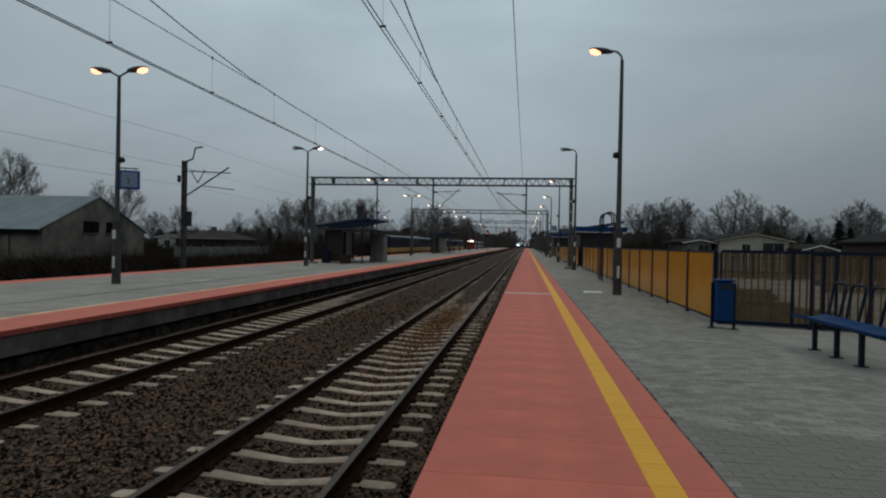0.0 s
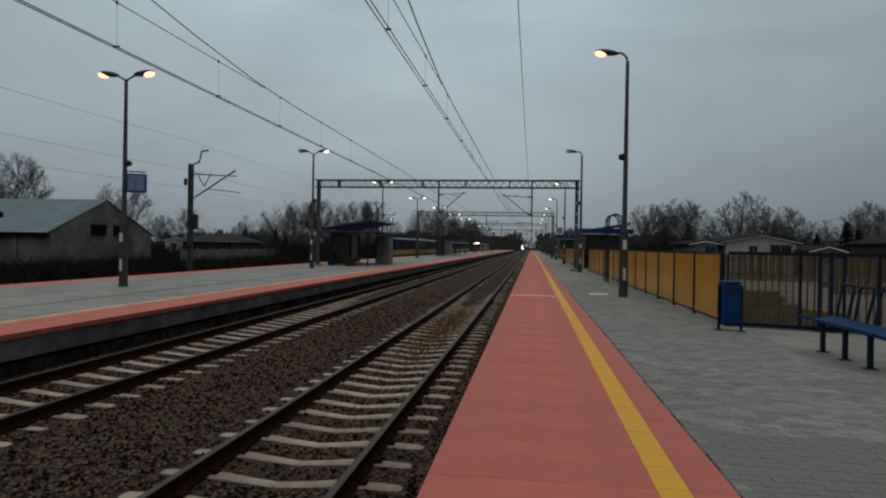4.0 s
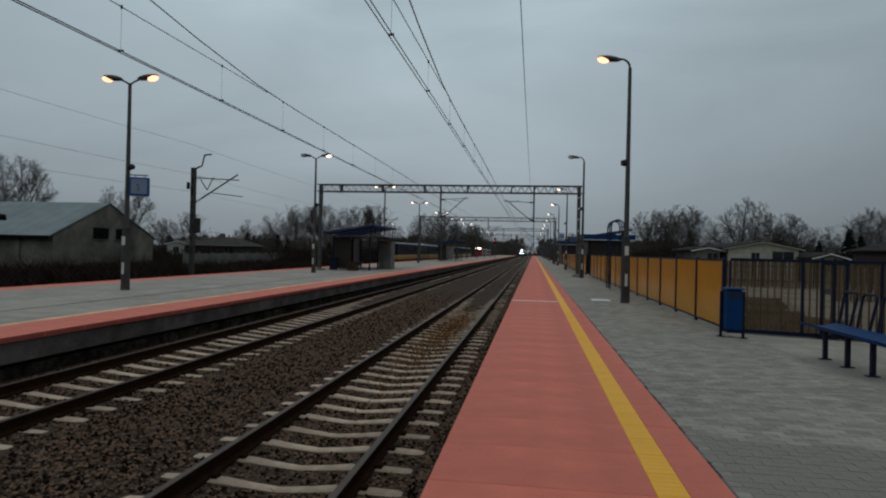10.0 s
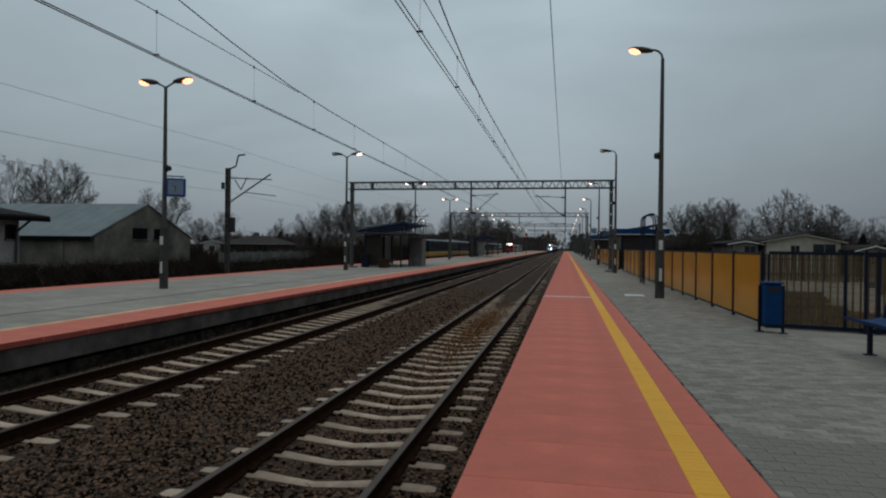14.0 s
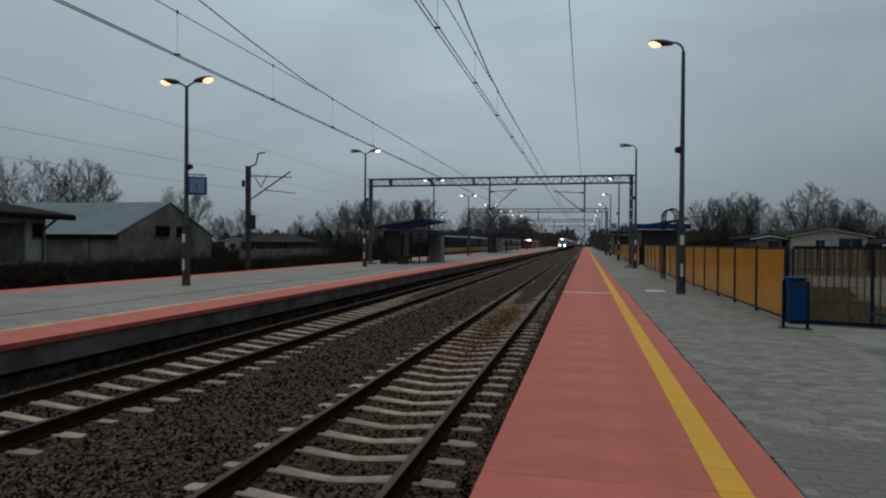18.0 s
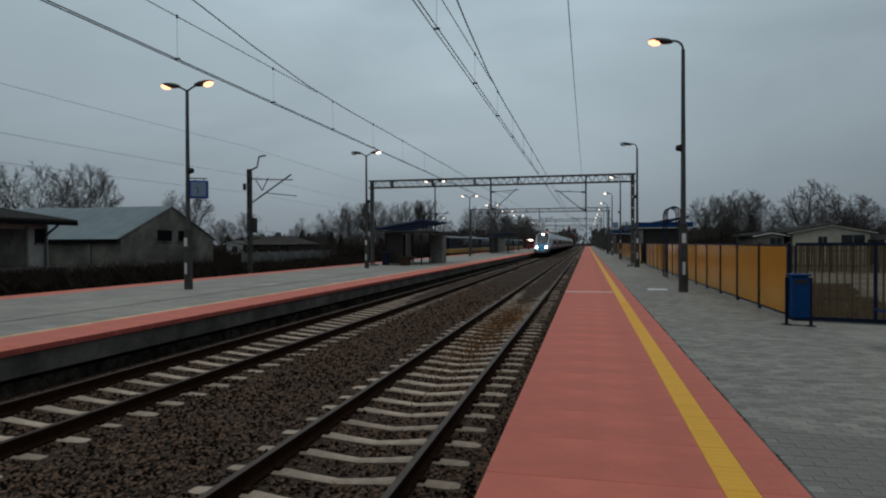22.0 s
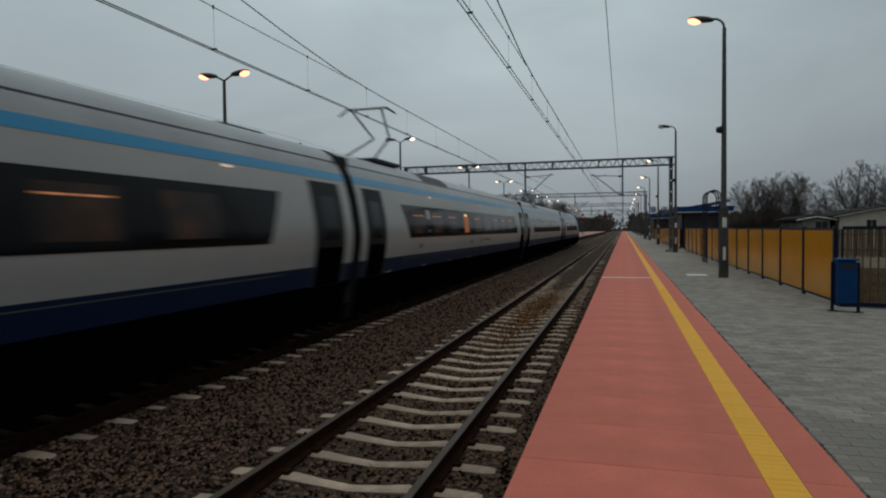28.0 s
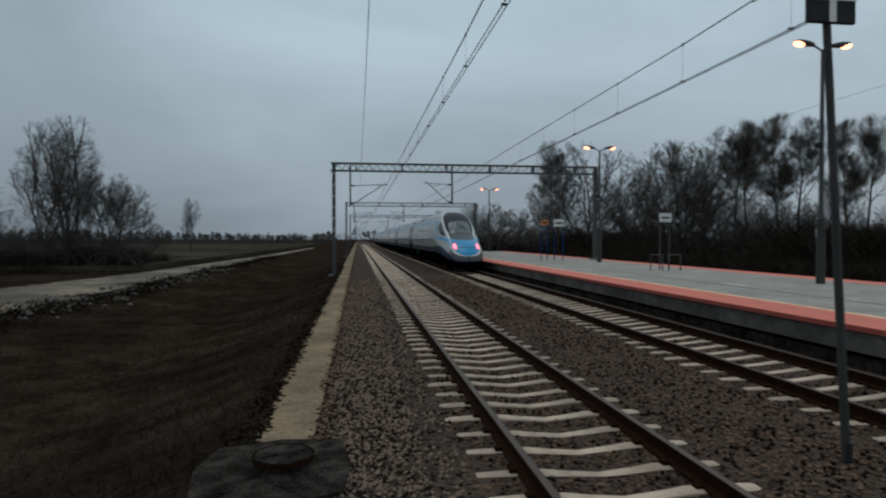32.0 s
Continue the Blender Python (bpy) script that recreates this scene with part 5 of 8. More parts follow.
# ---------------------------------------------------------------- overhead line
def gantry(y, xl, xr, top, base_l, base_r, drops, label):
    t = tagged(empty("catenary_gantry", 0, y, 0), label, "gantry", group="catenary gantries")
    for x, zb in ((xl, base_l), (xr, base_r)):
        bm = bmesh.new()
        for k in (-1, 1):
            box(bm, x + k * 0.085 - 0.03, x + k * 0.085 + 0.03, -0.14, 0.14, zb, top + 0.02)
        n = int((top - zb) / 0.75)
        for i in range(n):
            z0 = zb + 0.2 + i * 0.75
            for q in (-1, 1):
                box(bm, x - 0.11, x + 0.11, q * 0.146 - 0.005, q * 0.146 + 0.005, z0, z0 + 0.66)
        part("leg", bm, M_STEEL, t, "dark built-up steel leg")
        part("footing", boxm(x - 0.35, x + 0.35, -0.35, 0.35, zb - 0.3, zb + 0.12, 0.04), M_CONC, t)
    # box girder of angles with lacing
    h, d = 0.50, 0.28
    for zz in (top, top - h):
        for q in (-1, 1):
            part("chord", boxm(xl - 0.2, xr + 0.2, q * d - 0.03, q * d + 0.03, zz - 0.035, zz + 0.035), M_STEEL, t)
    bm = bmesh.new()
    n = int((xr - xl) / 0.26)
    for i in range(n):
        x0 = xl + (xr - xl) * i / n
        x1 = xl + (xr - xl) * (i + 1) / n
        a, b = (top, top - h) if i % 2 else (top - h, top)
        for q in (-1, 1):
            rod(bm, (x0, q * d, a), (x1, q * d, b), 0.014, 0.014, 4)
        rod(bm, (x0, -d, top), (x1, d, top), 0.012, 0.012, 4)
    tagged(part("lacing", bm, M_STEEL, t), kind="stuff")
    for i in range(6):
        x = xl + (xr - xl) * (i + 0.5) / 6
        part("batten", boxm(x - 0.03, x + 0.03, -d - 0.04, d + 0.04, top - h, top), M_STEEL, t)
    for x, tx, zb in drops:
        s = 1 if tx > x else -1
        bm = bmesh.new()
        box(bm, x - 0.055, x + 0.055, -0.055, 0.055, zb, top)
        part("drop_post", bm, M_STEEL, t, "hanging steel drop post")
        c = new("cantilever")
        c.parent = t
        bm = bmesh.new()
        rod(bm, (x + s * 0.25, 0, zb + 0.15), (tx + s * 0.35, 0, zb + 1.55), 0.028, 0.028, 6)
        part("stay_tube", bm, M_STEEL, c)
        bm = rod(bmesh.new(), (x, 0, zb + 1.35), (tx + s * 0.5, 0, zb + 1.45), 0.022, 0.022, 6)
        part("top_tube", bm, M_STEEL, c)
        part("insulator", rod(bmesh.new(), (x, 0, zb + 0.1), (x + s * 0.28, 0, zb + 0.18), 0.055, 0.05, 8), M_BLACK, c, "dark insulator")
        part("insulator", rod(bmesh.new(), (x, 0, zb + 1.35), (x + s * 0.3, 0, zb + 1.36), 0.055, 0.05, 8), M_BLACK, c, "dark insulator")
        bm = rod(bmesh.new(), (tx - s * 0.6, 0, 5.72), (tx, 0, 5.62), 0.016, 0.016, 5)
        part("steady_arm", bm, M_STEEL, c)
    return t


GANTRIES = [(-134, 1.45, -16.9, 7.1), (-88, 1.45, -16.9, 7.1), (-42.5, 1.46, -16.9, 7.1), (3.6, 3.3, -17.2, 6.9), (43.5, 3.0, -15.4, 6.74), (90, 3.0, -16.6, 7.1), (136, 3.0, -16.6, 7.3), (182, 3.0, -16.4, 7.4), (230, 3.0, -16.4, 7.4)]
for _y, _r, _l, _t in GANTRIES:
    onp = _y > -2
    gantry(_y, _l, _r, _t, LZ if -74 < _y and _l > -17.1 else -0.45, PZ if onp else -0.5, [(-0.05 if onp else 0.37, T1 + 0.75, 4.25), (-6.58 if _y != 3.6 else -6.45, T2 + 1.8, 4.4)], "steel lattice gantry across both tracks carrying the overhead wires")


def wires(name, cx, label, stag, cz, rise):
    """Twin contact wires, a messenger with a flat stitch by each support, and droppers, span by span."""
    t = tagged(empty(name), label, "overhead wire", kind="structure")
    ys = [-400, -340, -280, -225, -180, -134, -88, -42.5, 3.6, 43.5, 90, 136, 182, 230, 290, 350, 420]
    bm_c, bm_m, bm_d = bmesh.new(), bmesh.new(), bmesh.new()
    def mess(u, lo, hi):
        """Flat over the span; lo, hi: how far it climbs to the supports at its ends."""
        return 6.19 + (lo if u < 0.5 else hi) * max(0.0, (abs(2 * u - 1) - 0.35) / 0.65) ** 1.5
    for i, (a, b) in enumerate(zip(ys[:-1], ys[1:])):
        s0, s1 = (stag, -stag) if i % 2 else (-stag, stag)
        lo, hi = (rise if a == 3.6 else -0.08), (rise if b == 3.6 else -0.08)
        def at(u, z, o=0.0):
            return (cx + s0 + (s1 - s0) * u + o, a + (b - a) * u, z)
        for o in (-0.035, 0.035):
            rod(bm_c, at(0, cz, o), at(1, cz, o), 0.0105, 0.0105, 4)
        n = 14
        for k in range(n):
            rod(bm_m, at(k / n, mess(k / n, lo, hi)), at((k + 1) / n, mess((k + 1) / n, lo, hi)), 0.0145, 0.0145, 4)
        rod(bm_m, at(0, 6.10), at(0.30, 6.20), 0.009, 0.009, 4)
        rod(bm_m, at(0.70, 6.20), at(1, 6.10), 0.009, 0.009, 4)
        n = round((b - a - 12.1) / 3.5)
        for k in range(n + 1):
            u = (6.07 + (b - a - 12.1) * k / n) / (b - a)
            zt = 6.10 + 0.33 * min(u, 1 - u) if abs(2 * u - 1) > 0.4 else mess(u, lo, hi)
            rod(bm_d, at(u, cz), at(u, zt), 0.0032, 0.0032, 3)
            rod(bm_d, at(u, cz + 0.02, -0.05), at(u, cz + 0.02, 0.05), 0.020, 0.020, 5)
            rod(bm_d, at(u, zt - 0.03), at(u, zt + 0.03), 0.020, 0.020, 5)
    part("contact_wire", bm_c, M_WIRE, t)
    part("messenger_wire", bm_m, M_WIRE, t)
    tagged(part("dropper", bm_d, M_WIRE, t), kind="stuff")


wires("overhead_wire_1", T1 + 0.09, "twin dark contact wires and messenger over the near track", 0.01, 5.53, 1.6)
wires("overhead_wire_2", -7.08, "twin dark contact wires and messenger over the far track", -0.06, 5.385, 1.21)


def single_wire(x0, y0, z0, x1, y1, z1, r, sag, label):
    bm = bmesh.new()
    prev = None
    for k in range(17):
        u = k / 16
        p = (x0 + (x1 - x0) * u, y0 + (y1 - y0) * u, z0 + (z1 - z0) * u - sag * 4 * u * (1 - u))
        if prev:
            rod(bm, prev, p, r, r, 4)
        prev = p
    tagged(part("feeder_wire", bm, M_WIRE), label, "overhead wire", kind="structure")


for _a, _b in ((-90, -42), (-42, 3.6), (3.6, 44), (44, 90), (90, 140)):
    single_wire(-0.39, _a, 7.65, -0.39, _b, 7.65, 0.010, 0.25, "thin return wire along the gantry tops")
for _z in (8.1, 6.35, 5.3):
    for _a, _b in ((-60, -10), (-10, 34.5), (34.5, 80), (80, 130)):
        single_wire(-20.2, _a, _z, -20.2, _b, _z, 0.0065, 0.25, "thin overhead wire behind the island platform")


def side_mast(x, y):
    t = tagged(empty("catenary_mast", x, y, -0.45), "single steel catenary mast with a bracket arm", "mast")
    for k in (-1, 1):
        part("channel", boxm(k * 0.085 - 0.035, k * 0.085 + 0.035, -0.13, 0.13, 0, 7.2, 0.01), M_MAST, t)
    bm = bmesh.new()
    for i in range(10):
        box(bm, -0.05, 0.05, -0.125, 0.125, 0.3 + i * 0.7, 0.62 + i * 0.7)
    part("batten_plates", bm, M_MAST, t)
    bm = bmesh.new()
    tube(bm, [(0.0, 0, 7.1), (0.35, 0.3, 7.35), (0.5, 0.3, 8.0), (0.95, 0.3, 8.05)], 0.05)
    part("top_horn", bm, M_MAST, t)
    a = new("bracket_arm")
    a.parent = t
    part("stay_tube", rod(bmesh.new(), (0.35, 0.15, 5.32), (2.2, 1.2, 6.95), 0.045, 0.045, 8), M_MAST, a)
    part("steady_tube", rod(bmesh.new(), (0.9, 0.4, 5.75), (2.5, 1.3, 5.6), 0.025, 0.025, 6), M_MAST, a)
    part("top_tube", rod(bmesh.new(), (0.45, 0.24, 6.6), (2.3, 1.2, 6.6), 0.032, 0.032, 6), M_MAST, a)
    part("hanger", tube(bmesh.new(), [(0.35, 0.2, 6.5), (0.7, 0.3, 5.9), (1.0, 0.5, 6.7)], 0.03), M_MAST, a)
    for p0, p1 in (((0.1, 0.0, 5.1), (0.36, 0.155, 5.33)), ((0.1, 0.06, 6.6), (0.46, 0.245, 6.6))):
        bm = bmesh.new()
        for k in range(4):
            u = Vector(p0).lerp(Vector(p1), (k + 0.2) / 4)
            v = Vector(p0).lerp(Vector(p1), (k + 0.75) / 4)
            rod(bm, u, v, 0.085, 0.055, 10)
        part("insulator", bm, M_BLACK, a, "dark ribbed insulator")
    part("side_box", boxm(-0.28, -0.125, -0.3, -0.14, 5.9, 6.3, 0.02), M_BLACK, t)
    part("side_box", boxm(0.125, 0.42, -0.2, 0.2, 3.3, 4.2, 0.03), M_BLACK, t, "dark equipment box")
    part("foot", boxm(-0.3, 0.3, -0.3, 0.3, -0.1, 0.25, 0.03), M_CONC, t, "grey concrete foot")


side_mast(-20.2, 34.6)
side_mast(-20.2, 80)
side_mast(-20.2, -10)


# ---------------------------------------------------------------- lamps
def lamp_head(bm_h, bm_g, x, z, s, y=0):
    """A flat road lantern pointing along s."""
    m = Matrix.Translation((x + s * 0.30, y, z + 0.02)) @ Matrix.Rotation(-s * 0.14, 4, "Y")
    bmesh.ops.create_uvsphere(bm_h, u_segments=14, v_segments=8, radius=0.5, matrix=m @ Matrix.Diagonal((0.78, 0.30, 0.19, 1)))
    bmesh.ops.create_uvsphere(bm_g, u_segments=12, v_segments=8, radius=0.5, matrix=Matrix.Translation((x + s * 0.49, y, z - 0.01)) @ Matrix.Rotation(-s * 0.14, 4, "Y") @ Matrix.Diagonal((0.40, 0.26, 0.22, 1)))


def lamp_post(x, y, zb, double, height=7.3, lit=True, box_side=-1, near=True, sx=-1, dead=()):
    t = tagged(empty("platform_lamp", x, y, zb), ("lit" if lit else "unlit") + (" double-headed platform lamp on a tall grey pole" if double else " single-headed platform lamp on a tall grey pole"), "lamp", group="platform lamps")
    bm = rod(bmesh.new(), (0, 0, 2.1), (0, 0, height), 0.085, 0.055, 12)
    part("pole", bm, M_STEEL, t)
    bm = rod(bmesh.new(), (0, 0, 0), (0, 0, 2.15), 0.145, 0.13, 12)
    part("pole_base", bm, M_MAST, t, "thicker concrete-grey pole base")
    if near:
        part("label_plate", boxm(-0.06, 0.06, -0.16, -0.14, 1.55, 1.85), M_BOX, t, "small pale plate")
        part("label_plate", boxm(-0.04, 0.04, -0.165, -0.145, 0.55, 0.95), M_BOX, t, "small pale plate")
        bm = rod(bmesh.new(), (box_side * 0.08, 0, height * 0.595), (box_side * 0.22, 0, height * 0.595), 0.12, 0.08, 10)
        part("loudspeaker", bm, M_BLACK, t, "small dark loudspeaker")
    for s in ((-1, 1) if double else (sx,)):
        bm = bmesh.new()
        if double:
            tube(bm, [(0, 0, height - 0.05), (s * 0.18, 0, height + 0.06), (s * 0.42, 0, height + 0.16)], 0.032, 8)
        else:
            pts = [(0, 0, height - 0.05)] + [(s * 0.30 * (1 - math.cos(a)), 0, height + 0.30 * math.sin(a)) for a in (0.4, 0.8, 1.2, 1.57)] + [(s * 0.42, 0, height + 0.30)]
            tube(bm, pts, 0.035, 8)
        part("arm", bm, M_STEEL, t)
        h, g = bmesh.new(), bmesh.new()
        lamp_head(h, g, s * 0.36, height + (0.18 if double else 0.30), s)
        hd = part("lantern", h, M_STEEL, t, "grey lantern housing")
        on = lit and s not in dead
        part("lantern_glass", g, (M_SODIUM if lit == 1 else M_LAMPW) if on else M_BOX, hd, "glowing lamp glass" if on else "unlit lamp glass")
    return t


for _y, _x in ((20.9, 2.98), (41.6, 3.15), (62, 3.15), (82, 3.15), (102, 3.15), (122, 3.15), (142, 3.15), (162, 3.15), (185, 3.15), (210, 3.15), (240, 3.15)):
    lamp_post(_x, _y, PZ, False, 7.66 if _y < 30 else 7.6, 0 if _y == 41.6 else 1 if _y < 30 else 2, -1, _y < 90)
for _y, _x in ((-71.5, -15.4), (-38.2, -15.5), (-18.8, -15.4), (0.45, -13.0), (19.7, -13.95), (38.6, -14.06), (57.7, -14.1), (76.8, -14.3), (96, -14.3), (115, -14.3), (134, -14.3), (157, -14.3), (182, -14.3), (212, -14.3)):
    lamp_post(_x, _y, LZ, True, {-18.8: 7.75, 0.45: 6.74}.get(_y, 7.40 if _y > 30 else 7.15), 1 if _y < 30 else 2, 1, abs(_y) < 75, -1, (-1,) if _y == 38.6 else ())


def distant_lamps():
    for x, y, h in ((38, 130, 9), (24, 190, 9), (-34, 150, 9), (-40, 210, 10), (60, 170, 9), (-30, 240, 9), (-26, 290, 10), (14, 260, 9), (20, 330, 9)):
        t = tagged(empty("street_lamp", x, y, -0.5), "lit street lamp in the yard beyond the station", "lamp", group="street lamps")
        part("pole", rod(bmesh.new(), (0, 0, 0), (0, 0, h), 0.09, 0.06, 8), M_STEEL, t)
        h1, g1 = bmesh.new(), bmesh.new()
        lamp_head(h1, g1, 0, h, -1)
        hd = part("lantern", h1, M_STEEL, t)
        part("lantern_glass", g1, M_LAMPW, hd, "glowing glass")


distant_lamps()


# ---------------------------------------------------------------- clock, fence, bin, bench
M_CLOCK = mat("clock_blue", (0.004, 0.055, 0.25), 0.4, var=0.1, bump=0)


def clock(x, y, z, turn):
    t = tagged(empty("platform_clock"), "square blue framed station clock on the lamp pole", "clock")
    part("housing", boxm(0.12, 0.75, -0.16, 0.10, 3.26, 3.90, 0.02), M_CLOCK, t, "dark blue housing")
    part("face", boxm(0.18, 0.675, -0.175, -0.162, 3.325, 3.835), mat("clock_face", (0.18, 0.24, 0.33), 0.3, var=0.06, bump=0), t, "pale blue face")
    part("pointer", rod(bmesh.new(), (0.43, -0.182, 3.58), (0.33, -0.182, 3.66), 0.012, 0.012, 5), M_BLACK, t)
    part("pointer", rod(bmesh.new(), (0.43, -0.182, 3.58), (0.40, -0.182, 3.41), 0.010, 0.010, 5), M_BLACK, t)
    bm = bmesh.new()
    tube(bm, [(0.08, 0, 3.98), (0.7, -0.03, 3.98)], 0.02)
    tube(bm, [(0.3, -0.03, 3.98), (0.3, -0.03, 3.90)], 0.015)
    tube(bm, [(0.6, -0.03, 3.98), (0.6, -0.03, 3.90)], 0.015)
    part("bracket", bm, M_STEEL, t)
    t.matrix_basis = pose(x, y, z, 0, 0, turn)


clock(-13.95, 19.6, LZ, 30)
clock(3.15, 82.05, PZ + 0.25, 0)


def panel_fence(x, y0, n, step, name_label):
    t = tagged(empty("panel_fence", x, y0, PZ), name_label, "fence")
    pm = boxm(-0.012, 0.012, 0.065, step - 0.065, 0.10, 1.48, 0.004)
    me = bpy.data.meshes.new("panel")
    pm.to_mesh(me)
    pm.free()
    me.materials.append(M_PANEL)
    qm = bmesh.new()
    box(qm, -0.035, 0.035, -0.05, 0.05, -0.05, 1.55, 0.008)
    pe = bpy.data.meshes.new("post")
    qm.to_mesh(pe)
    qm.free()
    pe.materials.append(M_NAVY)
    for i in range(n + 1):
        ob = new("post", pe)
        ob.matrix_basis = pose(0, i * step, 0)
        ob.parent = t
        if i < n:
            ob = new("panel", me)
            ob.matrix_basis = pose(0, i * step, 0)
            ob.parent = t
            ob["label"] = "glossy amber yellow panel"
    for z in (0.08, 1.50):
        part("rail", boxm(-0.025, 0.025, 0, n * step, z - 0.02, z + 0.02), M_NAVY, t)
    return t


panel_fence(4.02, 13.96, 14, 2.2, "dark blue post fence with amber yellow panels along the paving")
panel_fence(3.9, 47.5, 13, 2.35, "dark blue post fence with amber yellow panels further along")
panel_fence(4.2, 86, 8, 2.35, "dark blue post fence with amber yellow panels in the distance")


M_SLAT = mat("tan_slat", (0.12, 0.070, 0.034), 0.85, spec=0.1, var=0.3, scale=3, fine=30, bump=0.1, per_object=0.5)


def bar_fence(x0, y0, x1, y1, label):
    """Fence that runs away from the platform: blue posts and rails with thin brown upright slats."""
    t = tagged(empty("slat_fence"), label, "fence")
    w = math.hypot(x1 - x0, y1 - y0)
    for i in range(5):
        x = w * i / 4
        part("post", boxm(x - 0.03, x + 0.03, -0.03, 0.03, -0.4, 1.56, 0.006) if i else boxm(-0.018, 0.018, -0.018, 0.018, -0.4, 1.49, 0.004), M_NAVY, t)
    part("rail", boxm(0, w, -0.03, 0.03, 0.0, 0.09), M_NAVY, t)
    part("rail", boxm(0, w, -0.03, 0.03, 1.49, 1.55), M_NAVY, t)
    n = int(w / 0.125)
    for i in range(n):
        x = 0.08 + i * 0.125
        part("slat", boxm(x - 0.015, x + 0.015, 0.006, 0.026, 0.06, 1.50), M_SLAT, t)
    t.matrix_basis = pose(x0, y0, PZ, 0, 0, math.degrees(math.atan2(y1 - y0, x1 - x0)))
    return t


bar_fence(4.08, 13.74, 9.2, 12.35, "dark blue steel fence with thin brown slats at the platform's edge")


M_PALING = mat("weathered_paling", (0.105, 0.076, 0.050), 0.9, spec=0.1, var=0.4, scale=3, fine=30, bump=0.2, per_object=0.8)


def paling_fence(x0, y0, x1, y1, h, zb, label):
    t = tagged(empty("paling_fence", x0, y0, zb), label, "fence")
    d = Vector((x1 - x0, y1 - y0, 0))
    t.matrix_basis = pose(x0, y0, zb, 0, 0, math.degrees(math.atan2(d.y, d.x)))
    L = d.length
    me = bpy.data.meshes.new("paling")
    bm = boxm(-0.05, 0.05, -0.012, 0.012, 0.05, h, 0.004)
    bm.to_mesh(me)
    bm.free()
    me.materials.append(M_PALING)
    n = min(280, int(L / 0.14))
    for i in range(n):
        ob = new("paling", me)
        ob.matrix_basis = pose((i + 0.5) * L / n, 0, random.uniform(-0.03, 0.02), 0, random.uniform(-1.2, 1.2), 0)
        ob.parent = t
    for z in (h * 0.25, h * 0.8):
        part("rail", boxm(0, L, 0.014, 0.06, z - 0.04, z + 0.04), M_PALING, t)
    for i in range(int(L / 2.5) + 1):
        x = min(L, i * 2.5)
        part("post", boxm(x - 0.05, x + 0.05, 0.014, 0.11, -0.4, h), M_PALING, t)


def yard(name, x0, x1, y0, y1, z0, z1, material, label):
    """Rising, uneven open ground behind the platform fence."""
    nx, ny = 40, 40
    V = []
    for j in range(ny + 1):
        for i in range(nx + 1):
            x, y = x0 + (x1 - x0) * i / nx, y0 + (y1 - y0) * j / ny
            V.append((x, y, z0 + (z1 - z0) * j / ny + 0.10 * noise.noise(Vector((x * 0.35, y * 0.35, 4))) * (1 if 0 < j < ny else 0)))
    n = nx + 1
    F = [(j * n + i, j * n + i + 1, (j + 1) * n + i + 1, (j + 1) * n + i) for j in range(ny) for i in range(nx)]
    o = len(V)
    V += [(x0, y0, -0.6), (x1, y0, -0.6), (x1, y1, -0.6), (x0, y1, -0.6)]
    F += [tuple([o, o + 1] + [i for i in range(nx, -1, -1)]), tuple([o + 2, o + 3] + [ny * n + i for i in range(nx + 1)]), tuple([o + 3, o] + [j * n for j in range(ny + 1)]), tuple([o + 1, o + 2] + [j * n + nx for j in range(ny, -1, -1)])]
    tagged(raw(name, V, F, material), label, "ground", kind="structure")


# meadow sheet lighter than the near field: distance haze is in its colour
yard("meadow", 20.5, 620, -560, -64, -1.10, -1.12, M_MEADOW, "grey-brown open winter meadow beyond the dirt road, lightened for distance haze")
yard("straw_field", 4.6, 50, 13.8, 34, 0.08, 0.10, M_STRAWG, "brown flattened dry grass behind the platform fence")
yard("sand_yard", 4.6, 52, 34.004, 56, 0.10, 0.30, M_SAND, "pale sandy yard rising towards the gardens")


def sand_bank():
    """Bare sand that runs down into the dry grass with a curving edge."""
    nu, nv = 46, 40
    V = []
    for j in range(nv + 1):
        y = 14.4 + (34.0 - 14.4) * j / nv
        edge = 8.2 + 0.20 * (y - 15) + 0.35 * math.sin(y * 0.42) + 0.6 * noise.noise(Vector((0, y * 0.9, 2)))
        for i in range(nu + 1):
            x = edge + (50 - edge) * (i / nu) ** 1.6
            lift = -0.08 if i == 0 else 0.05 + 0.05 * noise.noise(Vector((x * 1.3, y * 1.3, 8)))
            V.append((x, y, 0.08 + 0.001 * (y - 13.8) + 0.10 * noise.noise(Vector((x * 0.35, y * 0.35, 4))) + lift))
    n = nu + 1
    F = [(j * n + i, j * n + i + 1, (j + 1) * n + i + 1, (j + 1) * n + i) for j in range(nv) for i in range(nu)]
    tagged(raw("sand_bank", V, F, M_SAND, smooth=True), "bare tan sand running down into the dry grass", "ground", kind="structure")


sand_bank()
paling_fence(7.6, 43.6, 38, 43.2, 1.75, 0.18, "weathered brown wooden paling fence below the gardens")


paling_fence(14.4, 32.6, 27, 30.5, 1.7, 0.08, "pale brown wooden paling fence across the sand")


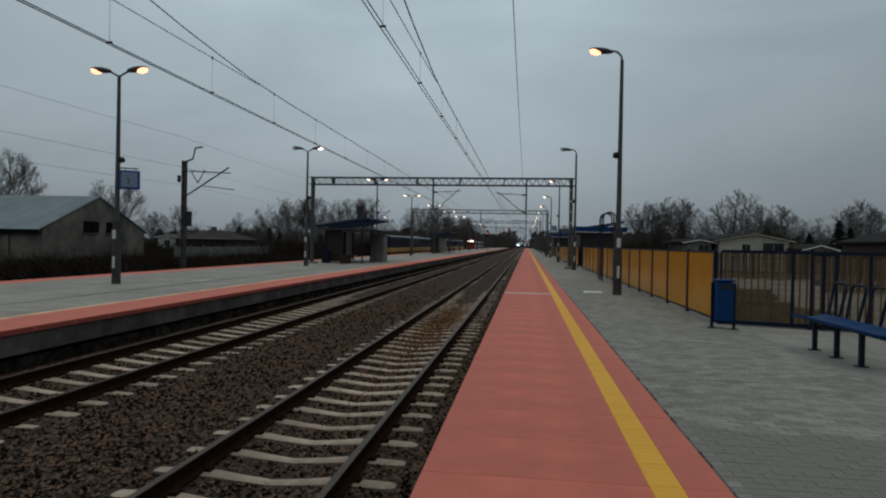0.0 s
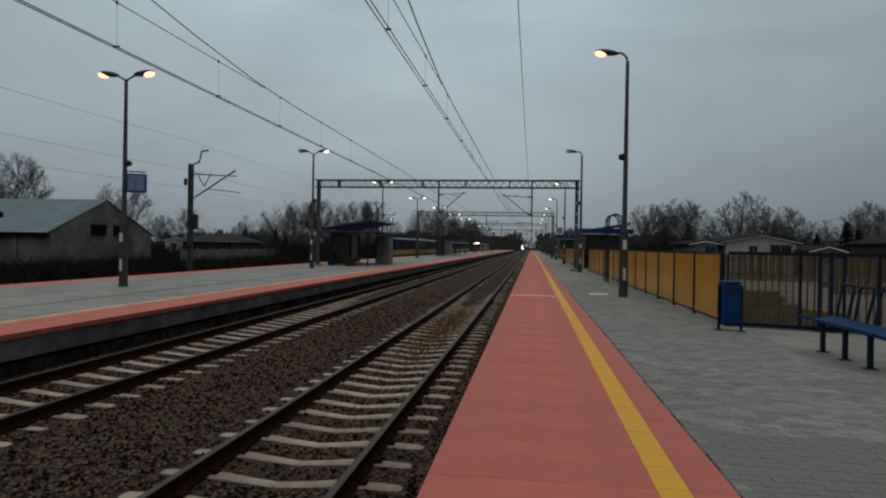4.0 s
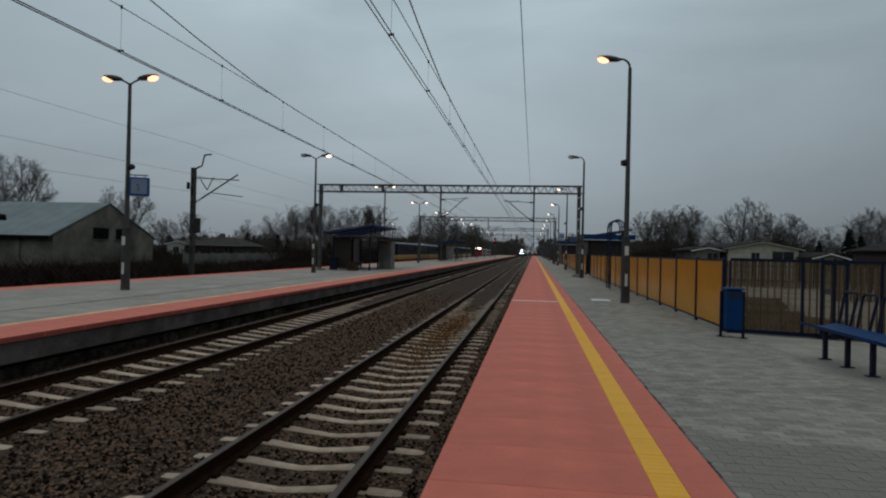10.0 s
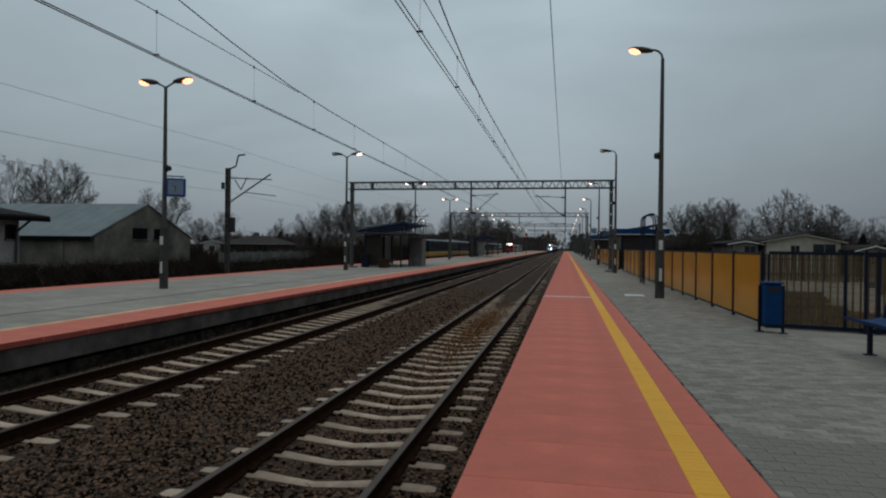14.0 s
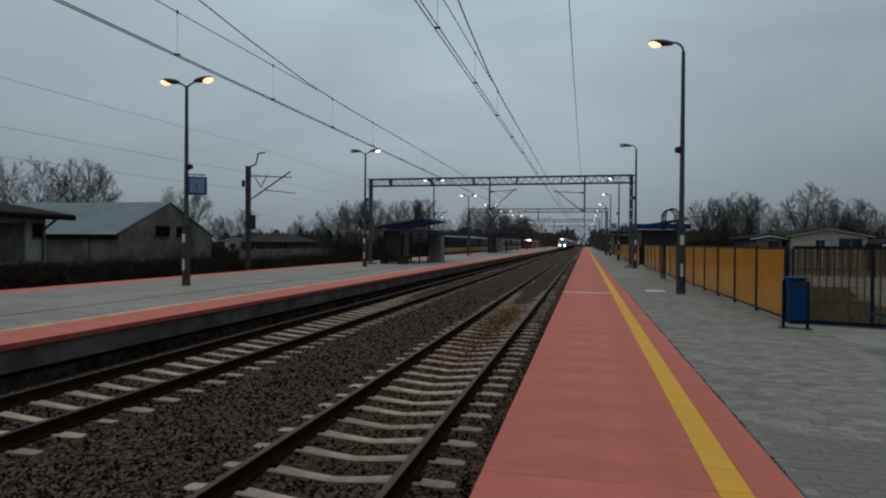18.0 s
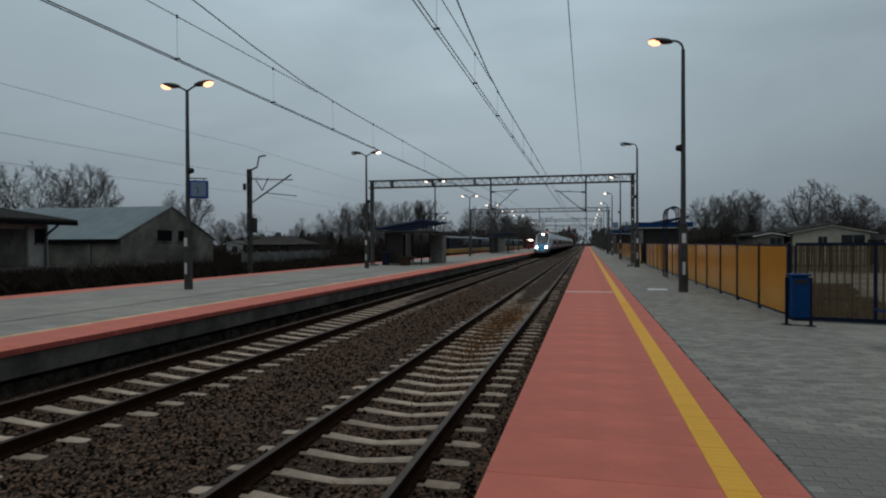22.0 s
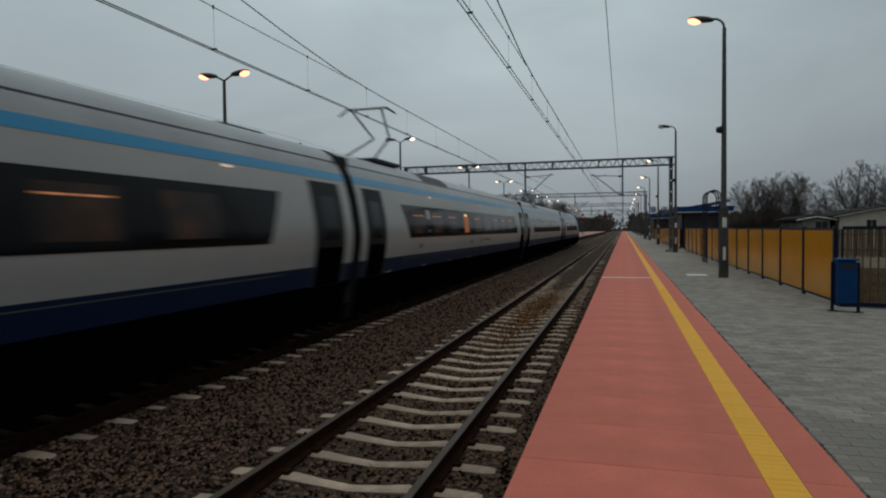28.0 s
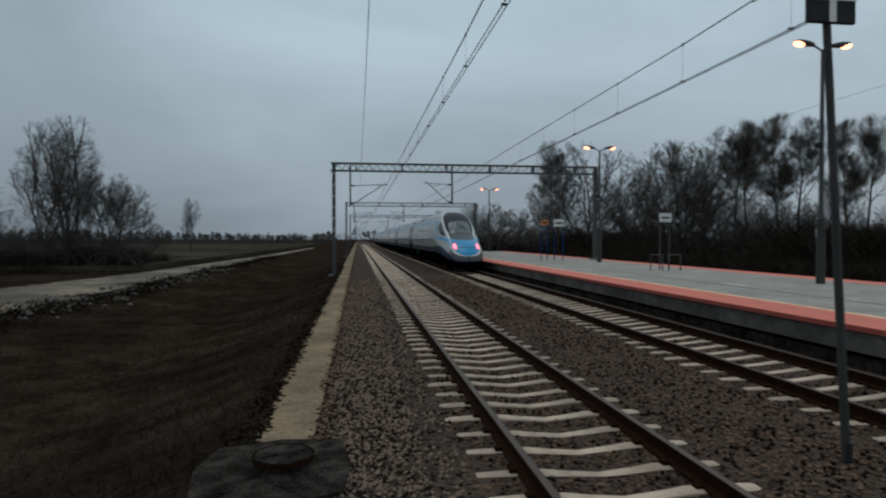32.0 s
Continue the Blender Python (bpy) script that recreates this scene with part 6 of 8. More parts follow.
def litter_bin():
    t = tagged(empty("litter_bin", 3.87, 12.86, PZ), "blue steel litter bin on two dark posts beside the fence", "bin")
    part("body", boxm(-0.15, 0.15, -0.17, 0.17, 0.14, 0.93, 0.03), M_BLUE, t, "bright blue bin body")
    part("lid", boxm(-0.175, 0.175, -0.195, 0.195, 0.935, 0.965, 0.012), M_BLUE, t, "overhanging blue lid")
    part("opening", boxm(-0.11, 0.11, -0.178, -0.173, 0.78, 0.87), M_BLACK, t)
    part("base_ring", boxm(-0.13, 0.13, -0.15, 0.15, 0.10, 0.138), M_NAVY, t)
    for x, y in ((0.178, -0.10), (-0.178, 0.10)):
        part("leg", boxm(x - 0.024, x + 0.024, y - 0.024, y + 0.024, 0, 0.90, 0.006), M_NAVY, t)
        part("foot_plate", boxm(x - 0.07, x + 0.07, y - 0.07, y + 0.07, 0, 0.012), M_NAVY, t)


litter_bin()


def bench():
    t = tagged(empty("bench", 4.55, 9.8, PZ), "blue steel bench with rounded tube backs on the paving", "bench")
    # slatted shell seat
    for i in range(4):
        y = 0.70 - i * 0.56
        bm = bmesh.new()
        pts = []
        for k in range(7):
            u = k / 6
            pts.append((-0.26 + 0.52 * u, 0.52 + 0.05 * (2 * u - 1) ** 2 - 0.02))
        outline = pts + [(a, b - 0.035) for a, b in pts[::-1]]
        prism(bm, outline, "y", y - 0.274, y + 0.274)
        part("seat", bm, M_BLUE, t, "bright blue pressed seat")
        bm = bmesh.new()
        arc = [(0.27, y - 0.17, 0.54), (0.35, y - 0.20, 0.98), (0.36, y - 0.18, 1.03), (0.365, y - 0.13, 1.06), (0.365, y + 0.13, 1.06), (0.36, y + 0.18, 1.03), (0.35, y + 0.20, 0.98), (0.27, y + 0.17, 0.54)]
        tube(bm, arc, 0.022, 8)
        part("backrest", bm, M_NAVY, t, "bent dark tube backrest")
    for y in (0.70, 0.0, -0.68):
        part("leg", boxm(-0.03, 0.03, y - 0.035, y + 0.035, 0, 0.50, 0.006), M_NAVY, t)
        part("foot_plate", boxm(-0.08, 0.08, y - 0.05, y + 0.05, 0, 0.012), M_NAVY, t)
    part("beam", boxm(-0.03, 0.03, -1.3, 0.98, 0.44, 0.50), M_NAVY, t)


bench()


def hoop_frame(x, y, h, label, w=0.42, rows=(-0.17, 0.17), paint=M_NAVY):
    t = tagged(empty("hoop_frame", x, y, PZ), label, "frame")
    for k in rows:
        bm = bmesh.new()
        pts = [(-w / 2, k, 0), (-w / 2, k, h - w / 2)] + [(-w / 2 * math.cos(a), k, h - w / 2 + w / 2 * math.sin(a)) for a in (0.5, 1.0, 1.57, 2.14, 2.64)] + [(w / 2, k, h - w / 2), (w / 2, k, 0)]
        tube(bm, pts, 0.03, 8)
        part("hoop", bm, paint, t)
    for z in (h - 0.55, h - 0.30, 0.9):
        for s in (-1, 1):
            part("crossbar", rod(bmesh.new(), (s * w / 2, rows[0], z), (s * w / 2, rows[-1], z), 0.02, 0.02, 6), paint, t)


hoop_frame(3.75, 29.7, 3.15, "tall blue tubular hoop frame beside the panel fence", 0.56, (-0.7, 0.0, 0.7))


def gate_posts(x, y, turn):
    """Three close-set steel posts and a flat head rail where the slat fence has its gate."""
    t = tagged(empty("gate_post_frame"), "dark blue steel gate posts in the slat fence behind the bench", "gate")
    for k in range(3):
        part("post", boxm(k * 0.21 - 0.028, k * 0.21 + 0.028, -0.028, 0.028, 0, 1.60 - 0.02 * k, 0.006), M_NAVY, t)
        part("foot_plate", boxm(k * 0.21 - 0.07, k * 0.21 + 0.07, -0.06, 0.06, 0, 0.012), M_NAVY, t)
    part("head_rail", boxm(0.03, 0.39, -0.02, 0.02, 1.46, 1.51), M_NAVY, t)
    part("latch", boxm(0.05, 0.16, -0.045, -0.03, 0.88, 1.0, 0.006), M_STEEL, t, "small grey latch")
    t.matrix_basis = pose(x, y, PZ, 0, 0, turn)


gate_posts(5.62, 13.16, -15.2)


# ---------------------------------------------------------------- signs and signals on the way out
def indicator():
    t = tagged(empty("line_indicator", -4.82, -5.4, -0.18), "leaning grey post with a black board bearing a white cross", "signal")
    top = (0.28, 0, 4.35)
    part("post", rod(bmesh.new(), (0, 0, -0.2), top, 0.040, 0.036, 10), M_MAST, t)
    part("foot_sleeve", rod(bmesh.new(), (0, 0, -0.1), (0.012, 0, 0.22), 0.05, 0.048, 10), M_BLACK, t)
    bd = part("board", boxm(0.03, 0.53, 0.03, 0.08, 4.22, 4.72, 0.01), M_BLACK, t, "black square board")
    part("cross_bar", boxm(0.04, 0.52, 0.082, 0.090, 4.43, 4.50), M_WHITE, bd, "white bar")
    part("cross_bar", boxm(0.245, 0.315, 0.082, 0.0895, 4.23, 4.71), M_WHITE, bd, "white bar")
    part("cross_bar", boxm(0.04, 0.52, 0.021, 0.029, 4.43, 4.50), M_WHITE, bd, "white bar")


indicator()


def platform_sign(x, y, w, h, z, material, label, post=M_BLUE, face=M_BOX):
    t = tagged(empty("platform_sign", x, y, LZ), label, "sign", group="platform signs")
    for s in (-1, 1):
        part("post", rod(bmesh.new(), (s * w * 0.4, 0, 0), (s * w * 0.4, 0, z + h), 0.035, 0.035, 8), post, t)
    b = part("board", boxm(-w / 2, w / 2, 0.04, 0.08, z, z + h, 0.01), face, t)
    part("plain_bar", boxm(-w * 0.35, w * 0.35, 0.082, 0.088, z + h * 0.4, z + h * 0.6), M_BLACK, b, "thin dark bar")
    return t


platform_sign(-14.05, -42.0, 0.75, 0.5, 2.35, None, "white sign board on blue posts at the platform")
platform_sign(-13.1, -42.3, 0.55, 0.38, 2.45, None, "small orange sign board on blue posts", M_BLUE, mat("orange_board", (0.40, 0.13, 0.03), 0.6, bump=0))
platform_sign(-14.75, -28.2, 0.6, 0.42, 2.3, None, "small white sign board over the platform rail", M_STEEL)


def barrier(x, y):
    t = tagged(empty("barrier_rail", x, y, LZ), "low grey tubular barrier on the island platform", "railing")
    for k in range(2):
        bm = bmesh.new()
        x0 = k * 0.9
        tube(bm, [(x0, 0, 0), (x0, 0, 0.75), (x0 + 0.6, 0, 0.75), (x0 + 0.6, 0, 0)], 0.025, 6)
        part("hoop", bm, M_STEEL, t)


barrier(-15.2, -27.5)


def line_signal(x, y, h, color, label, zb=-0.3):
    t = tagged(empty("line_signal", x, y, zb), label, "signal", group="line signals")
    part("mast", rod(bmesh.new(), (0, 0, 0), (0, 0, h), 0.08, 0.07, 8), M_STEEL, t)
    hd = part("signal_head", boxm(-0.26, 0.26, -0.12, 0.12, h - 1.1, h + 0.5, 0.08), M_BLACK, t, "black signal head")
    part("signal_lens", rod(bmesh.new(), (0, -0.16, h - 0.3), (0, -0.12, h - 0.3), 0.12, 0.12, 12), glow_mat("signal_glow", color, 1.1), hd, "glowing lens")


line_signal(-4.66, 172, 6.6, (0.5, 0.05, 0.04), "tall line signal showing a dull red aspect between the tracks")
line_signal(-9.2, 150, 4.6, (1.0, 0.06, 0.05), "line signal showing a red aspect beside the far track", LZ)
line_signal(-4.66, 260, 6.0, (1.0, 0.25, 0.1), "distant line signal between the tracks")


# ---------------------------------------------------------------- shelters
M_BLADE = mat("blue_roof_sheet", (0.012, 0.027, 0.080), 0.6, var=0.2, scale=2, fine=30, bump=0.05)


M_SMOKE = mat("smoked_panel", (0.030, 0.024, 0.020), 0.35, spec=0.3, var=0.25, scale=1.5, fine=20, bump=0.02)


def shelter(name, x, y, zb, w, l, h, label, ends):
    """Post-and-panel shelter under a set of slanted blue roof blades."""
    t = tagged(empty(name, x, y, zb), label, "shelter")
    for k in range(3):
        part("back_panel", boxm(-w / 2, -w / 2 + 0.05, l * k / 3 + 0.06, l * (k + 1) / 3 - 0.06, 0.12, h - 0.12), M_SMOKE, t, "smoked brown back panel")
    for yy in ((0.0, l) if ends else (0.0,)):
        part("end_panel", boxm(-w / 2 + 0.07, w / 2 - 0.16 if ends else -0.1, yy - 0.02, yy + 0.02, 0.12, h - 0.12), M_SMOKE, t, "smoked brown end panel")
    for k in range(4):
        for s in (-1, 1):
            part("post", boxm(s * (w / 2 - 0.1) - 0.05, s * (w / 2 - 0.1) + 0.05, l * k / 3 - 0.05, l * k / 3 + 0.05, 0, h, 0.008), M_NAVY, t)
    part("canopy", boxm(-w / 2 - 0.6, w / 2 + 0.6, -0.8, l + 0.8, h - 0.05, h + 0.05, 0.02), M_NAVY, t, "dark blue flat canopy")
    part("canopy_edge", boxm(-w / 2 - 0.61, w / 2 + 0.61, -0.83, -0.803, h - 0.055, h + 0.015, 0.004), M_BOX if ends else M_STEEL, t, "thin pale edge of the canopy")
    step = (l + 1.2) / 3
    for k in range(3):
        bm = bmesh.new()
        y0 = -0.75 + k * step
        z0 = h + 0.12
        pts = [(-w / 2 - 0.5, z0), (w / 2 + 0.4, z0 + 0.66), (w / 2 + 0.4, z0 + 0.80), (-w / 2 - 0.5, z0 + 0.14)]
        prism(bm, pts, "y", y0, y0 + step - 1.15)
        part("roof_blade", bm, M_BLADE, t, "slanted dark blue roof blade")
        for q in (0.3, step - 1.5):
            part("blade_stay", boxm(w / 2 + 0.1, w / 2 + 0.16, y0 + q, y0 + q + 0.06, h + 0.05, z0 + 0.58), M_NAVY, t)
    if ends:
        part("fascia", boxm(-w / 2 - 0.64, -w / 2 - 0.612, -0.8, l + 0.8, h + 0.02, h + 0.42, 0.006), M_BLUE, t, "deep blue fascia board")
        part("fascia", boxm(-w / 2 - 0.6, w / 2 + 0.6, -0.84, -0.806, h + 0.02, h + 0.42, 0.006), M_BLUE, t, "deep blue fascia board")
    part("bench_seat", boxm(-w / 2 + 0.15, -w / 2 + 0.6, 0.5, l - 0.5, 0.42, 0.48, 0.01), M_BLUE, t)
    for yy in (0.8, l - 0.8):
        part("bench_leg", boxm(-w / 2 + 0.3, -w / 2 + 0.4, yy - 0.04, yy + 0.04, 0, 0.42), M_NAVY, t)
    return t


shelter("platform_shelter", -13.6, 45.5, LZ, 3.0, 7.5, 2.55, "open platform shelter with a blue slatted roof", 0)
shelter("platform_shelter", -13.9, 100, LZ, 3.0, 9, 2.6, "open platform shelter with a blue slatted roof", 0)
shelter("platform_shelter", 5.9, 52, PZ, 3.0, 14, 2.75, "open platform shelter with a blue roof behind the fence", 1)
shelter("platform_shelter", 5.6, 92, PZ, 3.0, 12, 2.9, "open platform shelter with a blue roof further along", 1)


def cabinet(x, y, zb, w, l, h, label, material):
    t = tagged(empty("equipment_cabinet", x, y, zb), label, "cabinet", group="equipment cabinets")
    part("body", boxm(-w / 2, w / 2, -l / 2, l / 2, 0, h, 0.03), material, t)
    part("cap", boxm(-w / 2 - 0.06, w / 2 + 0.06, -l / 2 - 0.06, l / 2 + 0.06, h, h + 0.08, 0.02), material, t)
    part("door", boxm(-w * 0.36, w * 0.36, -l / 2 - 0.02, -l / 2 - 0.003, 0.2, h - 0.2, 0.004), material, t)


cabinet(-12.0, 50.2, LZ, 1.05, 1.3, 2.2, "tall grey concrete block beside the shelter", M_CONC)
cabinet(-14.7, 44.6, LZ, 0.5, 0.5, 0.9, "small dark blue bin beside the shelter", M_NAVY)
cabinet(-13.0, 43.9, LZ, 0.7, 0.6, 0.55, "low brown planter box beside the shelter", M_WOOD)
cabinet(-15.9, 118, LZ, 1.2, 3, 2.4, "grey block by the far shelter", M_CONC)

# ---------------------------------------------------------------- buildings
def station_house():
    """Long low building with a loading ledge, many openings and a dark hipped roof."""
    X, Y0, Y1, D = -26.0, -15.2, 25.6, 10.5
    t = tagged(empty("goods_building"), "long pale rendered goods building with a dark low roof", "building")
    part("wall", boxm(X - D, X, Y0, Y1, -0.5, 3.25), M_RENDER, t, "pale dirty rendered wall")
    bm = bmesh.new()
    e = 0.9
    z0, z1 = 3.22, 4.62
    a = [bm.verts.new(p) for p in ((X + e, Y0 - e, z0), (X + e, Y1 + e, z0), (X - D - e, Y1 + e, z0), (X - D - e, Y0 - e, z0))]
    b = [bm.verts.new(p) for p in ((X + e, Y0 - e, z0 + 0.16), (X + e, Y1 + e, z0 + 0.16), (X - D - e, Y1 + e, z0 + 0.16), (X - D - e, Y0 - e, z0 + 0.16))]
    r = [bm.verts.new(p) for p in ((X - D / 2, Y0 + 2.4, z1), (X - D / 2, Y1 - 2.4, z1))]
    bm.faces.new(a)
    for i in range(4):
        bm.faces.new((a[i], b[i], b[(i + 1) % 4], a[(i + 1) % 4]))
    bm.faces.new((b[0], r[0], r[1], b[1]))
    bm.faces.new((b[1], r[1], b[2]))
    bm.faces.new((b[2], r[1], r[0], b[3]))
    bm.faces.new((b[3], r[0], b[0]))
    bmesh.ops.recalc_face_normals(bm, faces=bm.faces[:])
    part("roof", bm, M_ROOF, t, "dark felt hipped roof")
    part("fascia", boxm(X + e - 0.02, X + e + 0.03, Y0 - e, Y1 + e, z0 - 0.12, z0 + 0.06), M_DARK, t)
    part("loading_ledge", boxm(X + 0.002, X + 1.5, Y0, Y1, 0.92, 1.10, 0.02), M_CONC_D, t, "dark concrete loading ledge")
    part("ledge_wall", boxm(X + 0.004, X + 1.2, Y0 + 0.2, Y1 - 0.2, -0.5, 0.915), M_CONC, t)
    wins = [(-14.9, -13.5), (-12.3, -10.95), (-8.25, -6.75), (-5.6, -4.0), (-1.35, 0.5), (1.85, 3.2), (3.6, 4.95), (5.9, 7.85), (10.15, 11.65), (12.75, 14.0), (17.0, 18.5), (19.3, 20.6), (20.9, 21.9), (24.85, 25.4)]
    doors = [(-10.05, -8.9), (-3.1, -1.9), (8.2, 9.7), (15.0, 16.3), (22.9, 24.3)]
    for a0, a1 in wins:
        w = part("window", boxm(X - 0.03, X + 0.02, a0, a1, 2.24, 2.92), M_PANE, t, "dark dirty window")
        n = 3
        for i in range(n + 1):
            y = a0 + (a1 - a0) * i / n
            part("window_frame", boxm(X + 0.021, X + 0.05, y - 0.03, y + 0.03, 2.22, 2.94), M_DARK, w)
        part("window_sill", boxm(X + 0.003, X + 0.10, a0 - 0.08, a1 + 0.08, 2.16, 2.22), M_CONC, w)
    for a0, a1 in doors:
        d = part("door", boxm(X - 0.03, X + 0.025, a0, a1, 1.11, 2.90), M_CONC_D, t, "dark grey door")
        part("door_frame", boxm(X + 0.003, X + 0.06, a0 - 0.12, a0, 1.11, 3.0), M_CONC, d)
        part("door_frame", boxm(X + 0.003, X + 0.06, a1, a1 + 0.12, 1.11, 3.0), M_CONC, d)
    part("downpipe", rod(bmesh.new(), (X + 0.12, Y1 - 0.25, 0.3), (X + 0.12, Y1 - 0.25, 2.6), 0.06, 0.06, 8), M_STEEL, t)
    part("downpipe", rod(bmesh.new(), (X + 0.12, Y1 - 0.25, 2.6), (X + 0.75, Y1 - 0.1, 3.15), 0.06, 0.06, 8), M_STEEL, t)
    for y, h in ((-6.0, 0.85), (6.8, 0.3), (13.8, 0.25)):
        c = part("chimney", boxm(X - 4.3, X - 3.6, y - 0.4, y + 0.4, 4.0, 4.5 + h, 0.02), M_DARK, t, "dark chimney")
        part("chimney_cap", boxm(X - 4.4, X - 3.5, y - 0.5, y + 0.5, 4.5 + h, 4.58 + h), M_DARK, c)


station_house()


def barn():
    X, Y0, Y1, L = -36.0, 42.3, 54.8, 30.0
    ym = 48.5
    t = tagged(empty("barn"), "large grey rendered barn with a pale tin roof", "building")
    ez, rz = 2.65, 5.5
    bm = bmesh.new()
    prism(bm, [(Y0, -0.5), (Y1, -0.5), (Y1, ez), (ym, rz - 0.06), (Y0, ez)], "x", X - L, X)
    part("wall", bm, M_RENDER2, t, "stained grey rendered wall")
    for y0, y1, za, zb in ((Y0 - 0.5, ym, ez - 0.12, rz), (Y1 + 0.5, ym, ez - 0.12, rz)):
        bm = bmesh.new()
        prism(bm, [(y0, za), (y1, zb), (y1, zb + 0.08), (y0, za + 0.08)], "x", X - L - 0.4, X + 0.08)
        part("roof", bm, M_TIN, t, "pale grey-green tin roof slope")
    bm = bmesh.new()
    for i in range(24):
        x = X - 0.2 - i * 1.25
        rod(bm, (x, Y0 - 0.5, ez - 0.04), (x, ym, rz + 0.08), 0.014, 0.014, 4)
    tagged(part("roof_seam", bm, M_TIN, t), kind="stuff")
    part("eave_board", boxm(X - L - 0.4, X + 0.08, Y0 - 0.54, Y0 - 0.50, ez - 0.32, ez - 0.06), M_DARK, t)
    for a, b in ((46.6, 48.5), (49.4, 50.6)):
        w = part("window", boxm(X - 0.02, X + 0.02, a, b, 2.45, 3.4), M_DARK, t, "dark empty window opening")
        part("window_frame", boxm(X + 0.021, X + 0.05, (a + b) / 2 - 0.03, (a + b) / 2 + 0.03, 2.45, 3.4), M_DARK, w)
        part("window_sill", boxm(X + 0.003, X + 0.12, a - 0.1, b + 0.1, 2.37, 2.44), M_RENDER2, w)
    for i in range(4):
        x = X - 3 - i * 5.5
        part("pilaster", boxm(x - 0.25, x + 0.25, Y0 - 0.15, Y0 - 0.003, -0.5, ez - 0.35), M_RENDER2, t)


barn()


def bungalow(x0, x1, y, d, ez, rz, label, wallm, roofm, wins, name="house", zb=-0.6):
    t = tagged(empty(name), label, "house")
    xm = (x0 + x1) / 2
    bm = bmesh.new()
    prism(bm, [(x0, zb), (x1, zb), (x1, ez), (xm, rz - 0.05), (x0, ez)], "y", y, y + d)
    part("wall", bm, wallm, t)
    for a, b in ((x0 - 0.5, xm), (x1 + 0.5, xm)):
        bm = bmesh.new()
        k = (rz - ez) / (xm - x0) * 0.5
        prism(bm, [(a, ez - k), (b, rz), (b, rz + 0.14), (a, ez - k + 0.14)], "y", y - 0.22, y + d + 0.3)
        part("roof", bm, roofm, t)
    for a, b, z0, z1 in wins:
        w = part("window", boxm(a, b, y - 0.03, y + 0.02, z0, z1), M_PANE, t, "dark window")
        part("window_frame", boxm((a + b) / 2 - 0.03, (a + b) / 2 + 0.03, y - 0.06, y - 0.031, z0, z1), M_CONC, w)
        part("window_sill", boxm(a - 0.08, b + 0.08, y - 0.12, y - 0.003, z0 - 0.07, z0), M_CONC, w)
    if wallm is not M_BRICK:
        for a, b, c, e in ((x0 - 0.5, xm, ez - k, rz), (xm, x1 + 0.5, rz, ez - k)):
            bm = bmesh.new()
            prism(bm, [(a, c - 0.05), (b, e - 0.05), (b, e + 0.04), (a, c + 0.04)], "y", y - 0.26, y - 0.224)
            part("fascia", bm, M_BUFF if d > 8.5 else M_WHITE, t, "pale board under the eave")
    part("chimney", boxm(xm + 1.0, xm + 1.5, y + d * 0.5, y + d * 0.5 + 0.5, rz - 0.6, rz + 0.5), M_CONC_D, t)
    return t


M_BUFF = mat("buff_render", (0.40, 0.36, 0.29), 0.9, var=0.16, scale=1.2, fine=20, bump=0.1, stain=0.3)
M_BRICK = mat("dull_brick", (0.045, 0.028, 0.022), 0.9, var=0.3, scale=2, fine=20, bump=0.2)
bungalow(17.6, 23.6, 60, 9, 2.98, 3.58, "low pale bungalow with a dark shallow roof", M_BUFF, M_ROOF, [(19.6, 20.3, 1.9, 2.6), (21.4, 23.2, 2.0, 2.75)])
bungalow(14.9, 17.0, 60.4, 8, 2.75, 2.95, "low pale annexe beside the bungalow", M_RENDER2, M_ROOF, [(15.9, 16.8, 1.6, 2.5)])
bungalow(23.9, 26.0, 57, 5, 2.3, 2.6, "low pale garage beside the bungalow", M_RENDER2, M_ROOF, [(24.4, 25.4, 1.1, 1.9)])
bungalow(32.8, 42, 60, 10, 3.1, 4.3, "brown brick house with a dark roof", M_BRICK, M_ROOF, [(34.2, 35.4, 1.4, 2.6), (37, 38.5, 1.4, 2.6)])
bungalow(48, 58, 75, 10, 3.6, 5.0, "far brown house with a dark roof", M_BRICK, M_ROOF, [(50, 51.5, 1.2, 2.5)])


